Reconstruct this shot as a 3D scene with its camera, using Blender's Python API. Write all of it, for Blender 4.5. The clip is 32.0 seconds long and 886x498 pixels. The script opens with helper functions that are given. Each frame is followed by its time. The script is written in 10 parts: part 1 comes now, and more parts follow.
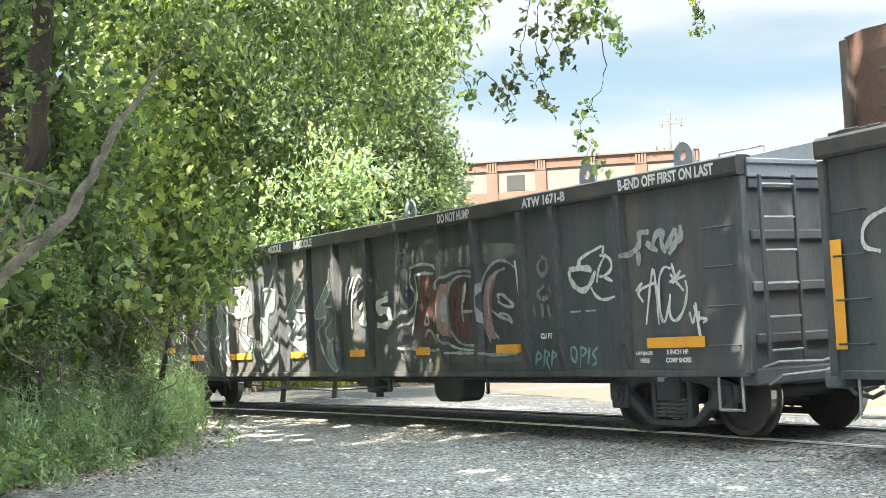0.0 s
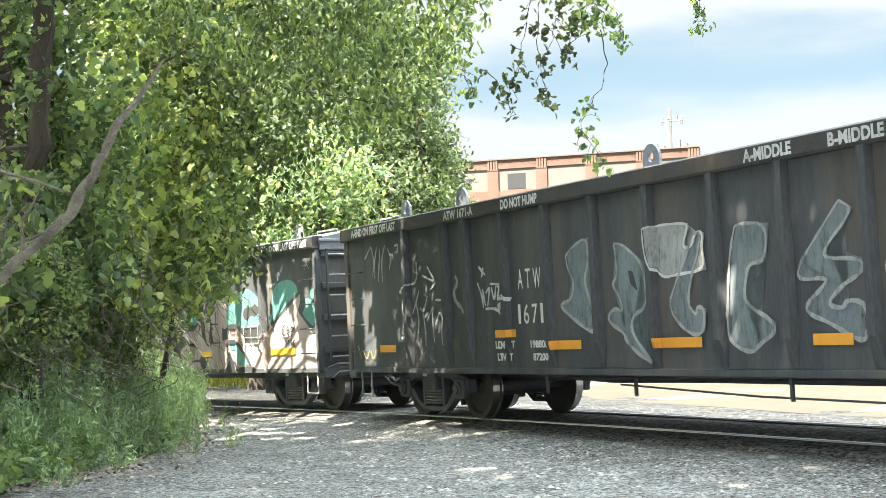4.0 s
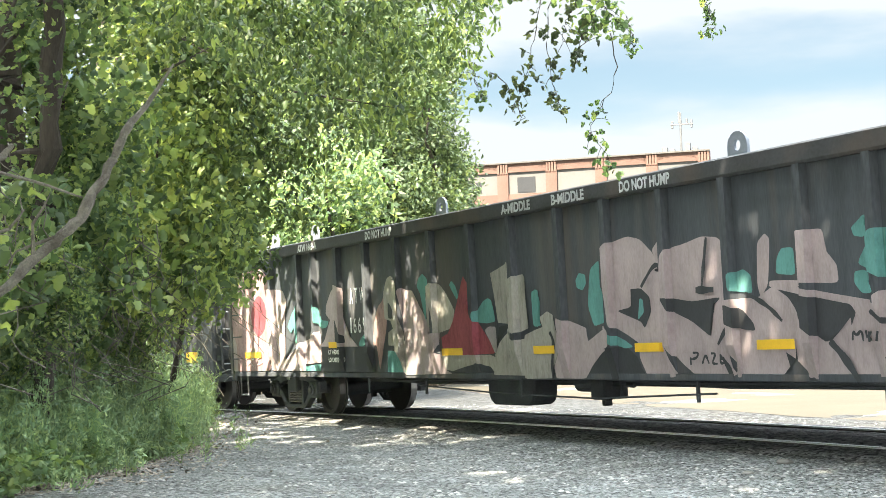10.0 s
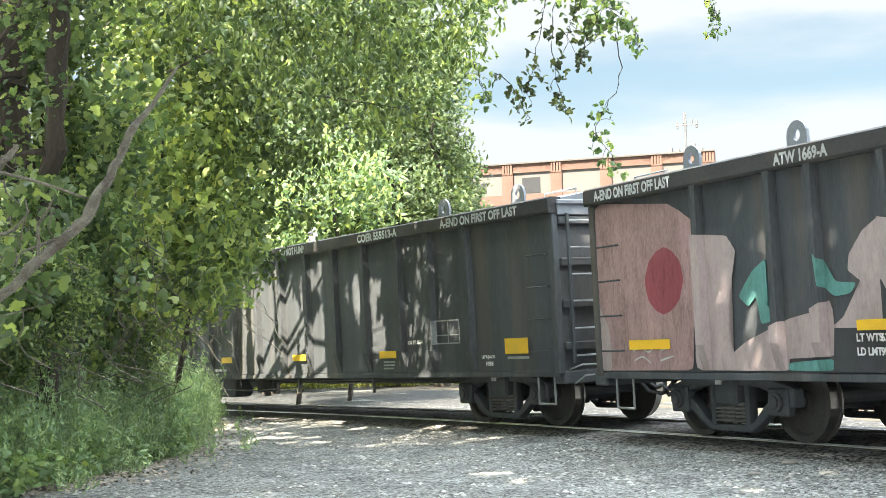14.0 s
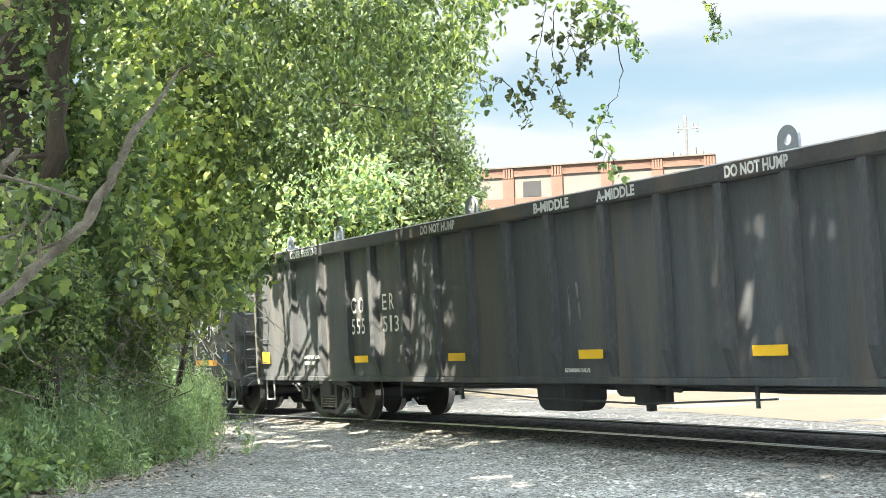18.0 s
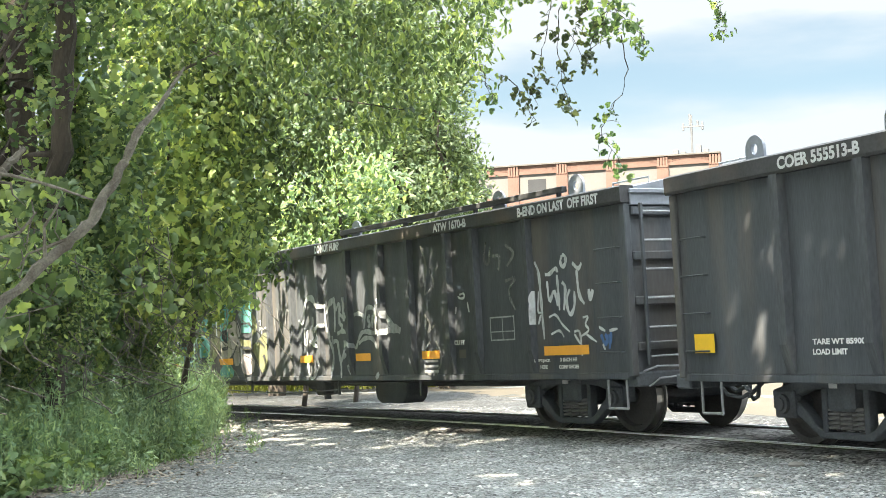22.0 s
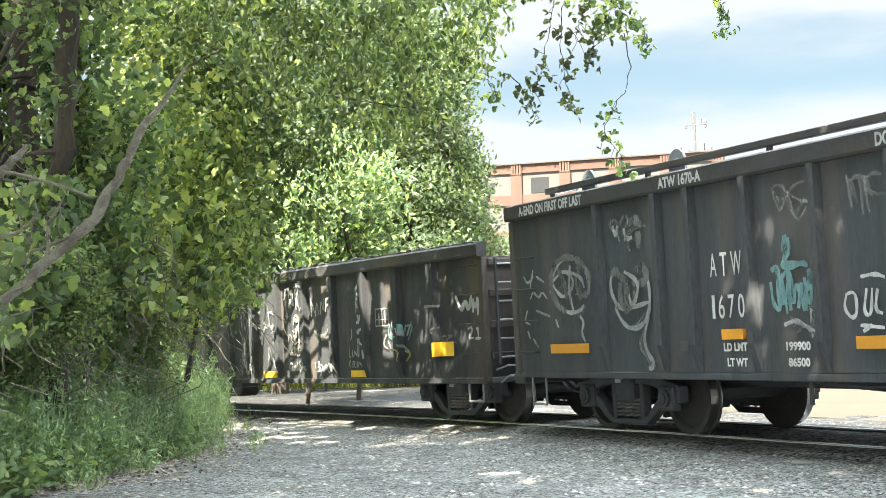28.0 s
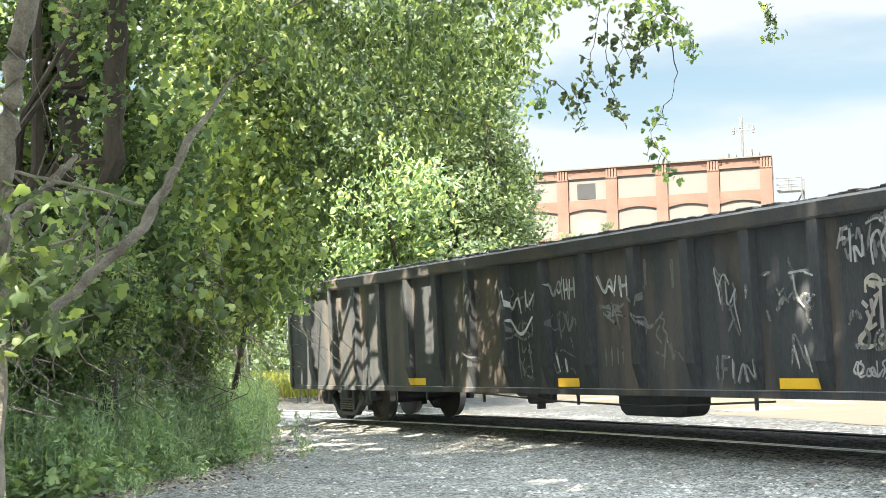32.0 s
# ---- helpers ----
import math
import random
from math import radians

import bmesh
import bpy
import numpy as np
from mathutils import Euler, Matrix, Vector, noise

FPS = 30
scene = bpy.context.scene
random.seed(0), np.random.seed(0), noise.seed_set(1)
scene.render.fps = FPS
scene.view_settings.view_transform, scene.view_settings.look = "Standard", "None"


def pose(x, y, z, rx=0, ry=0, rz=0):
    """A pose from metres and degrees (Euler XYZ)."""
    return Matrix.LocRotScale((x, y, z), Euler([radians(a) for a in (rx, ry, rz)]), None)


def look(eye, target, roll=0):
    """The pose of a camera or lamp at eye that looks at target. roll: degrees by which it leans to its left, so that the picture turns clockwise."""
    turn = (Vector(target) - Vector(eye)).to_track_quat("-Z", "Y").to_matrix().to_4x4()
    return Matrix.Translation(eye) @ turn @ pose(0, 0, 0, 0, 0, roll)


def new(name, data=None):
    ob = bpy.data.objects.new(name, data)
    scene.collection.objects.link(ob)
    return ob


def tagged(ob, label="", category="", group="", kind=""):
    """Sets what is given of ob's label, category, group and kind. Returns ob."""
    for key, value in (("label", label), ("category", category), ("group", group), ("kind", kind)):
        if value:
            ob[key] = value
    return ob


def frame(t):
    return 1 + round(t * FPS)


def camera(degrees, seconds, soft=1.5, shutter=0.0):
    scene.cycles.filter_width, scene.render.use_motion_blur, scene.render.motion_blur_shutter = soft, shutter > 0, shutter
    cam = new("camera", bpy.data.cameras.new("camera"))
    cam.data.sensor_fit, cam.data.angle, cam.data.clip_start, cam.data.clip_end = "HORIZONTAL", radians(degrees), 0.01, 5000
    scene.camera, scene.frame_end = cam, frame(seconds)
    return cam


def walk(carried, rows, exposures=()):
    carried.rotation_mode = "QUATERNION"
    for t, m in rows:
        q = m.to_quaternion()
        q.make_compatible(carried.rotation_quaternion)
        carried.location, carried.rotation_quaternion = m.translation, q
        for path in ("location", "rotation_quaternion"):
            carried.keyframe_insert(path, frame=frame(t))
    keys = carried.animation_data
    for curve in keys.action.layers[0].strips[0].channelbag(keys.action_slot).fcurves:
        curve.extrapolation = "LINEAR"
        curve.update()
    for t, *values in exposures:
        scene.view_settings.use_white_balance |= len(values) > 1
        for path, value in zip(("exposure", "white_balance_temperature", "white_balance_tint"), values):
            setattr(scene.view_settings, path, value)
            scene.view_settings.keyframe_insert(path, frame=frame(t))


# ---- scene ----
cam = camera(35.49, 32.0, soft=0.8)
EYE = Vector((0.0, 0.0, 1.083))

# seconds, heading from the track's line, tilt, lean (degrees), and how far the train has come (metres)
PATH = [
    (0, 28.32, 4.06, -1.32, -0.42),
    (0.5, 28.26, 4.04, -1.32, 1.10),
    (1, 28.27, 4.02, -1.33, 2.63),
    (1.5, 28.23, 3.99, -1.33, 4.23),
    (2, 28.23, 3.98, -1.33, 5.82),
    (2.5, 28.23, 3.98, -1.33, 7.38),
    (3, 28.20, 3.99, -1.33, 8.89),
    (3.5, 28.24, 3.98, -1.34, 10.35),
    (5.5, 28.34, 3.99, -1.34, 16.53),
    (6, 28.33, 3.97, -1.33, 17.97),
    (6.5, 28.28, 3.94, -1.33, 19.41),
    (7, 28.19, 3.96, -1.33, 20.85),
    (7.5, 28.06, 4.02, -1.32, 22.27),
    (8, 28.03, 4.15, -1.32, 23.69),
    (8.5, 27.92, 4.23, -1.32, 25.14),
    (9, 27.90, 4.23, -1.32, 26.61),
    (9.5, 27.91, 4.19, -1.32, 28.07),
    (10, 27.88, 4.14, -1.32, 29.52),
    (10.5, 27.90, 4.15, -1.32, 30.95),
    (11, 27.85, 4.18, -1.32, 32.41),
    (11.5, 27.83, 4.23, -1.33, 33.88),
    (12, 27.80, 4.22, -1.32, 35.36),
    (12.5, 27.75, 4.20, -1.32, 36.85),
    (13, 27.73, 4.19, -1.33, 38.35),
    (13.5, 27.70, 4.20, -1.32, 39.82),
    (14, 27.68, 4.17, -1.33, 41.27),
    (14.5, 27.66, 4.17, -1.32, 42.71),
    (16.5, 27.70, 4.25, -1.32, 48.55),
    (17, 27.68, 4.29, -1.32, 50.02),
    (17.5, 27.71, 4.30, -1.32, 51.52),
    (18, 27.65, 4.32, -1.32, 53.06),
    (18.5, 27.64, 4.36, -1.32, 54.61),
    (19, 27.63, 4.37, -1.32, 56.15),
    (19.5, 27.63, 4.31, -1.32, 57.70),
    (20, 27.60, 4.24, -1.31, 59.24),
    (20.5, 27.57, 4.20, -1.31, 60.78),
    (21, 27.54, 4.20, -1.31, 62.33),
    (21.5, 27.50, 4.23, -1.31, 63.86),
    (22, 27.44, 4.25, -1.31, 65.40),
    (22.5, 27.41, 4.24, -1.31, 66.96),
    (23, 27.37, 4.24, -1.31, 68.53),
    (23.5, 27.33, 4.24, -1.31, 70.10),
    (24, 27.33, 4.21, -1.31, 71.69),
    (24.5, 27.32, 4.17, -1.31, 73.29),
    (25, 27.31, 4.11, -1.31, 74.89),
    (25.5, 27.31, 4.08, -1.31, 76.49),
    (27.5, 27.33, 4.04, -1.30, 83.00),
    (28, 27.32, 4.17, -1.30, 84.61),
    (28.5, 27.27, 4.45, -1.30, 86.21),
    (29, 27.16, 4.85, -1.30, 87.80),
    (29.5, 27.07, 5.23, -1.31, 89.40),
    (30, 26.91, 5.46, -1.31, 90.99),
    (30.5, 26.57, 5.42, -1.32, 92.60),
    (31, 26.12, 5.17, -1.32, 94.23),
    (31.5, 25.62, 4.83, -1.33, 95.87),
    (32, 25.41, 4.51, -1.35, 97.53),
]


def aim(heading, tilt, lean):
    h, e = radians(heading), radians(tilt)
    way = Vector((-math.cos(h) * math.cos(e), math.sin(h) * math.cos(e), math.sin(e)))
    return look(EYE, EYE + way, lean)


walk(cam, [(r[0], aim(r[1], r[2], r[3])) for r in PATH])

# ---- sky, sun, exposure ----
SUN_TO = Vector((0.33, -0.50, 0.80)).normalized()
world = bpy.data.worlds.new("world")
scene.world = world
world.use_nodes = True
wn, wl = world.node_tree.nodes, world.node_tree.links
wn.clear()
w_out = wn.new("ShaderNodeOutputWorld")
w_bg = wn.new("ShaderNodeBackground")
w_sky = wn.new("ShaderNodeTexSky")
w_sky.sky_type, w_sky.sun_disc = "NISHITA", False
w_sky.sun_elevation = math.asin(SUN_TO.z)
w_sky.sun_rotation = math.atan2(SUN_TO.x, SUN_TO.y)
w_sky.air_density, w_sky.dust_density = 1.0, 1.5
# banks of bright cloud over the blue, wider than they are high
w_co = wn.new("ShaderNodeTexCoord")
w_map = wn.new("ShaderNodeMapping")
w_map.inputs["Scale"].default_value = (2.2, 2.2, 9.0)
w_map.inputs["Location"].default_value = (0.35, 0.6, 0.86)
w_noise = wn.new("ShaderNodeTexNoise")
w_noise.inputs["Scale"].default_value = 1.0
w_noise.inputs["Detail"].default_value = 7.0
w_noise.inputs["Roughness"].default_value = 0.5
w_mix = wn.new("ShaderNodeMix")
w_mix.data_type = "RGBA"
# cloud brightens from the horizon to the zenith
w_sep = wn.new("ShaderNodeSeparateXYZ")
w_up = wn.new("ShaderNodeMapRange")
w_up.inputs["From Min"].default_value, w_up.inputs["From Max"].default_value = 0.30, 0.9
w_up.interpolation_type = "SMOOTHSTEP"
w_up.inputs["To Min"].default_value, w_up.inputs["To Max"].default_value = 1.95, 26.0
w_tint = wn.new("ShaderNodeVectorMath")
w_tint.operation = "SCALE"
w_tint.inputs[0].default_value = (0.92, 0.99, 1.03)
wl.new(w_co.outputs["Generated"], w_sep.inputs[0])
wl.new(w_sep.outputs["Z"], w_up.inputs["Value"])
wl.new(w_up.outputs["Result"], w_tint.inputs["Scale"])
wl.new(w_tint.outputs["Vector"], w_mix.inputs["B"])
wl.new(w_co.outputs["Generated"], w_map.inputs["Vector"])
wl.new(w_map.outputs["Vector"], w_noise.inputs["Vector"])
# long banks of cloud, one over the other, with ragged edges
w_band = wn.new("ShaderNodeMath")
w_band.operation = "MULTIPLY_ADD"
w_band.inputs[1].default_value, w_band.inputs[2].default_value = 55.0, -10.9
wl.new(w_sep.outputs["Z"], w_band.inputs[0])
w_rag = wn.new("ShaderNodeMath")
w_rag.operation = "MULTIPLY_ADD"
w_rag.inputs[1].default_value = 8.0
wl.new(w_noise.outputs["Fac"], w_rag.inputs[0])
wl.new(w_band.outputs[0], w_rag.inputs[2])
w_off = wn.new("ShaderNodeMath")
w_off.operation = "SUBTRACT"
w_off.inputs[1].default_value = 4.0
wl.new(w_rag.outputs[0], w_off.inputs[0])
w_cos = wn.new("ShaderNodeMath")
w_cos.operation = "COSINE"
wl.new(w_off.outputs[0], w_cos.inputs[0])
w_fac = wn.new("ShaderNodeMapRange")
w_fac.inputs["From Min"].default_value, w_fac.inputs["From Max"].default_value = 1.0, 0.25
w_fac.inputs["To Min"].default_value, w_fac.inputs["To Max"].default_value = 0.1, 1.0
wl.new(w_cos.outputs[0], w_fac.inputs["Value"])
wl.new(w_fac.outputs["Result"], w_mix.inputs["Factor"])
w_dim = wn.new("ShaderNodeVectorMath")
w_dim.operation = "MULTIPLY"
w_dim.inputs[1].default_value = (0.37, 0.37, 0.325)
wl.new(w_sky.outputs["Color"], w_dim.inputs[0])
wl.new(w_dim.outputs["Vector"], w_mix.inputs["A"])
wl.new(w_mix.outputs["Result"], w_bg.inputs["Color"])
w_bg.inputs["Strength"].default_value = 0.077
wl.new(w_bg.outputs["Background"], w_out.inputs["Surface"])

sun = new("sun", bpy.data.lights.new("sun", "SUN"))
sun.data.energy, sun.data.angle, sun.data.color = 5.0, radians(0.55), (1.0, 0.88, 0.70)
sun.matrix_world = look(SUN_TO * 60, (0, 0, 0))
scene.view_settings.exposure = 2.79


# ---- materials ----
def material(name, colour, rough=0.7, metal=0.0, vary=0.25, scale=6.0, fine=60.0, bump=0.15, dist=0.01,
             dirt=None, dirt_amount=0.4, stretch=(1, 1, 1), spec=0.5, cells=0.0, island=0.0):
    """A surface whose colour varies at two scales, with fine relief."""
    m = bpy.data.materials.new(name)
    m.use_nodes = True
    n, l = m.node_tree.nodes, m.node_tree.links
    b = n["Principled BSDF"]
    b.inputs["Roughness"].default_value, b.inputs["Metallic"].default_value = rough, metal
    b.inputs["Specular IOR Level"].default_value = spec
    co = n.new("ShaderNodeTexCoord")
    mp = n.new("ShaderNodeMapping")
    mp.inputs["Scale"].default_value = stretch
    l.new(co.outputs["Object"], mp.inputs["Vector"])
    big, small = n.new("ShaderNodeTexNoise"), n.new("ShaderNodeTexNoise")
    big.inputs["Scale"].default_value, small.inputs["Scale"].default_value = scale, fine
    big.inputs["Detail"].default_value, small.inputs["Detail"].default_value = 6, 3
    for t in (big, small):
        l.new(mp.outputs["Vector"], t.inputs["Vector"])
    ramp = n.new("ShaderNodeValToRGB")
    ramp.color_ramp.elements[0].position, ramp.color_ramp.elements[1].position = 0.3, 0.7
    lo, hi = [c * (1 - vary) for c in colour], [min(1, c * (1 + vary)) for c in colour]
    ramp.color_ramp.elements[0].color, ramp.color_ramp.elements[1].color = (*lo, 1), (*hi, 1)
    add = n.new("ShaderNodeMath")
    add.operation = "MULTIPLY_ADD"
    add.inputs[1].default_value, add.inputs[2].default_value = 0.45, 0.0
    l.new(small.outputs["Fac"], add.inputs[0])
    add2 = n.new("ShaderNodeMath")
    add2.operation = "MULTIPLY_ADD"
    add2.inputs[1].default_value = 0.55
    l.new(big.outputs["Fac"], add2.inputs[0])
    l.new(add.outputs[0], add2.inputs[2])
    l.new(add2.outputs[0], ramp.inputs["Fac"])
    colour_out = ramp.outputs["Color"]
    if dirt:
        st = n.new("ShaderNodeTexNoise")
        st.inputs["Scale"].default_value, st.inputs["Detail"].default_value = scale * 0.45, 8
        l.new(mp.outputs["Vector"], st.inputs["Vector"])
        sr = n.new("ShaderNodeValToRGB")
        sr.color_ramp.elements[0].position, sr.color_ramp.elements[1].position = 0.5, 0.72
        sr.color_ramp.elements[1].color = (dirt_amount,) * 3 + (1,)
        l.new(st.outputs["Fac"], sr.inputs["Fac"])
        mix = n.new("ShaderNodeMix")
        mix.data_type = "RGBA"
        mix.inputs["B"].default_value = (*dirt, 1)
        l.new(sr.outputs["Color"], mix.inputs["Factor"])
        l.new(colour_out, mix.inputs["A"])
        colour_out = mix.outputs["Result"]
    height = add2.outputs[0]
    if cells:   # single stones, each of its own shade
        vo = n.new("ShaderNodeTexVoronoi")
        vo.inputs["Scale"].default_value = cells
        l.new(mp.outputs["Vector"], vo.inputs["Vector"])
        bw = n.new("ShaderNodeRGBToBW")
        l.new(vo.outputs["Color"], bw.inputs["Color"])
        cr = n.new("ShaderNodeMapRange")
        cr.inputs["From Min"].default_value, cr.inputs["From Max"].default_value = 0.15, 0.85
        cr.inputs["To Min"].default_value, cr.inputs["To Max"].default_value = 0.22, 1.95
        l.new(bw.outputs["Val"], cr.inputs["Value"])
        hs = n.new("ShaderNodeHueSaturation")
        l.new(cr.outputs["Result"], hs.inputs["Value"])
        l.new(colour_out, hs.inputs["Color"])
        colour_out = hs.outputs["Color"]
        sub = n.new("ShaderNodeMath")
        sub.operation = "SUBTRACT"
        l.new(add2.outputs[0], sub.inputs[0])
        l.new(vo.outputs["Distance"], sub.inputs[1])
        height = sub.outputs[0]
    if island:   # loose pieces of one mesh, each of its own shade
        geo, own, shade = n.new("ShaderNodeNewGeometry"), n.new("ShaderNodeMapRange"), n.new("ShaderNodeHueSaturation")
        own.inputs["To Min"].default_value, own.inputs["To Max"].default_value = 1 - island, 1 + island
        l.new(geo.outputs["Random Per Island"], own.inputs["Value"])
        l.new(own.outputs["Result"], shade.inputs["Value"])
        l.new(colour_out, shade.inputs["Color"])
        colour_out = shade.outputs["Color"]
    l.new(colour_out, b.inputs["Base Color"])
    if bump:
        bp = n.new("ShaderNodeBump")
        bp.inputs["Strength"].default_value, bp.inputs["Distance"].default_value = bump, dist
        l.new(height, bp.inputs["Height"])
        l.new(bp.outputs["Normal"], b.inputs["Normal"])
    return m


def leaf_material(name, dark, light, yellow, glow=0.45):
    """Leaves, each of its own green, that let some light through."""
    m = bpy.data.materials.new(name)
    m.use_nodes = True
    n, l = m.node_tree.nodes, m.node_tree.links
    b, out = n["Principled BSDF"], n["Material Output"]
    geo = n.new("ShaderNodeNewGeometry")
    ramp = n.new("ShaderNodeValToRGB")
    ramp.color_ramp.elements[0].color, ramp.color_ramp.elements[1].color = (*dark, 1), (*yellow, 1)
    e = ramp.color_ramp.elements.new(0.6)
    e.color = (*light, 1)
    l.new(geo.outputs["Random Per Island"], ramp.inputs["Fac"])
    co = n.new("ShaderNodeTexCoord")
    nz = n.new("ShaderNodeTexNoise")
    nz.inputs["Scale"].default_value = 0.9
    l.new(co.outputs["Object"], nz.inputs["Vector"])
    hsv = n.new("ShaderNodeHueSaturation")
    mr = n.new("ShaderNodeMapRange")
    mr.inputs["From Min"].default_value, mr.inputs["From Max"].default_value = 0.3, 0.7
    mr.inputs["To Min"].default_value, mr.inputs["To Max"].default_value = 0.65, 1.35
    l.new(nz.outputs["Fac"], mr.inputs["Value"])
    l.new(mr.outputs["Result"], hsv.inputs["Value"])
    l.new(ramp.outputs["Color"], hsv.inputs["Color"])
    l.new(hsv.outputs["Color"], b.inputs["Base Color"])
    b.inputs["Roughness"].default_value = 0.5
    b.inputs["Specular IOR Level"].default_value = 0.35
    tr = n.new("ShaderNodeBsdfTranslucent")
    warm = n.new("ShaderNodeMix")
    warm.data_type, warm.blend_type = "RGBA", "MULTIPLY"
    warm.inputs["Factor"].default_value = 1.0
    warm.inputs["B"].default_value = (1.5, 1.35, 0.65, 1)
    l.new(hsv.outputs["Color"], warm.inputs["A"])
    l.new(warm.outputs["Result"], tr.inputs["Color"])
    mix = n.new("ShaderNodeMixShader")
    mix.inputs["Fac"].default_value = glow
    l.new(b.outputs["BSDF"], mix.inputs[1])
    l.new(tr.outputs["BSDF"], mix.inputs[2])
    l.new(mix.outputs["Shader"], out.inputs["Surface"])
    return m


GRAVEL = material("gravel", (0.136, 0.144, 0.140), 0.95, 0, 0.5, 2.2, 55.0, 1.0, 0.02, (0.115, 0.115, 0.105), 0.7, spec=0.2, cells=38.0)
LOT = material("pale_lot", (0.060, 0.053, 0.040), 0.95, 0, 0.14, 0.5, 25.0, 0.3, 0.02, (0.057, 0.051, 0.040), 0.4, spec=0.2)
BALLAST = material("dark_ballast", (0.13, 0.13, 0.125), 0.95, 0, 0.5, 4.0, 45.0, 0.9, 0.02, (0.14, 0.125, 0.11), 0.6, spec=0.2, cells=24.0)
GRAVEL_FAR = material("bluish_gravel", (0.035, 0.037, 0.038), 0.95, 0, 0.4, 2.0, 30.0, 0.9, 0.02, (0.049, 0.046, 0.039), 0.5, spec=0.2, cells=16.0)
PEBBLE = material("pebble", (0.205, 0.205, 0.19), 0.9, 0, 0.4, 5.0, 40.0, 0.3, 0.01, island=0.75)
RAIL_SIDE = material("rail_rust", (0.10, 0.085, 0.075), 0.85, 0.2, 0.35, 8.0, 80.0, 0.3, 0.004)
# near-white, partly diffuse: the sky's reflection is put into the colour
RAIL_TOP = material("rail_top", (0.93, 0.93, 0.92), 0.3, 0.6, 0.04, 3.0, 50.0, 0.0, 0.001, stretch=(0.1, 6, 1))
# tan streaks serve as dirt and as the warm colour of sun dapples
CAR_BLACK = material("car_black", (0.072, 0.080, 0.089), 0.7, 0.0, 0.32, 1.6, 26.0, 0.10, 0.004, (0.19, 0.155, 0.12), 0.45, stretch=(2.6, 1, 0.28), spec=0.3)
# slightly lighter than the panels: light on the posts put into the paint
CAR_POST = material("car_post_lit", (0.08, 0.087, 0.095), 0.65, 0.0, 0.4, 2.0, 22.0, 0.12, 0.006, (0.13, 0.12, 0.11), 0.5, stretch=(1.6, 1, 0.35), spec=0.2)
# these tan streaks hold rust and the cream tone of sunlight together
CAR_RUST = material("car_rusty_black", (0.057, 0.062, 0.068), 0.7, 0.0, 0.4, 1.6, 24.0, 0.2, 0.006, (0.27, 0.20, 0.14), 0.4, stretch=(2.2, 1, 0.4), spec=0.2)
CHORD = material("car_chord", (0.04, 0.041, 0.043), 0.7, 0.0, 0.4, 2.5, 30.0, 0.2, 0.005, (0.12, 0.085, 0.06), 0.55)
COVER = material("cover_grey", (0.20, 0.22, 0.25), 0.55, 0.1, 0.2, 1.2, 20.0, 0.1, 0.005, (0.12, 0.11, 0.10), 0.5)
UNDER = material("underframe", (0.105, 0.115, 0.125), 0.85, 0.0, 0.35, 3.0, 40.0, 0.3, 0.006, (0.10, 0.085, 0.07), 0.5)
WHEEL = material("wheel_steel", (0.11, 0.105, 0.10), 0.75, 0.1, 0.3, 4.0, 40.0, 0.2, 0.004, (0.085, 0.078, 0.07), 0.5)
SPRING = material("spring_steel", (0.20, 0.195, 0.19), 0.7, 0.1, 0.25, 6.0, 50.0, 0.1, 0.003, (0.12, 0.09, 0.07), 0.4)
TREAD = material("wheel_tread", (0.50, 0.48, 0.46), 0.3, 1.0, 0.1, 5.0, 60.0, 0.05, 0.002)
RUNG = material("rung_steel", (0.34, 0.35, 0.36), 0.5, 0.2, 0.3, 6.0, 50.0, 0.1, 0.003)
WHITE = material("white_paint", (0.72, 0.72, 0.71), 0.75, 0, 0.18, 5.0, 70.0, 0.05, 0.002, (0.25, 0.24, 0.23), 0.5)
ORANGE = material("orange_sheet", (0.78, 0.36, 0.04), 0.55, 0, 0.08, 6.0, 60.0, 0.04, 0.002, (0.45, 0.22, 0.05), 0.3)
YELLOW = material("yellow_sheet", (0.85, 0.52, 0.03), 0.5, 0, 0.08, 6.0, 60.0, 0.04, 0.002, (0.5, 0.3, 0.05), 0.3)
BRICK = material("brick_red", (0.106, 0.062, 0.048), 0.9, 0, 0.25, 0.6, 6.0, 0.2, 0.02, (0.160, 0.102, 0.077), 0.5)
INFILL = material("infill_block", (0.106, 0.103, 0.098), 0.9, 0, 0.10, 0.5, 5.0, 0.1, 0.02, (0.115, 0.102, 0.080), 0.4)
COPING = material("coping", (0.141, 0.134, 0.121), 0.8, 0, 0.12, 0.8, 8.0, 0.1, 0.01)
ROOFING = material("roof_edge", (0.085, 0.079, 0.072), 0.85, 0, 0.15, 0.8, 8.0, 0.1, 0.01)
DARK_IN = material("dark_opening", (0.02, 0.022, 0.025), 0.8, 0, 0.2, 1.0, 10.0, 0.0)
STEEL_GREY = material("grey_steel", (0.12, 0.125, 0.13), 0.6, 0.4, 0.15, 4.0, 30.0, 0.1, 0.004)
BARK = material("bark", (0.05, 0.042, 0.034), 0.95, 0, 0.45, 6.0, 50.0, 0.9, 0.02, (0.09, 0.075, 0.06), 0.5, stretch=(1, 1, 0.25))
DEADWOOD = material("dead_wood", (0.14, 0.13, 0.105), 0.9, 0, 0.5, 9.0, 60.0, 0.9, 0.02, (0.055, 0.045, 0.035), 0.8)
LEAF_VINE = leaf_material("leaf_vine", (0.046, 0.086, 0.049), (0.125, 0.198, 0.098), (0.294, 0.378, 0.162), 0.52)
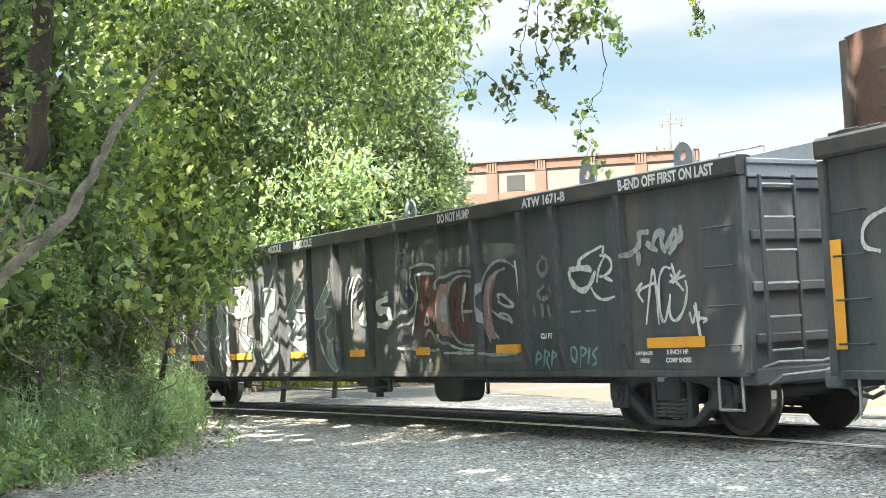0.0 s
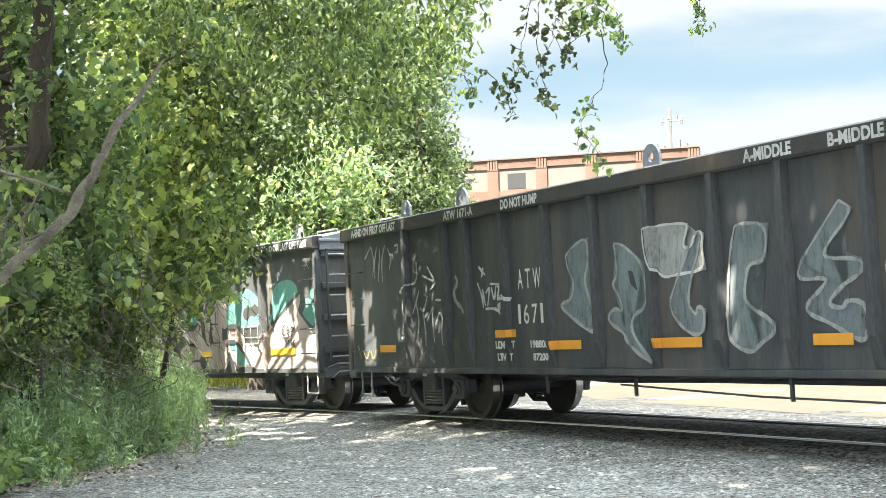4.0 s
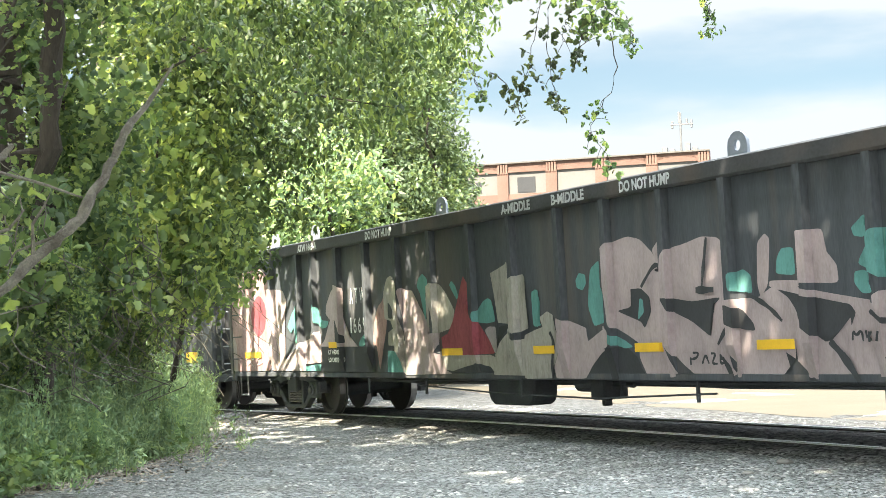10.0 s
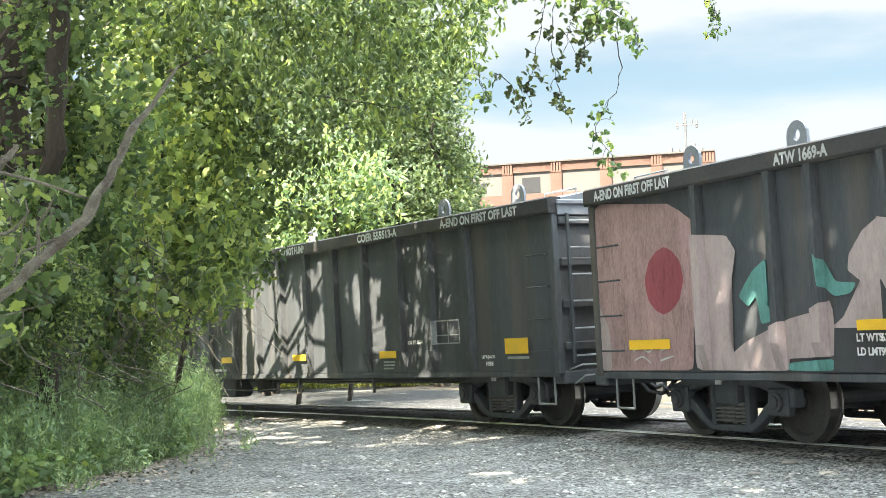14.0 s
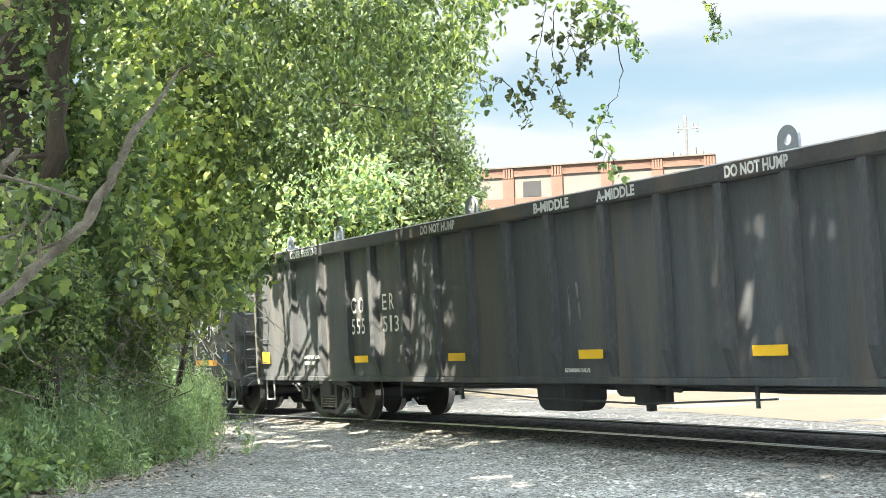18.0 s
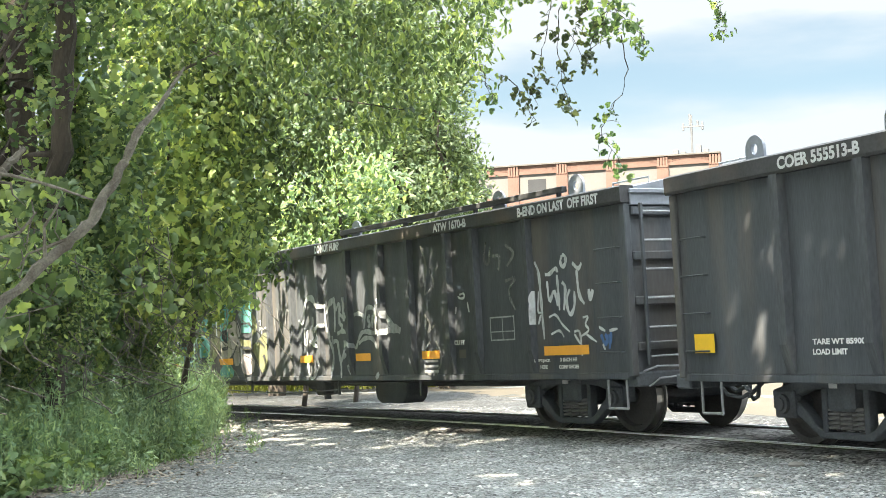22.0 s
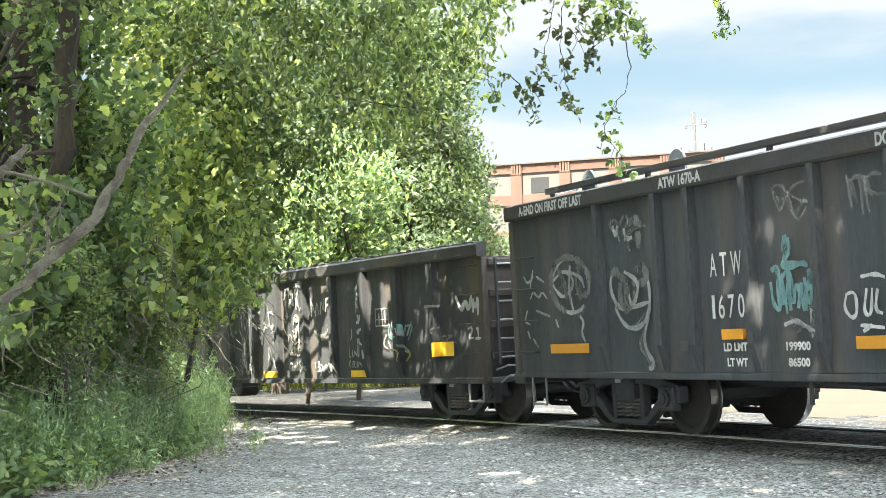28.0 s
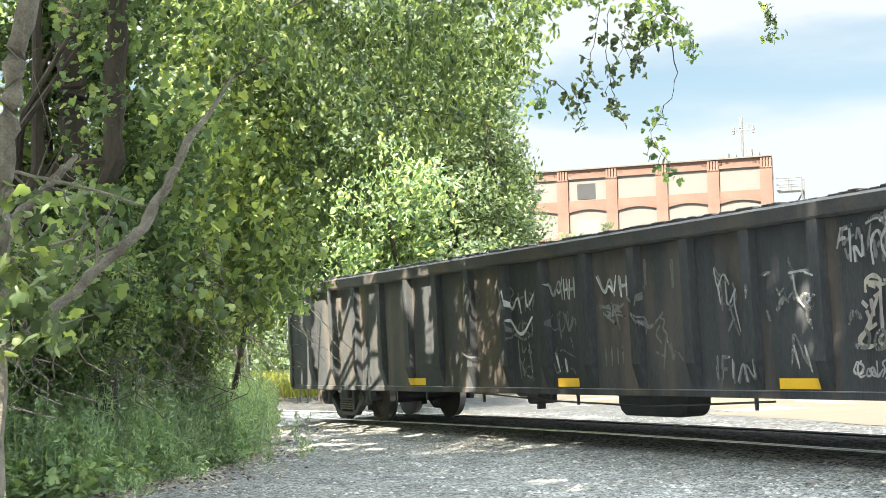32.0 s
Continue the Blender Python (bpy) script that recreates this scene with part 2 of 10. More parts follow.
# lighter green puts sunlight into the leaf colour of some vine trees
LEAF_SUN_TONE = leaf_material("leaf_sun_tone", (0.067, 0.114, 0.059), (0.196, 0.282, 0.122), (0.401, 0.475, 0.196), 0.55)
LEAF_TREE = leaf_material("leaf_tree", (0.045, 0.075, 0.042), (0.099, 0.150, 0.083), (0.174, 0.232, 0.125), 0.5)
# darker green puts canopy shade into the vine and overhang leaf colour
LEAF_SHADE_TONE = leaf_material("leaf_shade_tone", (0.040, 0.070, 0.034), (0.093, 0.145, 0.069), (0.214, 0.282, 0.108), 0.5)
# dark green puts the hanging bough's shade into its leaf colour
LEAF_BOUGH_SHADE = leaf_material("leaf_bough_shade", (0.035, 0.05, 0.03), (0.07, 0.095, 0.05), (0.14, 0.17, 0.08), 0.35)
LEAF_WEED = leaf_material("leaf_weed", (0.145, 0.23, 0.155), (0.245, 0.355, 0.225), (0.33, 0.43, 0.23), 0.4)
LEAF_BROAD = leaf_material("leaf_broad", (0.08, 0.14, 0.07), (0.14, 0.22, 0.10), (0.24, 0.33, 0.13), 0.4)
LITTER = material("leaf_litter", (0.24, 0.21, 0.17), 0.9, 0, 0.4, 3.0, 30.0, 0.0, island=0.5)
GRASS = leaf_material("grass_blade", (0.101, 0.123, 0.029), (0.173, 0.196, 0.043), (0.260, 0.260, 0.065), 0.35)


# ---- making meshes ----
def part(name, bm, mat, parent, label=""):
    me = bpy.data.meshes.new(name)
    bm.to_mesh(me)
    bm.free()
    me.materials.append(mat)
    ob = new(name, me)
    ob.parent = parent
    return tagged(ob, label)


def share(name, me, parent, m=None, label=""):
    ob = new(name, me)
    ob.parent = parent
    if m is not None:
        ob.matrix_basis = m
    return tagged(ob, label)


def mesh_of(name, bm, mat):
    me = bpy.data.meshes.new(name)
    bm.to_mesh(me)
    bm.free()
    me.materials.append(mat)
    return me


def empty(name, m, label, category, group="", kind=""):
    ob = new(name)
    ob.matrix_basis = m
    return tagged(ob, label, category, group, kind)


def box(bm, x0, y0, z0, x1, y1, z1, bevel=0.0):
    m = Matrix.LocRotScale(((x0 + x1) / 2, (y0 + y1) / 2, (z0 + z1) / 2), None, (abs(x1 - x0), abs(y1 - y0), abs(z1 - z0)))
    r = bmesh.ops.create_cube(bm, size=1, matrix=m)
    if bevel:
        es = list({e for v in r["verts"] for e in v.link_edges})
        bmesh.ops.bevel(bm, geom=es, offset=bevel, segments=1, affect="EDGES", profile=0.5)
    return bm


def rod(bm, a, b, r, sides=8, r2=None):
    a, b = Vector(a), Vector(b)
    m = Matrix.Translation((a + b) / 2) @ (b - a).to_track_quat("Z", "Y").to_matrix().to_4x4()
    bmesh.ops.create_cone(bm, cap_ends=True, segments=sides, radius1=r, radius2=r if r2 is None else r2, depth=(b - a).length, matrix=m)
    return bm


def prism(bm, outline, a, b, axis="y"):
    """A flat outline of (u, v) drawn out from a to b along an axis; u, v are the other two axes in order."""
    def at(u, v, w):
        return {"x": (w, u, v), "y": (u, w, v), "z": (u, v, w)}[axis]
    lo = [bm.verts.new(at(u, v, a)) for u, v in outline]
    hi = [bm.verts.new(at(u, v, b)) for u, v in outline]
    bm.faces.new(lo)
    bm.faces.new(list(reversed(hi)))
    for i in range(len(lo)):
        j = (i + 1) % len(lo)
        bm.faces.new((lo[j], lo[i], hi[i], hi[j]))
    bmesh.ops.recalc_face_normals(bm, faces=bm.faces[:])
    return bm


def tube(bm, points, radii, sides=7):
    """A tapered bent limb through the points."""
    rings, up = [], Vector((0.13, 0.31, 0.94))
    pts = [Vector(p) for p in points]
    for i, p in enumerate(pts):
        d = (pts[min(i + 1, len(pts) - 1)] - pts[max(i - 1, 0)]).normalized()
        s = d.cross(up).normalized() if abs(d.dot(up)) < 0.97 else d.cross(Vector((1, 0, 0))).normalized()
        t = d.cross(s)
        rings.append([bm.verts.new(p + (s * math.cos(k * math.tau / sides) + t * math.sin(k * math.tau / sides)) * radii[i]) for k in range(sides)])
    for a, b in zip(rings, rings[1:]):
        for k in range(sides):
            bm.faces.new((a[k], a[(k + 1) % sides], b[(k + 1) % sides], b[k]))
    bm.faces.new(rings[-1])
    return bm


def mesh_np(name, verts, faces, mat):
    """A mesh from arrays of corners and of triangles."""
    me = bpy.data.meshes.new(name)
    me.vertices.add(len(verts))
    me.vertices.foreach_set("co", np.asarray(verts, np.float32).ravel())
    me.loops.add(faces.size)
    me.loops.foreach_set("vertex_index", faces.astype(np.int32).ravel())
    me.polygons.add(len(faces))
    me.polygons.foreach_set("loop_start", np.arange(0, faces.size, 3, dtype=np.int32))
    me.update(calc_edges=True)
    me.materials.append(mat)
    return me


# outlines of a leaf: along its rib, across it; lobed for vines, pointed for trees
VINE_LEAF = ((0.0, 0.0), (-0.14, 0.32), (0.24, 0.48), (0.40, 0.30), (0.68, 0.34), (1.0, 0.0),
             (0.68, -0.34), (0.40, -0.30), (0.24, -0.48), (-0.14, -0.32))
TREE_LEAF = ((0.0, 0.0), (0.35, 0.27), (1.0, 0.0), (0.35, -0.27))
WEED_LEAF = ((0.0, 0.0), (0.4, 0.13), (1.0, 0.0), (0.4, -0.13))
OVAL_LEAF = ((0.0, 0.0), (0.22, 0.24), (0.6, 0.22), (1.0, 0.0), (0.6, -0.22), (0.22, -0.24))


def leaves(name, centres, sizes, mat, outline, rng, droop=0.35, face=None, spread=0.9):
    """Many leaves as one mesh: each a fan round a raised rib, turned at random."""
    c = np.asarray(centres, float)
    k, n = len(outline), len(c)
    o = np.array(outline)
    local = np.zeros((k + 1, 3))
    local[:k, 0], local[:k, 1] = o[:, 0] - 0.4, o[:, 1]
    local[:k, 2] = -0.35 * np.abs(o[:, 1]) - droop * 0.3 * o[:, 0] ** 2
    local[k] = (0.0, 0.0, 0.02)
    nor = rng.normal(0, spread, (n, 3)) + (np.array(face) if face is not None else np.array((0, 0, 1.0)))
    nor /= np.linalg.norm(nor, axis=1)[:, None]
    d = rng.normal(0, 1, (n, 3)) + np.array((0, 0, -droop * 1.6))
    d -= nor * np.einsum("ij,ij->i", d, nor)[:, None]
    d /= np.linalg.norm(d, axis=1)[:, None] + 1e-9
    s = np.cross(nor, d)
    size = np.asarray(sizes)[:, None, None]
    v = c[:, None, :] + size * (local[None, :, 0:1] * d[:, None, :] + local[None, :, 1:2] * s[:, None, :] + local[None, :, 2:3] * nor[:, None, :])
    tri = np.array([(i, (i + 1) % k, k) for i in range(k)])
    f = (tri[None] + (np.arange(n) * (k + 1))[:, None, None]).reshape(-1, 3)
    return mesh_np(name, v.reshape(-1, 3), f, mat)


def seen_at(az, el, d):
    """A place by its bearing from the track's line and its height over the eye, in degrees, d metres off."""
    a, e = np.radians(az), np.radians(el)
    return np.stack([-np.cos(a) * np.cos(e) * d, np.sin(a) * np.cos(e) * d, EYE.z + np.sin(e) * d], -1)


# ---- the track's line: a gentle curve towards the eye's side ----
SIDE, BEND, LEAN = 9.535, -0.005078, 0.02993


def line(x):
    return SIDE + 0.5 * BEND * (x + 10) ** 2


def slope(x):
    return BEND * (x + 10)


NEAR_RAIL, FAR_RAIL, MIDDLE = 0.89, 2.395, 1.695


def come(t):
    return float(np.interp(t, [r[0] for r in PATH], [r[4] for r in PATH]))


# ---- ground ----
def rail_z(x):
    """The track falls off slightly where it leaves the yard."""
    return -0.00035 * max(0.0, -14 - x) ** 2 if x > -34 else -0.14


def ground_height(x, y):
    """The yard lies a little under the rails and rises to them."""
    d = y - line(max(-60.0, min(x, 40.0))) - MIDDLE
    z = -0.17 + 0.11 * math.exp(-(d / 2.2) ** 2)
    z += 0.8 * rail_z(x) * math.exp(-(d / 9.0) ** 2)
    if abs(d) < 25:
        z += 0.025 * noise.noise((x * 0.35, y * 0.35, 0.3)) + 0.012 * noise.noise((x * 1.7, y * 1.7, 4.0))
    return z


def build_ground():
    xs = sorted(set([-2500, -900, -400, -220, -140, -100, -80] + [-60 + 0.8 * i for i in range(90)] + [16, 24, 40, 80, 200, 700, 2500]))
    ys = sorted(set([-2500, -800, -250, -90, -40, -20, -10, -5] + [-2 + 0.5 * i for i in range(56)] + [28, 32, 40, 55, 80, 140, 300, 900, 2500]))
    bm = bmesh.new()
    grid = [[bm.verts.new((x, y, ground_height(x, y))) for x in xs] for y in ys]
    for j in range(len(ys) - 1):
        for i in range(len(xs) - 1):
            f = bm.faces.new((grid[j][i], grid[j][i + 1], grid[j + 1][i + 1], grid[j + 1][i]))
            f.smooth = True
    g = part("ground", bm, GRAVEL, None)
    tagged(g, "grey crushed-stone yard ground beside the railway", "ground", kind="structure")
    # the pale lot beyond the track, with a ragged near edge
    bm = bmesh.new()
    near, far, prev = [], [], None
    for i in range(160):
        x = -95 + i * 0.75
        y = 15.8 + 0.9 * noise.noise((x * 0.12, 2.0, 0)) + 0.5 * noise.noise((x * 0.8, 5.0, 0)) + 0.2 * max(0, -x - 16)
        a = bm.verts.new((x, y, ground_height(x, y) + 0.012))
        b = bm.verts.new((x - 12, 62, -0.12))
        m = bm.verts.new((x - 3, y + 14, -0.13))
        if prev:
            bm.faces.new((prev[0], a, m, prev[1]))
            bm.faces.new((prev[1], m, b, prev[2]))
        prev = (a, m, b)
    strip = bmesh.new()
    before = None
    for i in range(118):
        x = -95 + i * 1.0
        base = line(max(-60.0, x))
        far = 16.6 + 0.2 * max(0, -x - 16)
        now = [strip.verts.new((x, y, ground_height(x, y) + 0.006)) for y in [base + 3.1 + (far - base - 3.1) * q for q in (0, 0.2, 0.4, 0.6, 0.8, 1.0)]]
        if before:
            for k in range(5):
                strip.faces.new((before[k], now[k], now[k + 1], before[k + 1])).smooth = True
        before = now
    q = part("gravel_shoulder", strip, GRAVEL_FAR, None)
    tagged(q, "bluish-grey crushed stone shoulder beyond the rails", "gravel", kind="structure")
    p = part("pavement", bm, LOT, None)
    tagged(p, "sunlit pale dusty lot beyond the track", "pavement", kind="structure")


build_ground()


def scatter_stones():
    rng = np.random.default_rng(3)
    n = 62000
    x = rng.uniform(-34, 2, n)
    y = rng.uniform(1.5, 15.5, n)
    keep = (y > 0.15 * -x - 1) & ~((y > [line(a) + 0.6 for a in x]) & (y < [line(a) + 2.5 for a in x]))
    x, y = x[keep], y[keep]
    size = 0.009 + 0.03 * rng.random(len(x)) ** 2.5
    base = np.array([(1, 0, 0), (0.3, 0.95, 0), (-0.8, 0.6, 0), (-0.8, -0.6, 0), (0.3, -0.95, 0), (0, 0, 0.5)])
    tri = np.array([(0, 1, 5), (1, 2, 5), (2, 3, 5), (3, 4, 5), (4, 0, 5)])
    turn = rng.uniform(0, 6.28, len(x))
    c, s = np.cos(turn), np.sin(turn)
    v = np.zeros((len(x), 6, 3))
    jit = base[None] * (0.75 + 0.5 * rng.random((len(x), 6, 1)))
    v[..., 0] = jit[..., 0] * c[:, None] - jit[..., 1] * s[:, None]
    v[..., 1] = jit[..., 0] * s[:, None] + jit[..., 1] * c[:, None]
    v[..., 2] = jit[..., 2]
    z = np.array([ground_height(a, b) for a, b in zip(x, y)])
    v = v * size[:, None, None] + np.stack([x, y, z - 0.004], -1)[:, None, :]
    f = (tri[None] + (np.arange(len(x)) * 6)[:, None, None]).reshape(-1, 3)
    ob = new("gravel_stones", mesh_np("gravel_stones", v.reshape(-1, 3), f, PEBBLE))
    tagged(ob, "loose grey crushed stones strewn on the yard", "gravel", kind="stuff")
    # two larger pale stones on the yard; the first stands in for plastic litter
    for sx, sy, r in ((-10.6, 9.35, 0.085), (-10.2, 8.55, 0.06)):
        bm = bmesh.new()
        bmesh.ops.create_icosphere(bm, subdivisions=2, radius=r)
        for q in bm.verts:
            q.co *= 1 + 0.35 * noise.noise(q.co * 9)
            q.co.z *= 0.4
        st = part("stone", bm, COPING, None)
        st.location = (sx, sy, ground_height(sx, sy) + r * 0.12)
        tagged(st, "flat pale stone lying on the gravel", "stone")


scatter_stones()


# ---- track ----
def build_track():
    track = empty("railway_track", Matrix(), "railway track of bright-topped rusty rails sunk in dark ballast", "railway track", kind="structure")
    xs = [-62 + i * 1.0 for i in range(88)]
    for off, rise, nm in ((NEAR_RAIL, 0.0, "rail"), (FAR_RAIL, 1.505 * LEAN, "rail")):
        bm = bmesh.new()
        prof = ((-0.075, -0.16), (0.075, -0.16), (0.012, -0.13), (0.012, -0.045), (0.036, -0.035), (0.036, -0.004), (-0.036, -0.004), (-0.036, -0.035), (-0.012, -0.045), (-0.012, -0.13))
        rings = []
        for x in xs:
            a = math.atan(slope(x))
            rings.append([bm.verts.new((x - u * math.sin(a), line(x) + off + u * math.cos(a), w + rise + rail_z(x))) for u, w in prof])
        for a, b in zip(rings, rings[1:]):
            for k in range(len(prof)):
                bm.faces.new((a[k], b[k], b[(k + 1) % len(prof)], a[(k + 1) % len(prof)]))
        bmesh.ops.recalc_face_normals(bm, faces=bm.faces[:])
        rail = part(nm, bm, RAIL_SIDE, track)
        bm = bmesh.new()
        prev = None
        for x in xs:
            cur = [bm.verts.new((x, line(x) + off + u, w + rise + rail_z(x))) for u, w in ((-0.0385, -0.017), (-0.036, -0.006), (-0.026, 0.0), (0.033, 0.001), (0.036, -0.002))]
            if prev:
                for k in range(4):
                    bm.faces.new((prev[k], cur[k], cur[k + 1], prev[k + 1]))
            prev = cur
        part("running_surface", bm, RAIL_TOP, rail, "bright worn running surface")
    # dark ballast between and beside the rails
    bm = bmesh.new()
    prev = None
    for x in xs:
        cur = [bm.verts.new((x, line(x) + o, z + rail_z(x) + 0.012 * noise.noise((x * 2, o, 0)))) for o, z in ((0.05, -0.135), (0.45, -0.05), (0.82, -0.022), (0.89, -0.04), (1.02, -0.03), (1.6, 0.0), (2.28, 0.018), (2.4, -0.01), (2.7, 0.0), (3.3, -0.14))]
        if prev:
            for k in range(len(cur) - 1):
                bm.faces.new((prev[k], cur[k], cur[k + 1], prev[k + 1]))
        prev = cur
    part("ballast", bm, BALLAST, track, "dark fouled ballast")


build_track()


# ---- railway cars ----
RUST_LOAD = material("rusty_steel", (0.125, 0.075, 0.062), 0.85, 0.1, 0.3, 1.5, 25.0, 0.2, 0.006, (0.18, 0.12, 0.10), 0.5)
AXLES, CARS, POSTS = [], {}, {}


def wheel_meshes():
    bm = bmesh.new()
    prof = [(0.0, -0.02), (0.10, -0.05), (0.12, -0.02), (0.36, 0.02), (0.385, -0.045), (0.452, -0.045)]
    back = [(0.452, 0.072), (0.49, 0.08), (0.49, 0.10), (0.40, 0.10), (0.12, 0.06), (0.0, 0.07)]
    seg, rings = 32, []
    for r, y in prof + back:
        rings.append([bm.verts.new((r * math.cos(k * math.tau / seg), y, r * math.sin(k * math.tau / seg))) for k in range(seg)] if r else [bm.verts.new((0, y, 0))])
    for a, b in zip(rings, rings[1:]):
        for k in range(seg):
            q = (k + 1) % seg
            if len(a) == 1:
                bm.faces.new((a[0], b[q], b[k]))
            elif len(b) == 1:
                bm.faces.new((a[k], a[q], b[0]))
            else:
                bm.faces.new((a[k], a[q], b[q], b[k]))
    bmesh.ops.recalc_face_normals(bm, faces=bm.faces[:])
    wheel = mesh_of("wheel", bm, WHEEL)
    wheel.materials.append(TREAD)
    for f in wheel.polygons:
        c = f.center
        if math.hypot(c.x, c.z) > 0.44 and abs(f.normal.y) < 0.5:
            f.material_index = 1
    bm = bmesh.new()
    rod(bm, (0, -0.98, 0), (0, 0.98, 0), 0.08, 12)
    return wheel, mesh_of("axle", bm, UNDER)


WHEEL_ME, AXLE_ME = wheel_meshes()


def truck_meshes():
    made = {}
    bm = bmesh.new()   # cast side frame: arched top, hung bottom, two columns and the jaws over the bearings
    prism(bm, ((-1.12, 0.40), (-1.12, 0.60), (-0.75, 0.70), (-0.35, 0.76), (0.35, 0.76), (0.75, 0.70), (1.12, 0.60), (1.12, 0.40), (0.80, 0.40), (0.78, 0.53), (0.55, 0.60), (0.36, 0.62), (-0.36, 0.62), (-0.55, 0.60), (-0.78, 0.53), (-0.80, 0.40)), -0.07, 0.07)
    bot = bmesh.new()
    prism(bot, ((-0.79, 0.52), (-0.79, 0.38), (-0.52, 0.20), (-0.38, 0.11), (0.38, 0.11), (0.52, 0.20), (0.79, 0.38), (0.79, 0.52), (0.60, 0.40), (0.42, 0.23), (0.30, 0.185), (-0.30, 0.185), (-0.42, 0.23), (-0.60, 0.40)), -0.066, 0.066)
    for piece in (bm, bot):
        bmesh.ops.bevel(piece, geom=piece.edges[:], offset=0.012, segments=1, affect="EDGES")
    spare = bpy.data.meshes.new("spare")
    bot.to_mesh(spare)
    bot.free()
    bm.from_mesh(spare)
    bpy.data.meshes.remove(spare)
    for x in (-0.35, 0.27):
        box(bm, x, -0.062, 0.17, x + 0.08, 0.062, 0.66, 0.012)
    made["side_frame"] = mesh_of("side_frame", bm, UNDER)
    bm = bmesh.new()
    turns = [(0.085 * math.cos(k * math.tau / 10), -0.005 + 0.07 * math.sin(k * math.tau / 10), 0.20 + k * 0.0046) for k in range(51)]
    tube(bm, turns, [0.019] * 51, 5)
    made["coil_spring"] = mesh_of("coil_spring", bm, SPRING)
    bm = bmesh.new()
    rod(bm, (0, -0.1, 0), (0, 0.06, 0), 0.105, 14)
    rod(bm, (0, -0.125, 0), (0, -0.1, 0), 0.07, 8)
    box(bm, -0.16, -0.06, -0.15, 0.16, 0.06, 0.15, 0.02)
    made["bearing_box"] = mesh_of("bearing_box", bm, UNDER)
    bm = bmesh.new()
    box(bm, -0.2, -1.12, 0.40, 0.2, 1.12, 0.72, 0.03)
    box(bm, -0.55, -0.7, 0.30, -0.48, 0.7, 0.42)
    box(bm, 0.48, -0.7, 0.30, 0.55, 0.7, 0.42)
    made["bolster"] = mesh_of("bolster", bm, UNDER)
    bm = bmesh.new()
    prism(bm, ((0.0, -0.26), (0.05, -0.25), (0.07, 0.0), (0.05, 0.25), (0.0, 0.26), (-0.02, 0.0)), -0.05, 0.05)
    made["brake_shoe"] = mesh_of("brake_shoe", bm, WHEEL)
    return made


TRUCK = truck_meshes()


def add_truck(car, cx):
    for sy in (-1, 1):
        share("side_frame", TRUCK["side_frame"], car, pose(cx, sy * 1.0, 0))
        for sx in (-0.18, 0.0, 0.18):
            share("coil_spring", TRUCK["coil_spring"], car, pose(cx + sx, sy * 1.0, 0))
        for ax in (-0.89, 0.89):
            share("bearing_box", TRUCK["bearing_box"], car, pose(cx + ax, sy * 1.05, 0.457) @ pose(0, 0, 0, 0, 0, 0 if sy < 0 else 180))
            share("brake_shoe", TRUCK["brake_shoe"], car, pose(cx + ax - (0.47 if ax > 0 else -0.47), sy * 0.75, 0.45) @ pose(0, 0, 0, 0, 0, 0 if ax < 0 else 180))
    share("bolster", TRUCK["bolster"], car, pose(cx, 0, 0))
    for ax in (-0.89, 0.89):
        axle = share("axle", AXLE_ME, car, pose(cx + ax, 0, 0.457))
        share("wheel", WHEEL_ME, axle, pose(0, -0.735, 0), "steel wheel with a bright tread")
        share("wheel", WHEEL_ME, axle, pose(0, 0.735, 0) @ pose(0, 0, 0, 0, 0, 180), "steel wheel with a bright tread")
        AXLES.append((axle, cx + ax))


POST_DEEP, POST_FLANK = 0.095, 0.014


def rib_mesh(height, mat, wide):
    """A pressed side post: deep hat section, drawn in towards its foot."""
    bm = bmesh.new()
    rows = []
    for z, d in ((0.0, 0.004), (0.30, POST_DEEP), (height, POST_DEEP)):
        rows.append([bm.verts.new(v) for v in ((-wide / 2 - POST_FLANK, 0, z), (-wide / 2, -d, z), (wide / 2, -d, z), (wide / 2 + POST_FLANK, 0, z))])
    for a, b in zip(rows, rows[1:]):
        for k in range(3):
            bm.faces.new((a[k], a[k + 1], b[k + 1], b[k]))
    bm.faces.new(list(reversed(rows[0])))
    return mesh_of("side_post", bm, mat)


def lug_mesh():
    bm = bmesh.new()
    pts = [(-0.155, 0.0)] + [(0.155 * math.cos(a) * -1, 0.20 + 0.155 * math.sin(a)) for a in [math.pi * k / 10 for k in range(11)]] + [(0.155, 0.0)]
    hole = [(0.055 * math.cos(a), 0.205 + 0.06 * math.sin(a)) for a in [math.tau * k / 12 for k in range(12)]]
    lo_o = [bm.verts.new((u, -0.018, v)) for u, v in pts]
    lo_h = [bm.verts.new((u, -0.018, v)) for u, v in hole]
    es = [bm.edges.new((lo_o[i], lo_o[(i + 1) % len(lo_o)])) for i in range(len(lo_o))] + [bm.edges.new((lo_h[i], lo_h[(i + 1) % len(lo_h)])) for i in range(len(lo_h))]
    r = bmesh.ops.triangle_fill(bm, use_beauty=True, edges=es)
    fs = [f for f in r["geom"] if isinstance(f, bmesh.types.BMFace)]
    ex = bmesh.ops.extrude_face_region(bm, geom=fs)
    bmesh.ops.translate(bm, vec=(0, 0.036, 0), verts=[v for v in ex["geom"] if isinstance(v, bmesh.types.BMVert)])
    bmesh.ops.recalc_face_normals(bm, faces=bm.faces[:])
    return mesh_of("lifting_lug", bm, COVER)


LUG_ME = lug_mesh()


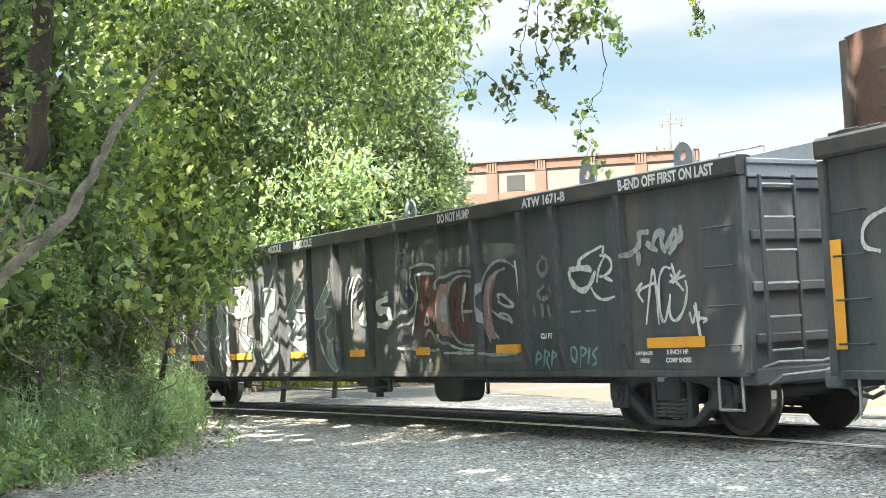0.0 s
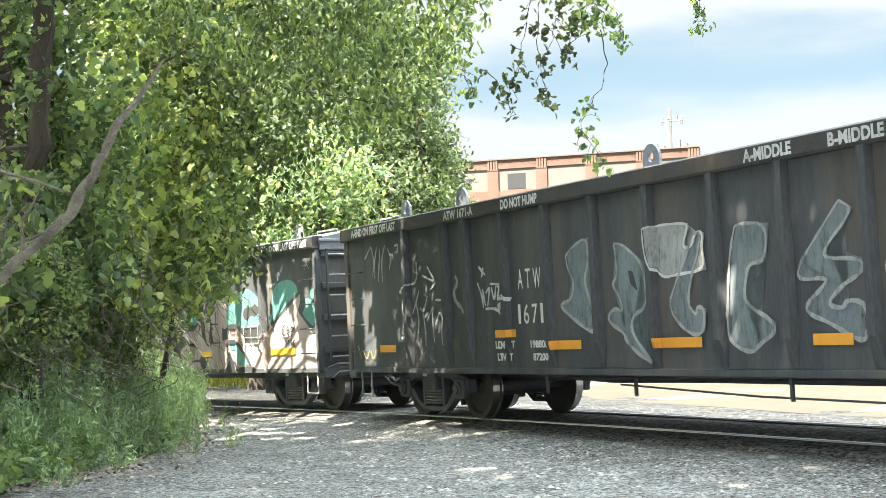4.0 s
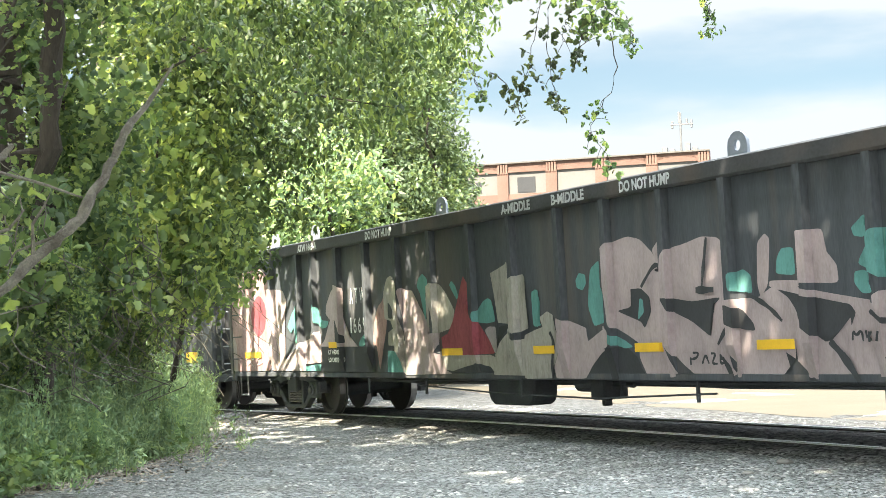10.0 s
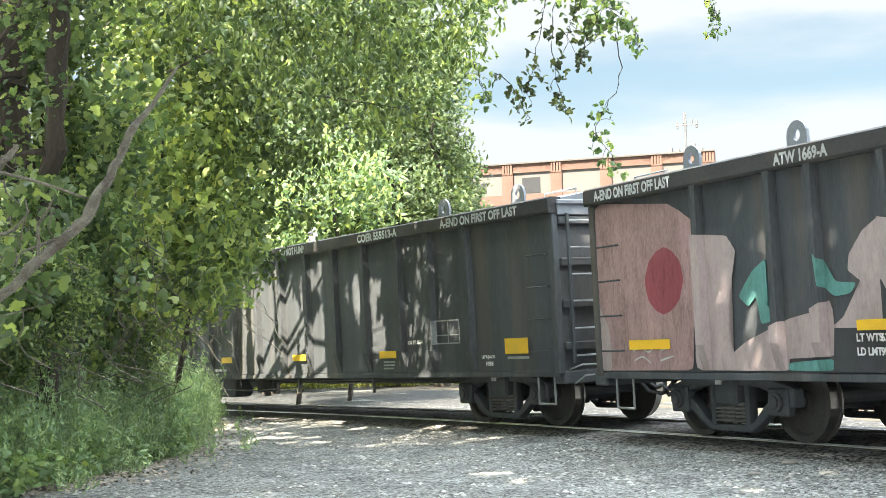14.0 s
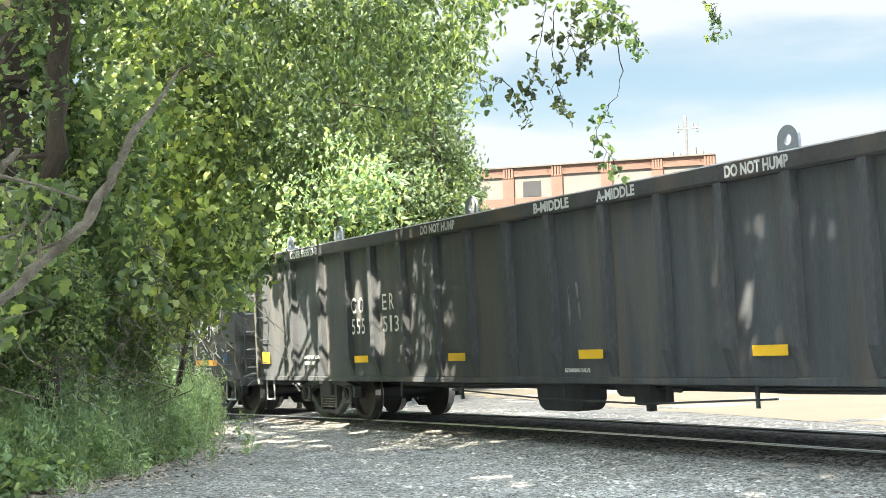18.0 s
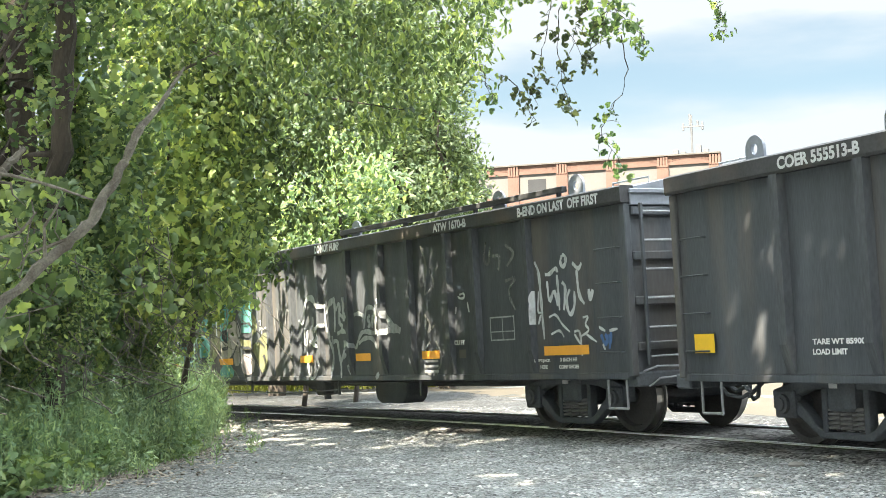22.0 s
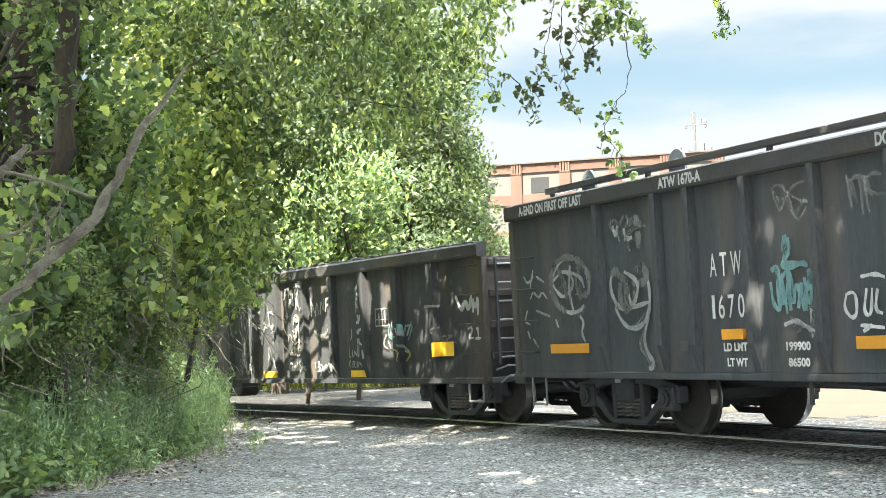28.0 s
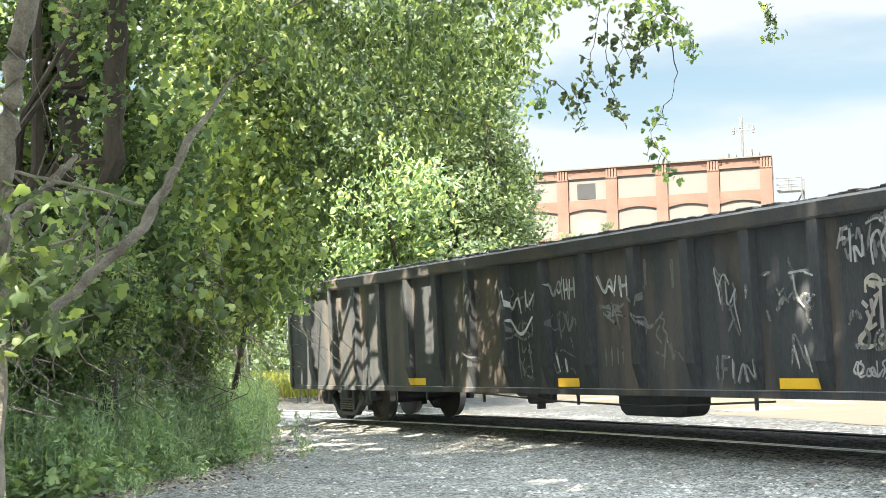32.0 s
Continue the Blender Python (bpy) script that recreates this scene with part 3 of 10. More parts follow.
def ladder(car, x, y0, y1, rungs, z0, z1, faces=1):
    """Two stiles and their rungs on an end."""
    bm = bmesh.new()
    box(bm, -0.02, y0 - 0.02, z0 - 0.1, 0.02, y0 + 0.02, z1 + 0.1, 0.005)
    box(bm, -0.02, y1 - 0.02, z0 - 0.1, 0.02, y1 + 0.02, z1 + 0.1, 0.005)
    lad = part("ladder", bm, CAR_BLACK, car)
    lad.matrix_basis = pose(x + faces * 0.09, 0, 0)
    bm = bmesh.new()
    rod(bm, (0.0, y0 + 0.021, 0), (0.0, y1 - 0.021, 0), 0.013, 7)
    me = mesh_of("rung", bm, RUNG)
    for k in range(rungs):
        share("rung", me, lad, pose(0, 0, z0 + (z1 - z0) * k / (rungs - 1)))


def under_gear(car, tank, brake):
    bm = bmesh.new()
    x0, x1 = tank
    prism(bm, ((x0, 0.74), (x0 + 0.02, 0.45), (x0 + 0.07, 0.35), (x0 + 0.17, 0.30), (x1 - 0.17, 0.30), (x1 - 0.07, 0.35), (x1 - 0.02, 0.45), (x1, 0.74)), -0.85, -0.45)
    bmesh.ops.bevel(bm, geom=bm.edges[:], offset=0.025, segments=1, affect="EDGES")
    part("reservoir", bm, UNDER, car, "dark trough-shaped reservoir under the floor")
    bm = bmesh.new()
    b = brake
    rod(bm, (b - 0.6, -0.8, 0.62), (b + 0.1, -0.8, 0.62), 0.11, 12)
    rod(bm, (b + 0.1, -0.8, 0.62), (b + 0.55, -0.8, 0.60), 0.03, 8)
    box(bm, b - 0.2, -0.95, 0.42, b + 0.12, -0.65, 0.78, 0.03)
    box(bm, b - 0.08, -0.85, 0.34, b + 0.0, -0.75, 0.5)
    rod(bm, (b + 0.35, -0.82, 0.44), (b + 0.35, -0.82, 0.7), 0.05, 8)
    part("brake_valve", bm, UNDER, car)
    for y, z, r in ((-0.9, 0.66, 0.018), (-0.55, 0.60, 0.022), (-0.3, 0.70, 0.03)):
        bm = bmesh.new()
        tube(bm, [(-6.8, y, z + 0.06), (-5, y, z - 0.03), (-2.5, y, z), (0, y, z + 0.03), (2.5, y, z - 0.02), (5, y, z), (6.8, y, z + 0.05)], [r] * 7, 6)
        part("brake_pipe", bm, UNDER, car)
    bm = bmesh.new()
    tube(bm, [(-3.6, -1.38, 0.60), (-1.2, -1.38, 0.51), (1.0, -1.38, 0.48), (3.2, -1.38, 0.57)], [0.012] * 4, 6)
    part("release_rod", bm, UNDER, car)
    for x in (-5.2, -3.3, -0.7, 2.9, 5.6):
        bm = bmesh.new()
        box(bm, x - 0.02, -1.40, 0.47, x + 0.02, -1.37, 0.76)
        part("rod_hanger", bm, UNDER, car)
    bm = bmesh.new()
    box(bm, -10.2, -0.28, 0.55, 10.2, 0.28, 0.80, 0.02)
    part("centre_sill", bm, UNDER, car)


def coupler(car, x, way):
    bm = bmesh.new()
    box(bm, min(0, way * 0.42), -0.09, 0.76, max(0, way * 0.42), 0.09, 0.92, 0.02)
    prism(bm, ((way * 0.36, -0.16), (way * 0.62, -0.15), (way * 0.66, -0.02), (way * 0.52, 0.02), (way * 0.50, 0.16), (way * 0.36, 0.14)), 0.70, 0.99, "z")
    bmesh.ops.recalc_face_normals(bm, faces=bm.faces[:])
    part("coupler", bm, UNDER, car).location = (x, 0, 0)
    bm = bmesh.new()
    tube(bm, [(0, -0.3, 0.82), (way * 0.2, -0.32, 0.62), (way * 0.42, -0.3, 0.50), (way * 0.55, -0.28, 0.55)], [0.028] * 4, 7)
    part("air_hose", bm, UNDER, car).location = (x, 0, 0)
    bm = bmesh.new()
    tube(bm, [(0, -1.4, 0.80), (way * 0.16, -1.3, 0.86), (way * 0.2, -0.7, 0.84), (way * 0.3, -0.2, 0.95)], [0.014] * 4, 6)
    part("uncoupling_lever", bm, RUNG, car).location = (x, 0, 0)


def gondola(s0, s1, label, mat, tank, brake, top=3.04, covered=True, posts=None, rib_wide=0.10, foot=0.80, lugs=(), inset=1.85):
    """A long gondola between two places of the train, its origin on the track's middle at rail height."""
    car = empty("gondola_car", Matrix(), label, "railway car", "cars of the train")
    h, half = (s1 - s0) / 2, 1.53
    z0, z1 = foot, top - 0.2
    for sy, nm in ((-1, "side_panel"), (1, "side_panel")):
        bm = bmesh.new()
        box(bm, -h, sy * half - 0.012, z0, h, sy * half + 0.012, z1 + 0.02)
        part(nm, bm, mat, car)
        bm = bmesh.new()
        box(bm, -h, sy * (half + 0.004) - 0.022, z0 - 0.085, h, sy * (half + 0.004) + 0.022, z0 - 0.006, 0.006)
        part("side_sill", bm, mat, car)
        bm = bmesh.new()
        if covered:
            prism(bm, ((sy * (half - 0.10), z1), (sy * (half + 0.1), z1 - 0.01), (sy * (half + 0.113), z1 + 0.02), (sy * (half + 0.113), top - 0.02), (sy * (half + 0.085), top), (sy * (half - 0.10), top)), -h - 0.06, h + 0.06, "x")
        else:
            prism(bm, ((sy * (half - 0.06), z1), (sy * (half + 0.1), z1), (sy * (half + 0.113), z1 + 0.03), (sy * (half + 0.113), top - 0.03), (sy * (half + 0.08), top), (sy * (half - 0.06), top)), -h - 0.02, h + 0.02, "x")
        part("cover_skirt" if covered else "top_chord", bm, CHORD, car)
    # posts of the black cars take the paint with light mixed in
    me = rib_mesh(z1 - z0 - 0.01, CAR_POST if mat == CAR_BLACK else mat, rib_wide)
    posts = posts or ATW_POSTS
    POSTS[car] = (posts, rib_wide, z0)
    for x in posts:
        share("side_post", me, car, pose(x, -half - 0.012, z0 + 0.005))
        share("side_post", me, car, pose(x, half + 0.012, z0 + 0.005) @ pose(0, 0, 0, 0, 0, 180))
    for way in (-1, 1):
        bm = bmesh.new()
        box(bm, way * h - 0.014, -half + 0.013, z0, way * h + 0.014, half - 0.013, z1)
        part("end_panel", bm, mat, car)
        for k in range(4):
            z = z0 + 0.25 + k * (z1 - z0 - 0.3) / 3.2
            bm = bmesh.new()
            box(bm, way * h + way * 0.014, -half + 0.05, z, way * h + way * 0.07, half - 0.05, z + 0.11, 0.015)
            part("end_rib", bm, mat, car)
        for sy in (-1, 1):
            bm = bmesh.new()
            box(bm, way * h - 0.06, sy * half - 0.055, z0 - 0.05, way * h + 0.05, sy * half + 0.04, z1 - 0.012, 0.012)
            part("corner_post", bm, mat, car)
        bm = bmesh.new()
        box(bm, way * h - 0.25, -1.5, 0.62, way * h + 0.03, 1.5, z0 - 0.005, 0.02)
        part("end_sill", bm, UNDER, car)
        coupler(car, way * h, way)
        bm = bmesh.new()
        tube(bm, [(way * (h + 0.02), -0.42, 0.72), (way * (h + 0.14), -0.40, 0.66), (way * (h + 0.28), -0.33, 0.46), (way * (h + 0.46), -0.26, 0.42), (way * (h + 0.58), -0.22, 0.48)], [0.026] * 5, 8)
        part("air_hose", bm, UNDER, car)
        bm = bmesh.new()
        tube(bm, [(way * (h + 0.05), -1.35, 0.62), (way * (h + 0.2), -1.30, 0.72), (way * (h + 0.24), -0.7, 0.74), (way * (h + 0.36), -0.12, 0.95)], [0.012] * 4, 6)
        part("uncoupling_lever", bm, RUNG, car)
        add_truck(car, way * (h - inset))
        bm = bmesh.new()
        box(bm, way * (h - inset) - 0.06, -1.2, z0 - 0.16, way * (h - inset) + 0.06, -1.185, z0 - 0.09, 0.004)
        box(bm, way * (h - inset) - 0.02, -1.19, z0 - 0.12, way * (h - inset) + 0.02, -1.05, z0 - 0.07)
        part("bracket_tag", bm, WHITE, car, "small white plate under the sill")
    ladder(car, h + 0.07, -1.42, -0.92, 6, 0.98, z1 - 0.12, 1)
    ladder(car, -h - 0.07, 0.92, 1.42, 6, 0.98, z1 - 0.12, -1)
    # steps and hand irons at the near corners
    for x in (-h + 0.25, h - 0.55):
        bm = bmesh.new()
        for a, b in (((x, -1.50, 0.74), (x, -1.50, 0.36)), ((x + 0.36, -1.50, 0.74), (x + 0.36, -1.50, 0.36)), ((x, -1.50, 0.36), (x + 0.36, -1.50, 0.36))):
            rod(bm, a, b, 0.016, 6)
        part("sill_step", bm, RUNG, car)
    for k in range(4):
        z = 1.05 + k * 0.42
        for x in (h - 0.55, -h + 0.12):
            bm = bmesh.new()
            tube(bm, [(x, -half - 0.012, z), (x, -half - 0.07, z), (x + 0.42, -half - 0.07, z), (x + 0.42, -half - 0.012, z)], [0.011] * 4, 6)
            part("hand_iron", bm, mat, car)
    bm = bmesh.new()
    box(bm, -h + 0.02, -half + 0.02, z0 - 0.06, h - 0.02, half - 0.02, z0 - 0.004)
    part("floor", bm, UNDER, car)
    under_gear(car, tank, brake)
    if covered:
        for x0, x1 in ((-h - 0.05, -5.6), (-5.58, 0.0), (0.02, 5.58), (5.6, h + 0.05)):
            bm = bmesh.new()
            arch = [(-half + 0.02, top - 0.03), (-0.9, top + 0.085), (-0.25, top + 0.20), (0.25, top + 0.20), (0.9, top + 0.085), (half - 0.02, top - 0.03)]
            prism(bm, arch + [(half - 0.04, top - 0.06), (-half + 0.04, top - 0.06)], x0, x1, "x")
            part("cover", bm, COVER, car, "grey arched steel cover")
        for way in (-1, 1):
            bm = bmesh.new()
            box(bm, way * (h + 0.055), -half + 0.02, z1 - 0.04, way * (h + 0.085), half - 0.02, z1 + 0.15, 0.01)
            box(bm, way * (h + 0.085), -half, z1 + 0.10, way * (h + 0.115), half, z1 + 0.16, 0.01)
            part("end_cap", bm, COVER, car, "grey end cap of the cover")
            for k in range(2):
                for j in range(4):
                    bm = bmesh.new()
                    box(bm, way * (h + 0.05), 0.05 + j * 0.12 + k * 0.02, top + 0.01 + k * 0.07, way * (h + 0.065), 0.13 + j * 0.12 + k * 0.02, top + 0.045 + k * 0.07)
                    part("vent_slot", bm, DARK_IN, car)
        for way in (-1, 1):
            x = way * (h - 0.15)
            bm = bmesh.new()
            tube(bm, [(x, -1.0, top + 0.04), (x, -1.0, top + 0.14), (x - way * 0.7, -1.0, top + 0.14), (x - way * 0.7, -1.0, top + 0.04)], [0.013] * 4, 6)
            part("cover_handrail", bm, RUNG, car)
        for x in lugs:
            for sy in (-1, 1):
                share("lifting_lug", LUG_ME, car, pose(x, sy * 1.28, top - 0.05), "plate lifting lug with an eye")
    else:
        bm = bmesh.new()   # matted dark load that shows over the top chord
        rng = random.Random(5)
        for k in range(150):
            x = -h + 0.2 + (2 * h - 0.4) * k / 149
            box(bm, x - 0.07, -half - 0.06, top - 0.01, x + 0.05 + 0.05 * rng.random(), -half + 0.08, top + 0.012 + 0.035 * rng.random(), 0.008)
        part("chord_lashing", bm, CHORD, car, "ragged dark lashing along the rim")
    CARS[car] = (s0 + s1) / 2, h - inset
    return car


# places of the side posts along the three makes of car
ATW_POSTS = (-8.66, -7.42, -6.79, -5.8, -4.75, -3.7, -2.62, -1.5, -0.45, 0.65, 1.63, 2.7, 3.75, 4.85, 5.75, 6.85, 7.57, 8.86)
COER_POSTS = (-8.92, -7.68, -6.62, -5.66, -4.63, -3.61, -2.6, -1.57, -0.54, 0.64, 1.72, 2.75, 3.77, 4.78, 5.8, 6.88, 7.78, 8.8)
OPEN_POSTS = tuple(4.22 + 1.065 * k for k in range(-13, 6))
CAR_A = gondola(-9.5, 11.75, "black gondola car with a tall rusty steel load", CAR_BLACK, (-2.8, -1.3), -0.1, covered=False)
CAR_B = gondola(-32.5, -10.87, "black covered gondola car with white and grey spray lettering", CAR_BLACK, (3.28, 4.15), 1.54, lugs=(-9.15, -7.37, -2.89, 3.59, 7.93, 9.69))
CAR_C = gondola(-55.43, -33.77, "black covered gondola car with a pink and teal mural", CAR_BLACK, (-2.45, -1.2), 0.44, lugs=(-9.09, -7.29, -2.76, 3.67, 7.98, 9.79))
CAR_D = gondola(-78.06, -56.49, "plain black covered gondola car with white stencils", CAR_BLACK, (-2.2, -1.05), 0.36, posts=COER_POSTS, rib_wide=0.13, inset=2.05, lugs=(-9.61, -7.49, -2.96, 3.49, 7.81, 9.71))
CAR_E = gondola(-100.88, -79.16, "black covered gondola car with teal and white tags", CAR_BLACK, (3.16, 4.27), 1.34, lugs=(-9.27, -7.36, -2.84, 3.59, 7.83, 9.62))
CAR_F = gondola(-123.5, -101.84, "weathered rusty black open gondola car with chalky tags", CAR_RUST, (-0.59, 0.93), -2.6, covered=False, top=2.62, posts=OPEN_POSTS, rib_wide=0.16, foot=0.70, inset=1.5)


def rusty_load():
    """Tall bent steel plates that ride on the first car."""
    rng = random.Random(8)
    for k, (x0, x1, top, y) in enumerate(((-10.5, -8.15, 4.02, -1.30), (-8.1, -6.3, 4.05, -1.27), (-6.25, -4.4, 3.9, -1.32), (-4.35, -2.6, 4.0, -1.28))):
        bm = bmesh.new()
        n, m = 8, 6
        rows = []
        for side in (0.0, 0.03):
            grid = []
            for j in range(m + 1):
                z = 2.75 + (top - 2.75) * j / m
                ragged = 0.03 * math.sin(j * 2.1 + k)
                grid.append([bm.verts.new((x0 + ragged + (x1 - x0 - ragged) * i / n, y + side + 0.05 * math.sin(i * 0.9 + j * 0.5 + k), z + (0.02 * rng.random() if j == m else 0))) for i in range(n + 1)])
            for j in range(m):
                for i in range(n):
                    q = (grid[j][i], grid[j][i + 1], grid[j + 1][i + 1], grid[j + 1][i])
                    bm.faces.new(q if side == 0.0 else tuple(reversed(q)))
            rows.append([grid[j][0] for j in range(m + 1)] + grid[m][1:] + [grid[j][n] for j in range(m - 1, -1, -1)])
        for i in range(len(rows[0]) - 1):
            bm.faces.new((rows[0][i + 1], rows[0][i], rows[1][i], rows[1][i + 1]))
        part("load_plate", bm, RUST_LOAD, CAR_A, "dull red-brown rusty steel plate")
        bm = bmesh.new()
        box(bm, x0 - 0.05, y - 0.03, 3.0, x0 + 0.06, y + 0.09, top - 0.02, 0.012)
        part("load_stake", bm, RAIL_SIDE, CAR_A, "dark rusty stake at the plate's edge")
        for z in (3.25, 3.6):
            bm = bmesh.new()
            rod(bm, (x0 + 0.55, y - 0.08, z), (x0 + 0.75, y - 0.08, z), 0.02, 6)
            part("load_hook", bm, RAIL_SIDE, CAR_A)


rusty_load()


def raised_rims():
    """The covers of one car sit high: a dark rim stands over their pale slope."""
    for x0, x1 in ((-10.2, -3.3), (3.2, 9.45)):
        bm = bmesh.new()
        box(bm, x0, -1.40, 3.13, x1, -1.31, 3.21, 0.008)
        for k in range(4):
            x = x0 + 0.1 + (x1 - x0 - 0.25) * k / 3
            box(bm, x, -1.38, 2.7, x + 0.05, -1.33, 3.14)
        part("cover_rim", bm, CHORD, CAR_E)


raised_rims()


# ---- paint, plates and stencils on the cars ----
def spray(name, colour, vary=0.18, rough=0.75, thin=0.55, thick=1.0):
    """Sprayed paint, streaked and worn through to what lies under it; thin is how much of it is left where it wears most."""
    m = material(name, colour, rough, 0, vary, 2.5, 40.0, 0.05, 0.002, tuple(c * 0.5 for c in colour), 0.3, stretch=(1.5, 1, 0.5))
    n, l = m.node_tree.nodes, m.node_tree.links
    co, mp, nz = n.new("ShaderNodeTexCoord"), n.new("ShaderNodeMapping"), n.new("ShaderNodeTexNoise")
    mp.inputs["Scale"].default_value = (5.0, 1.0, 1.2)
    nz.inputs["Scale"].default_value, nz.inputs["Detail"].default_value, nz.inputs["Roughness"].default_value = 3.0, 8, 0.7
    l.new(co.outputs["Object"], mp.inputs["Vector"])
    l.new(mp.outputs["Vector"], nz.inputs["Vector"])
    left = n.new("ShaderNodeMapRange")
    left.inputs["From Min"].default_value, left.inputs["From Max"].default_value = 0.3, 0.5
    left.inputs["To Min"].default_value, left.inputs["To Max"].default_value = thin, min(thick, thin + 0.5)
    l.new(nz.outputs["Fac"], left.inputs["Value"])
    l.new(left.outputs["Result"], n["Principled BSDF"].inputs["Alpha"])
    return m


SPRAY_WHITE = spray("spray_white", (0.55, 0.57, 0.57), 0.2, thin=0.5)
SPRAY_GREY = spray("spray_grey", (0.36, 0.38, 0.385), 0.25, thin=0.4)
SPRAY_FADED = spray("spray_faded", (0.20, 0.205, 0.205), 0.4, thin=0.25)
SPRAY_MIST = spray("spray_mist", (0.33, 0.34, 0.34), 0.3, thin=0.08, thick=0.34)
SPRAY_STEEL = spray("spray_steel", (0.17, 0.205, 0.225), 0.2)
SPRAY_MAROON = spray("spray_maroon", (0.12, 0.062, 0.06), 0.4)
SPRAY_TEAL = spray("spray_teal", (0.19, 0.35, 0.36), 0.25, thin=0.4)
SPRAY_BLUE = spray("spray_blue", (0.08, 0.16, 0.36), 0.25)
SPRAY_YELLOW = spray("spray_yellow", (0.36, 0.33, 0.12), 0.3, thin=0.4)
MURAL_PINK = spray("mural_pink", (0.42, 0.345, 0.34), 0.16, thin=0.8)
MURAL_MAUVE = spray("mural_mauve", (0.33, 0.295, 0.30), 0.2, thin=0.7)
MURAL_TEAL = spray("mural_teal", (0.115, 0.30, 0.275), 0.18, thin=0.75)
MURAL_MINT = spray("mural_mint", (0.16, 0.25, 0.21), 0.25, thin=0.5)
MURAL_OLIVE = spray("mural_olive", (0.20, 0.205, 0.11), 0.25, thin=0.5)
MURAL_RED = spray("mural_red", (0.30, 0.07, 0.085), 0.25, thin=0.75)
MURAL_SALMON = spray("mural_salmon", (0.36, 0.23, 0.21), 0.3, thin=0.6)
MURAL_RUST = spray("mural_rust", (0.36, 0.235, 0.23), 0.35, thin=0.7)
MURAL_CREAM = spray("mural_cream", (0.37, 0.35, 0.305), 0.2, thin=0.7)
MURAL_LINE = spray("mural_line", (0.045, 0.048, 0.052), 0.2, thin=1.0)


LAID = {}


def skin(car, u, z, lift):
    """The outside of a car's near side at u along it and z up, with its posts."""
    posts, wide, z0 = POSTS[car]
    d = min(abs(u - x) for x in posts) - lift
    deep = POST_DEEP if z > z0 + 0.3 else 0.004 + (POST_DEEP - 0.004) * max(0.0, (z - z0) / 0.3)
    if d < wide / 2:
        out = deep
    elif d < wide / 2 + POST_FLANK:
        out = deep * (1 - (d - wide / 2) / POST_FLANK)
    else:
        out = 0.0
    return -1.542 - out - lift


def drape(bm, car, lift):
    """Cut a flat shape at the posts' edges and lay it over them."""
    posts, wide, z0 = POSTS[car]
    lo, hi = min(v.co.x for v in bm.verts), max(v.co.x for v in bm.verts)
    for x in posts:
        for off in (-wide / 2 - POST_FLANK - lift, -wide / 2 - lift, wide / 2 + lift, wide / 2 + POST_FLANK + lift):
            if lo < x + off < hi:
                bmesh.ops.bisect_plane(bm, geom=bm.verts[:] + bm.edges[:] + bm.faces[:], plane_co=(x + off, 0, 0), plane_no=(1, 0, 0))
    if min(v.co.z for v in bm.verts) < z0 + 0.3:
        bmesh.ops.bisect_plane(bm, geom=bm.verts[:] + bm.edges[:] + bm.faces[:], plane_co=(0, 0, z0 + 0.3), plane_no=(0, 0, 1))
    for v in bm.verts:
        v.co.y = skin(car, v.co.x, v.co.z, lift)


def fill(car, mat, outline, soften=0.2):
    """A painted patch with rounded corners that follows the posts; a later one lies over an earlier one."""
    n = len(outline)
    soft = []
    for i in range(n):
        p, q, r = Vector(outline[i - 1]), Vector(outline[i]), Vector(outline[(i + 1) % n])
        a, b = q.lerp(p, soften), q.lerp(r, soften)
        soft += [a, (a + b) * 0.25 + q * 0.5, b] if soften else [q]
    bm = bmesh.new()
    bmesh.ops.triangulate(bm, faces=[bm.faces.new([bm.verts.new((p.x, 0, p.y)) for p in soft])])
    LAID[car] = LAID.get(car, 0) + 1
    drape(bm, car, 0.003 + 0.0003 * LAID[car])
    part("painted_shape", bm, mat, car)


def ribbon(car, mat, width, pts, lift, name="spray_line"):
    p = [Vector(q) for q in pts]
    path = []
    for a, b in zip(p, p[1:]):
        m = max(1, int((b - a).length / 0.05))
        path += [a.lerp(b, i / m) for i in range(m)]
    path.append(p[-1])
    bm = bmesh.new()
    prev, n = None, len(path)
    for i, q in enumerate(path):
        d = path[min(i + 1, n - 1)] - path[max(i - 1, 0)]
        s = Vector((-d.y, d.x)).normalized() * width / 2 * (0.55 + 0.45 * math.sin(math.pi * min(1, max(0, (i + 0.6) / n)))) * (1 + 0.2 * math.sin(i * 1.3))
        cur = [bm.verts.new((q.x + s.x, 0, q.y + s.y)), bm.verts.new((q.x - s.x, 0, q.y - s.y))]
        if prev:
            bm.faces.new((prev[0], prev[1], cur[1], cur[0]))
        prev = cur
    drape(bm, car, lift)
    part(name, bm, mat, car)


def stroke(car, mat, width, pts):
    """A sprayed line, rounded where it turns."""
    p = [Vector(q) for q in pts]
    for _ in range(2):
        if len(p) > 2:
            q = [p[0]]
            for a, b in zip(p, p[1:]):
                q += [a.lerp(b, 0.25), a.lerp(b, 0.75)]
            p = q + [p[-1]]
    STROKES[0] += 1
    ribbon(car, mat, width, p, 0.027 + 0.0003 * (STROKES[0] % 12))


STROKES = [0]


def plate(car, mat, u0, z0, u1, z1, name="reflector", deep=0.004):
    bm = bmesh.new()
    for a, b in ((u0, u1),):
        m = max(2, int((b - a) / 0.04))
        rows = [[bm.verts.new((a + (b - a) * i / m, 0, z)) for i in range(m + 1)] for z in (z0, z1)]
        for i in range(m):
            bm.faces.new((rows[0][i], rows[0][i + 1], rows[1][i + 1], rows[1][i]))
    drape(bm, car, 0.031 + deep * 0.5)
    return part(name, bm, mat, car)


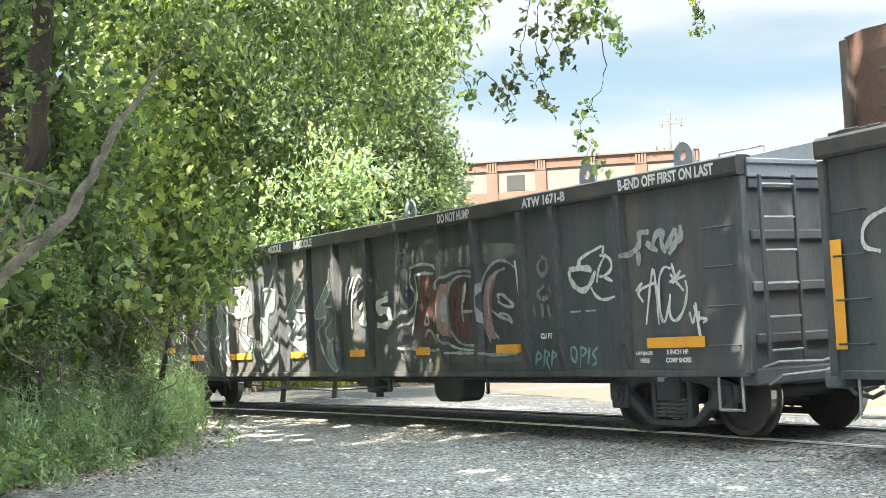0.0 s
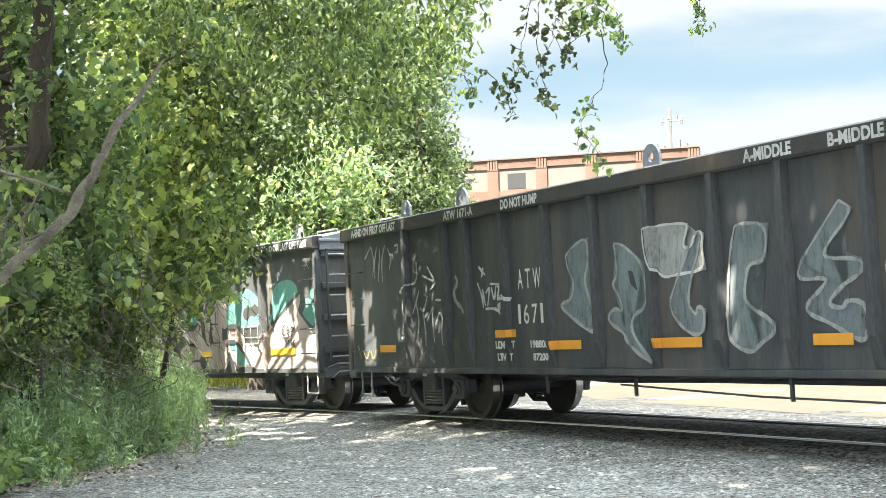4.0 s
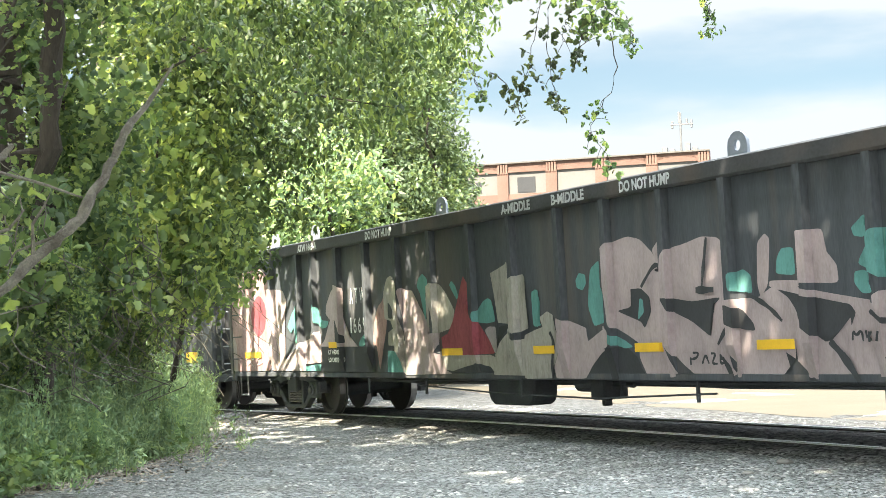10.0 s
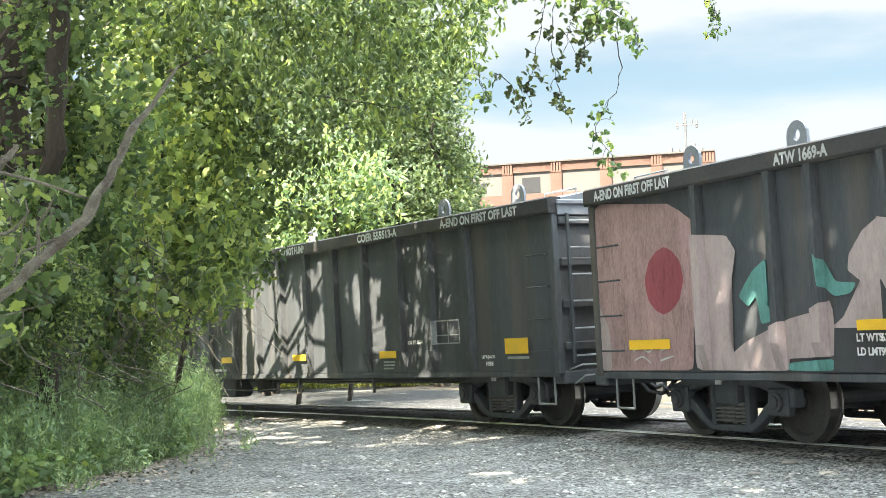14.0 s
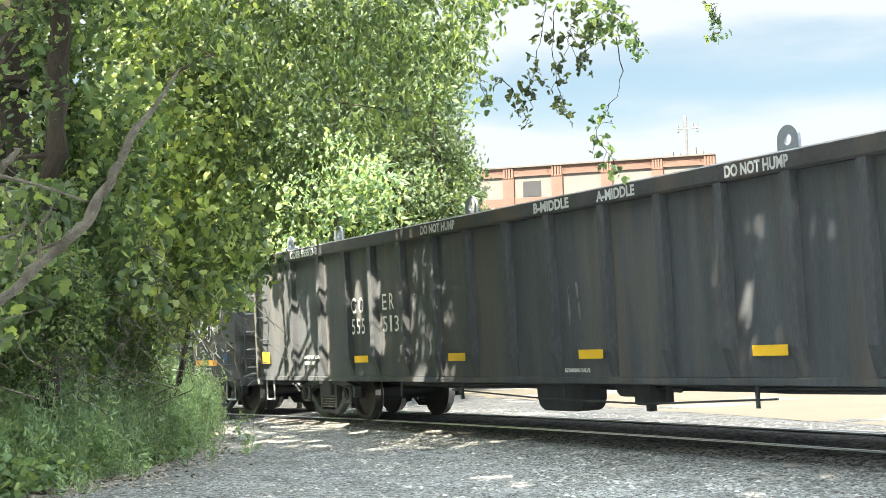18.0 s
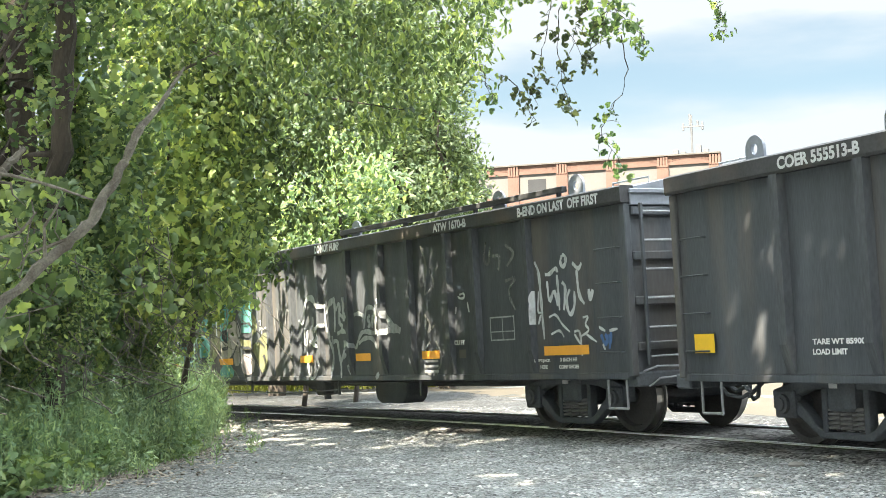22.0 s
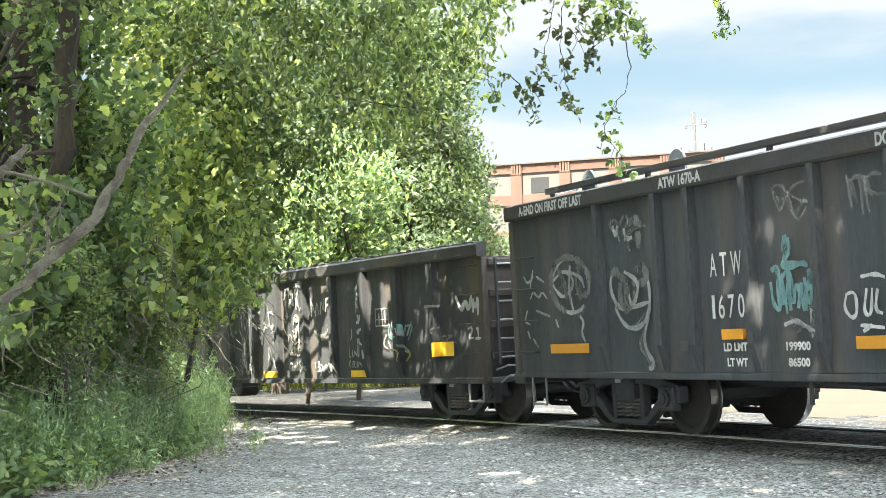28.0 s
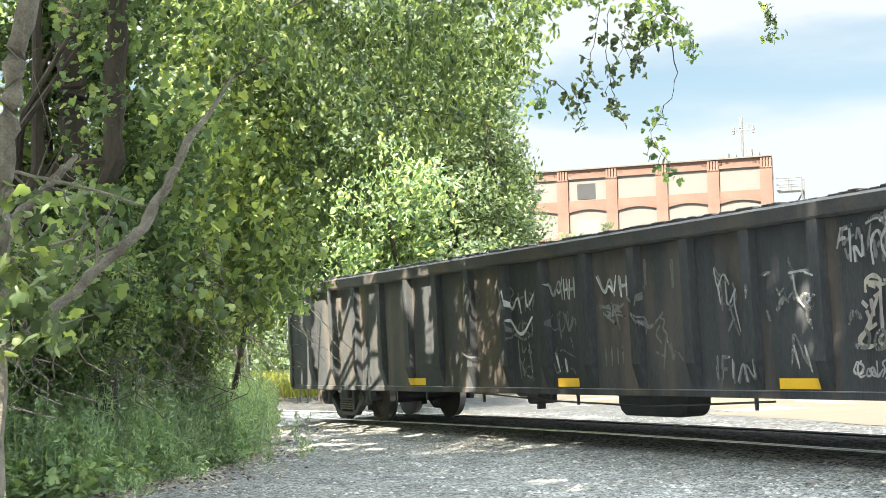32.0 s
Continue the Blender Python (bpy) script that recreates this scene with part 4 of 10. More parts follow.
def stencil(car, words, u, z, height, width=0.0, mat=None, y=None, name="stencil"):
    """Words on the side, their foot at z, from u on; width squeezes them into that length."""
    if height >= 0.2 and len(words) > 1:   # large numbers are set letter by letter
        while width > 0.3 and abs(skin(car, u + width, z + 0.1, 0) - skin(car, u + 0.02, z + 0.1, 0)) > 0.01:
            width -= 0.01
        wide = [{"1": 0.30, "W": 0.95}.get(c, 0.62) for c in words]
        k, at = width / (sum(wide) + 0.36 * (len(words) - 1)), u
        for c, w in zip(words, wide):
            stencil(car, c, at, z, height, w * k, mat, y, name)
            at += (w + 0.36) * k
        return
    cu = bpy.data.curves.new("stencil", "FONT")
    cu.body, cu.size, cu.resolution_u, cu.offset = words, 1.0, 4, 0.042 if height < 0.2 else 0.006
    ob = bpy.data.objects.new("stencil", cu)
    me = bpy.data.meshes.new_from_object(ob)
    bpy.data.objects.remove(ob)
    xs = [v.co.x for v in me.vertices]
    ys = [v.co.y for v in me.vertices]
    tall = max(ys) - min(0.0, min(ys))
    kx = height / tall if not width else width / (max(xs) - min(xs))
    base = min(xs)
    near = [[] for _ in xs]
    for e in me.edges:
        near[e.vertices[0]].append(e.vertices[1])
        near[e.vertices[1]].append(e.vertices[0])
    letter, seen = [], set()
    for i in range(len(xs)):   # each letter lies flat on what it covers
        if i in seen:
            continue
        heap, ids = [i], []
        seen.add(i)
        while heap:
            k = heap.pop()
            ids.append(k)
            for q in near[k]:
                if q not in seen:
                    seen.add(q)
                    heap.append(q)
        letter.append(ids)
    for ids in letter:
        flat = y if y is not None else sorted(skin(car, u + (xs[i] - base) * kx, z + 0.1, 0.036) for i in ids)[len(ids) // 2]
        for i in ids:
            v = me.vertices[i]
            v.co = (u + (xs[i] - base) * kx, flat, z + ys[i] * height / tall)
    me.materials.append(mat or WHITE)
    if height < 0.045:
        ob = new(name, me)
        ob.parent = car
        return ob
    for ids in letter:   # large letters are painted one by one
        own = set(ids)
        bm = bmesh.new()
        bm.from_mesh(me)
        bmesh.ops.delete(bm, geom=[v for k, v in enumerate(bm.verts) if k not in own], context="VERTS")
        part("stencil_letter", bm, mat or WHITE, car)


SKIRT_Y = -1.647


def skirt_words(car, top, items):
    for words, u, width in items:
        stencil(car, words, u, top - 0.165, 0.13, width, SPRAY_WHITE, SKIRT_Y)


def bars(car, u, z, lengths, step=0.075, height=0.035):
    """Small print that nobody can read."""
    for k, n in enumerate(lengths):
        plate(car, SPRAY_GREY, u, z - k * step, u + n, z - k * step + height, "small_print", 0.0)


def frame_lines(car, u0, z0, u1, z1):
    for a, b, c, d in ((u0, z0, u1, z0 + 0.02), (u0, z1 - 0.02, u1, z1), (u0, z0, u0 + 0.02, z1), (u1 - 0.02, z0, u1, z1), (u0, z0 + (z1 - z0) * 0.35, u1, z0 + (z1 - z0) * 0.35 + 0.015), ((u0 + u1) / 2, z0, (u0 + u1) / 2 + 0.015, z1)):
        plate(car, SPRAY_GREY, a, b, c, d, "stencil_frame", 0.001)


fill(CAR_B, SPRAY_STEEL, ((-4.35, 2.17), (-4.17, 2.28), (-3.85, 2.37), (-3.89, 1.98), (-3.98, 1.87), (-3.89, 1.63), (-3.79, 1.4), (-3.81, 1.21), (-4.04, 1.29), (-4.42, 1.49), (-4.54, 1.59), (-4.27, 1.62), (-4.19, 1.84), (-4.32, 2.01)), 0.04)
stroke(CAR_B, SPRAY_GREY, 0.045, ((-4.35, 2.17), (-4.17, 2.28), (-3.85, 2.37), (-3.89, 1.98), (-3.98, 1.87), (-3.89, 1.63), (-3.79, 1.4), (-3.81, 1.21), (-4.04, 1.29), (-4.42, 1.49), (-4.54, 1.59), (-4.27, 1.62), (-4.19, 1.84), (-4.32, 2.01), (-4.35, 2.17)))
fill(CAR_B, SPRAY_STEEL, ((-3.33, 2.24), (-3.18, 2.23), (-2.81, 2), (-2.76, 1.7), (-2.78, 1.48), (-3.04, 1.4), (-3.09, 1.21), (-2.74, 0.89), (-2.7, 0.86), (-2.94, 0.95), (-3.19, 1.11), (-3.21, 1.21), (-3.49, 1.32), (-3.51, 1.43), (-3.36, 1.5), (-3.21, 1.44), (-3.28, 1.65), (-3.42, 1.77), (-3.29, 1.86), (-3.3, 2.03)), 0.04)
stroke(CAR_B, SPRAY_GREY, 0.045, ((-3.33, 2.24), (-3.18, 2.23), (-2.81, 2), (-2.76, 1.7), (-2.78, 1.48), (-3.04, 1.4), (-3.09, 1.21), (-2.74, 0.89), (-2.7, 0.86), (-2.94, 0.95), (-3.19, 1.11), (-3.21, 1.21), (-3.49, 1.32), (-3.51, 1.43), (-3.36, 1.5), (-3.21, 1.44), (-3.28, 1.65), (-3.42, 1.77), (-3.29, 1.86), (-3.3, 2.03), (-3.33, 2.24)))
fill(CAR_B, SPRAY_STEEL, ((-1.2, 2.25), (-1.12, 2.28), (-0.71, 2.25), (-0.78, 1.86), (-1.01, 1.87), (-1.08, 1.7), (-1.13, 1.47), (-0.69, 1.27), (-0.7, 1.15), (-0.94, 1.04), (-1.03, 0.96), (-1.3, 1.03), (-1.41, 1.17), (-1.35, 1.71), (-1.28, 2.05)), 0.04)
stroke(CAR_B, SPRAY_GREY, 0.045, ((-1.2, 2.25), (-1.12, 2.28), (-0.71, 2.25), (-0.78, 1.86), (-1.01, 1.87), (-1.08, 1.7), (-1.13, 1.47), (-0.69, 1.27), (-0.7, 1.15), (-0.94, 1.04), (-1.03, 0.96), (-1.3, 1.03), (-1.41, 1.17), (-1.35, 1.71), (-1.28, 2.05), (-1.2, 2.25)))
fill(CAR_B, SPRAY_STEEL, ((0.28, 2.37), (0.43, 2.29), (0.34, 2.17), (0.09, 1.97), (0.02, 1.84), (0.53, 1.82), (0.52, 1.69), (0.36, 1.62), (0.26, 1.58), (0.03, 1.41), (0.26, 1.36), (0.3, 1.45), (0.55, 1.41), (0.54, 1.13), (0.49, 1.06), (0.32, 1.11), (0.07, 1.24), (-0.24, 1.34), (-0.2, 1.45), (-0.06, 1.53), (0.11, 1.67), (-0.32, 1.65), (-0.3, 1.8), (-0.12, 1.98)), 0.04)
stroke(CAR_B, SPRAY_GREY, 0.045, ((0.28, 2.37), (0.43, 2.29), (0.34, 2.17), (0.09, 1.97), (0.02, 1.84), (0.53, 1.82), (0.52, 1.69), (0.36, 1.62), (0.26, 1.58), (0.03, 1.41), (0.26, 1.36), (0.3, 1.45), (0.55, 1.41), (0.54, 1.13), (0.49, 1.06), (0.32, 1.11), (0.07, 1.24), (-0.24, 1.34), (-0.2, 1.45), (-0.06, 1.53), (0.11, 1.67), (-0.32, 1.65), (-0.3, 1.8), (-0.12, 1.98), (0.28, 2.37)))
fill(CAR_B, SPRAY_STEEL, ((1.55, 2.46), (1.55, 2.23), (1.36, 2.07), (1.09, 1.85), (1.54, 1.85), (1.54, 1.73), (1.37, 1.59), (1.12, 1.45), (1.33, 1.25), (1.41, 1.35), (1.56, 1.29), (1.55, 0.88), (1.56, 0.81), (1.41, 0.8), (1.09, 1.06), (0.86, 1.46), (1.04, 1.55), (1.31, 1.71), (0.86, 1.65), (0.79, 1.74), (0.93, 1.88), (1.19, 2.14)), 0.04)
stroke(CAR_B, SPRAY_GREY, 0.045, ((1.55, 2.46), (1.55, 2.23), (1.36, 2.07), (1.09, 1.85), (1.54, 1.85), (1.54, 1.73), (1.37, 1.59), (1.12, 1.45), (1.33, 1.25), (1.41, 1.35), (1.56, 1.29), (1.55, 0.88), (1.56, 0.81), (1.41, 0.8), (1.09, 1.06), (0.86, 1.46), (1.04, 1.55), (1.31, 1.71), (0.86, 1.65), (0.79, 1.74), (0.93, 1.88), (1.19, 2.14), (1.55, 2.46)))
fill(CAR_B, MURAL_LINE, ((-3.11, 1.92), (-3.02, 1.9), (-2.94, 1.67), (-3.08, 1.76)))
fill(CAR_B, SPRAY_GREY, ((-2.65, 2.35), (-2.45, 2.38), (-1.98, 2.36), (-1.96, 2.31), (-2.08, 2.1), (-1.91, 2.09), (-1.84, 2.25), (-1.71, 2.24), (-1.75, 2.08), (-1.71, 1.84), (-2.17, 1.82), (-2.44, 1.79), (-2.59, 1.95), (-2.64, 2.14)), 0.04)
stroke(CAR_B, SPRAY_WHITE, 0.035, ((-2.65, 2.35), (-2.45, 2.38), (-1.98, 2.36), (-1.96, 2.31), (-2.08, 2.1), (-1.91, 2.09), (-1.84, 2.25), (-1.71, 2.24), (-1.75, 2.08), (-1.71, 1.84), (-2.17, 1.82), (-2.44, 1.79), (-2.59, 1.95), (-2.64, 2.14), (-2.65, 2.35)))
fill(CAR_B, SPRAY_STEEL, ((-1.87, 2.23), (-1.71, 2.24), (-2.07, 1.53), (-1.89, 1.35), (-1.88, 1.47), (-1.75, 1.43), (-1.79, 1.19), (-1.94, 1.15), (-2.16, 1.25), (-2.37, 1.47), (-2.25, 1.68)), 0.04)
stroke(CAR_B, SPRAY_GREY, 0.04, ((-1.87, 2.23), (-1.71, 2.24), (-2.07, 1.53), (-1.89, 1.35), (-1.88, 1.47), (-1.75, 1.43), (-1.79, 1.19), (-1.94, 1.15), (-2.16, 1.25), (-2.37, 1.47), (-2.25, 1.68), (-1.87, 2.23)))
stroke(CAR_B, SPRAY_WHITE, 0.045, ((2.08, 2.29), (1.96, 2.14), (1.93, 1.94)))
stroke(CAR_B, SPRAY_WHITE, 0.045, ((2.2, 2.27), (2.01, 2.02), (1.97, 1.85)))
stroke(CAR_B, SPRAY_WHITE, 0.045, ((2.39, 2.3), (2.23, 2.17), (2.13, 1.95), (2.09, 1.67), (2.1, 1.45)))
stroke(CAR_B, SPRAY_WHITE, 0.045, ((2.39, 2.3), (2.57, 2.19), (2.55, 2.13), (2.34, 2.04), (2.15, 1.94)))
stroke(CAR_B, SPRAY_WHITE, 0.09, ((2.37, 1.78), (2.52, 1.86), (2.55, 1.77), (2.47, 1.65), (2.35, 1.55), (2.57, 1.54)))
stroke(CAR_B, SPRAY_WHITE, 0.09, ((2.7, 1.88), (2.71, 1.75), (2.69, 1.53)))
stroke(CAR_B, SPRAY_WHITE, 0.09, ((2.62, 1.54), (2.76, 1.54)))
stroke(CAR_B, SPRAY_WHITE, 0.13, ((3.29, 1.89), (2.94, 1.84), (2.95, 1.7), (3.19, 1.73), (3.33, 1.66), (3.32, 1.53), (3.2, 1.48), (2.91, 1.5)))
fill(CAR_B, SPRAY_MIST, ((3.7, 2.57), (4.7, 2.62), (4.67, 2.3), (4, 2.29), (3.87, 1.93), (3.6, 1.61)))
fill(CAR_B, SPRAY_MIST, ((4.77, 2.13), (4.84, 2.52), (5.72, 2.53), (5.72, 2.22), (5.11, 2.23)))
fill(CAR_B, SPRAY_MIST, ((5.9, 2.21), (5.9, 2.52), (6.72, 2.45), (6.75, 1.79), (6.69, 2.16), (6.38, 2.29)))
fill(CAR_B, SPRAY_MIST, ((3.56, 1.19), (6.66, 1.1), (6.7, 0.88), (3.54, 0.94)))
fill(CAR_B, SPRAY_MAROON, ((4.15, 2.18), (4.62, 2.16), (4.61, 1.74), (4.6, 1.33), (4.33, 1.26), (4.02, 1.31), (4.19, 1.92)))
fill(CAR_B, SPRAY_MAROON, ((5.1, 2.07), (5.47, 2.09), (5.5, 1.66), (5.63, 1.54), (5.62, 1.23), (5.23, 1.2), (4.99, 1.44), (4.97, 1.8)))
fill(CAR_B, MURAL_SALMON, ((5.95, 2.02), (6.16, 2.12), (6.41, 2.16), (6.23, 2.1), (6.06, 1.97), (6, 1.67), (6, 1.37), (6.12, 1.22), (5.98, 1.22), (5.84, 1.42), (5.83, 1.76)))
fill(CAR_B, MURAL_SALMON, ((4.73, 1.73), (4.87, 2), (5.05, 2.07), (4.92, 1.8), (4.92, 1.44), (5.02, 1.24), (4.83, 1.33)))
stroke(CAR_B, SPRAY_GREY, 0.045, ((4, 2.27), (3.93, 2.06), (4.13, 1.92), (4.01, 1.72), (3.64, 1.61), (3.57, 1.49)))
stroke(CAR_B, SPRAY_GREY, 0.045, ((3.95, 2.3), (4.28, 2.35), (4.64, 2.3), (4.66, 2.23)))
stroke(CAR_B, SPRAY_GREY, 0.045, ((4.1, 2.19), (4.35, 2.21), (4.62, 2.18)))
stroke(CAR_B, SPRAY_GREY, 0.045, ((4.1, 2.19), (4.16, 1.92), (4.05, 1.6), (3.94, 1.31)))
stroke(CAR_B, SPRAY_GREY, 0.045, ((3.65, 1.44), (3.96, 1.52), (4.05, 1.6)))
stroke(CAR_B, SPRAY_GREY, 0.045, ((4.38, 1.62), (4.3, 1.46), (4.46, 1.47), (4.39, 1.65)))
stroke(CAR_B, SPRAY_GREY, 0.045, ((4.33, 1.28), (4.37, 1.38), (4.5, 1.38), (4.64, 1.19)))
stroke(CAR_B, SPRAY_GREY, 0.045, ((5.75, 2.13), (5.4, 2.18), (4.96, 2.14), (4.76, 2.01), (4.64, 1.73), (4.66, 1.41), (4.79, 1.25), (5.15, 1.1), (5.58, 1.08)))
stroke(CAR_B, SPRAY_GREY, 0.045, ((5.61, 2.08), (5.25, 2.12), (5.02, 1.99), (4.92, 1.72), (4.96, 1.4), (5.23, 1.16), (5.62, 1.14)))
stroke(CAR_B, SPRAY_GREY, 0.045, ((5.41, 1.97), (5.32, 1.63), (5.36, 1.47)))
stroke(CAR_B, SPRAY_GREY, 0.045, ((5.35, 1.61), (5.66, 1.61)))
stroke(CAR_B, SPRAY_GREY, 0.045, ((6.69, 2.12), (6.44, 2.25), (6.18, 2.25), (5.93, 2.1), (5.79, 1.84), (5.83, 1.45), (6.01, 1.18)))
stroke(CAR_B, SPRAY_GREY, 0.045, ((6.43, 2.14), (6.2, 2.1), (6.02, 1.94), (5.99, 1.68), (6.02, 1.37), (6.21, 1.22)))
stroke(CAR_B, SPRAY_GREY, 0.045, ((6.26, 1.74), (6.2, 1.8), (6.33, 1.81), (6.46, 1.73), (6.64, 1.62), (6.38, 1.64), (6.22, 1.72)))
stroke(CAR_B, SPRAY_GREY, 0.045, ((6.05, 1.61), (6.24, 1.51), (6.5, 1.45), (6.56, 1.41), (6.44, 1.54), (6.24, 1.55)))
stroke(CAR_B, SPRAY_GREY, 0.045, ((3.59, 1.15), (4.55, 1.08), (4.78, 1.11)))
stroke(CAR_B, SPRAY_GREY, 0.045, ((4.92, 1.05), (5.58, 1.04)))
stroke(CAR_B, SPRAY_GREY, 0.045, ((5.79, 1.04), (5.99, 1), (6.62, 1.02)))
stroke(CAR_B, SPRAY_WHITE, 0.05, ((6.66, 2.23), (6.71, 1.94), (6.73, 1.72)))
stroke(CAR_B, SPRAY_WHITE, 0.05, ((5.46, 2.01), (5.39, 1.74)))
stroke(CAR_B, SPRAY_MIST, 0.1, ((4.97, 2.24), (5.03, 2.47)))
stroke(CAR_B, SPRAY_MIST, 0.1, ((5.34, 2.29), (5.41, 2.56)))
stroke(CAR_B, SPRAY_MIST, 0.1, ((5.62, 2.23), (5.66, 2.5)))
stroke(CAR_B, SPRAY_MIST, 0.1, ((5.98, 2.36), (5.96, 2.55)))
stroke(CAR_B, SPRAY_MIST, 0.1, ((3.79, 2.36), (3.83, 2.6)))
stroke(CAR_B, SPRAY_FADED, 0.06, ((7.29, 2.22), (7.13, 2.13), (7.22, 1.98), (7.37, 2.04), (7.36, 2.2), (7.24, 2.23)))
stroke(CAR_B, SPRAY_FADED, 0.06, ((7.29, 1.87), (7.1, 1.77), (7.19, 1.69), (7.4, 1.72), (7.37, 1.86)))
stroke(CAR_B, SPRAY_FADED, 0.06, ((7.02, 1.63), (7.05, 1.48)))
stroke(CAR_B, SPRAY_FADED, 0.06, ((7.21, 1.64), (7.22, 1.46)))
stroke(CAR_B, SPRAY_FADED, 0.06, ((7.35, 1.63), (7.37, 1.47)))
stroke(CAR_B, SPRAY_WHITE, 0.04, ((8.49, 2.27), (8.02, 2.15), (7.98, 2.04)))
stroke(CAR_B, SPRAY_WHITE, 0.04, ((8.52, 2.27), (8.49, 2.17)))
stroke(CAR_B, SPRAY_WHITE, 0.04, ((8.55, 2.17), (8.39, 2.01), (8.35, 1.84)))
stroke(CAR_B, SPRAY_WHITE, 0.04, ((8.43, 2.16), (8.62, 2.13), (8.66, 1.99), (8.49, 1.9), (8.36, 1.92)))
stroke(CAR_B, SPRAY_WHITE, 0.04, ((8.49, 1.9), (8.65, 1.84)))
stroke(CAR_B, SPRAY_WHITE, 0.04, ((8.23, 1.79), (8.31, 1.68), (8.46, 1.62), (8.68, 1.66)))
stroke(CAR_B, SPRAY_WHITE, 0.075, ((7.81, 2.03), (8.2, 2.03), (8.26, 1.98)))
stroke(CAR_B, SPRAY_WHITE, 0.075, ((7.81, 2.01), (7.84, 1.87), (8.04, 1.74), (8.21, 1.8), (8.33, 1.98)))
stroke(CAR_B, SPRAY_WHITE, 0.075, ((8.03, 2.12), (8.01, 2.04)))
stroke(CAR_B, SPRAY_TEAL, 0.035, ((7.05, 1.02), (7.01, 0.87)))
stroke(CAR_B, SPRAY_TEAL, 0.035, ((7.05, 1.04), (7.17, 0.98), (7.05, 0.92)))
stroke(CAR_B, SPRAY_TEAL, 0.035, ((7.23, 1.07), (7.18, 0.84)))
stroke(CAR_B, SPRAY_TEAL, 0.035, ((7.22, 1.05), (7.34, 1.01), (7.23, 0.94), (7.31, 0.8)))
stroke(CAR_B, SPRAY_TEAL, 0.035, ((7.39, 1.05), (7.35, 0.85)))
stroke(CAR_B, SPRAY_TEAL, 0.035, ((7.39, 1.03), (7.48, 0.99), (7.38, 0.95)))
stroke(CAR_B, SPRAY_TEAL, 0.035, ((7.77, 1.08), (7.76, 0.94), (7.86, 0.87), (7.88, 1.07), (7.79, 1.08)))
stroke(CAR_B, SPRAY_TEAL, 0.035, ((7.97, 1.09), (7.93, 0.83)))
stroke(CAR_B, SPRAY_TEAL, 0.035, ((7.97, 1.08), (8.1, 1.04), (7.98, 0.96)))
stroke(CAR_B, SPRAY_TEAL, 0.035, ((8.14, 1.07), (8.09, 0.87)))
stroke(CAR_B, SPRAY_TEAL, 0.035, ((8.3, 1.07), (8.17, 1), (8.29, 0.9), (8.17, 0.85)))
stroke(CAR_B, SPRAY_GREY, 0.08, ((9.35, 2.36), (9.16, 2.37), (9.19, 2.25), (9.09, 2.16), (8.9, 2.11)))
stroke(CAR_B, SPRAY_GREY, 0.08, ((9.29, 2.24), (9.48, 2.13)))
stroke(CAR_B, SPRAY_GREY, 0.08, ((9.38, 2.14), (9.45, 2.32), (9.6, 2.37), (9.54, 2.22), (9.62, 2.1)))
stroke(CAR_B, SPRAY_GREY, 0.08, ((9.63, 2.15), (9.79, 2.36)))
stroke(CAR_B, SPRAY_GREY, 0.08, ((9.79, 2.36), (9.82, 2.23), (9.89, 2.22), (9.88, 2.39)))
stroke(CAR_B, SPRAY_GREY, 0.08, ((9.82, 2.23), (9.67, 2.08)))
stroke(CAR_B, SPRAY_GREY, 0.08, ((9.14, 2.15), (9.14, 1.99)))
stroke(CAR_B, SPRAY_WHITE, 0.04, ((9.21, 1.31), (9.36, 1.94), (9.41, 1.91), (9.43, 1.3)))
stroke(CAR_B, SPRAY_WHITE, 0.04, ((9.4, 1.78), (9.06, 1.7), (9.18, 1.57)))
stroke(CAR_B, SPRAY_WHITE, 0.04, ((9.06, 1.7), (9.18, 1.79)))
stroke(CAR_B, SPRAY_WHITE, 0.04, ((9.68, 1.92), (9.56, 1.96), (9.45, 1.78), (9.46, 1.4), (9.53, 1.3), (9.62, 1.52), (9.65, 1.64)))
stroke(CAR_B, SPRAY_WHITE, 0.04, ((9.65, 1.64), (9.61, 1.39), (9.72, 1.32), (9.86, 1.44), (9.94, 1.66), (9.91, 1.78)))
stroke(CAR_B, SPRAY_WHITE, 0.04, ((9.7, 1.98), (9.78, 1.73)))
stroke(CAR_B, SPRAY_WHITE, 0.04, ((9.64, 1.77), (9.92, 1.83)))
stroke(CAR_B, SPRAY_WHITE, 0.04, ((9.67, 1.86), (9.88, 1.66)))
stroke(CAR_B, SPRAY_WHITE, 0.04, ((9.84, 1.89), (9.7, 1.75)))
stroke(CAR_B, SPRAY_WHITE, 0.04, ((9.95, 1.43), (9.99, 1.28), (10.04, 1.41)))
stroke(CAR_B, SPRAY_WHITE, 0.04, ((10.03, 1.5), (10.08, 1.28), (10.11, 1.43)))
stroke(CAR_B, SPRAY_WHITE, 0.04, ((10.05, 1.53), (10.08, 1.22), (10.13, 1.05)))
stroke(CAR_B, SPRAY_WHITE, 0.04, ((10.07, 1.36), (10.24, 1.34), (10.15, 1.3)))
stroke(CAR_B, SPRAY_GREY, 0.04, ((-10.12, 2.51), (-9.88, 2.69)))
stroke(CAR_B, SPRAY_GREY, 0.04, ((-9.88, 2.69), (-9.78, 2.48), (-9.78, 2.18)))
stroke(CAR_B, SPRAY_GREY, 0.04, ((-9.66, 2.67), (-9.86, 2.22)))
stroke(CAR_B, SPRAY_GREY, 0.04, ((-9.55, 2.63), (-9.66, 2.13)))
stroke(CAR_B, SPRAY_GREY, 0.04, ((-9.37, 2.68), (-9.51, 2.46), (-9.51, 2.12)))
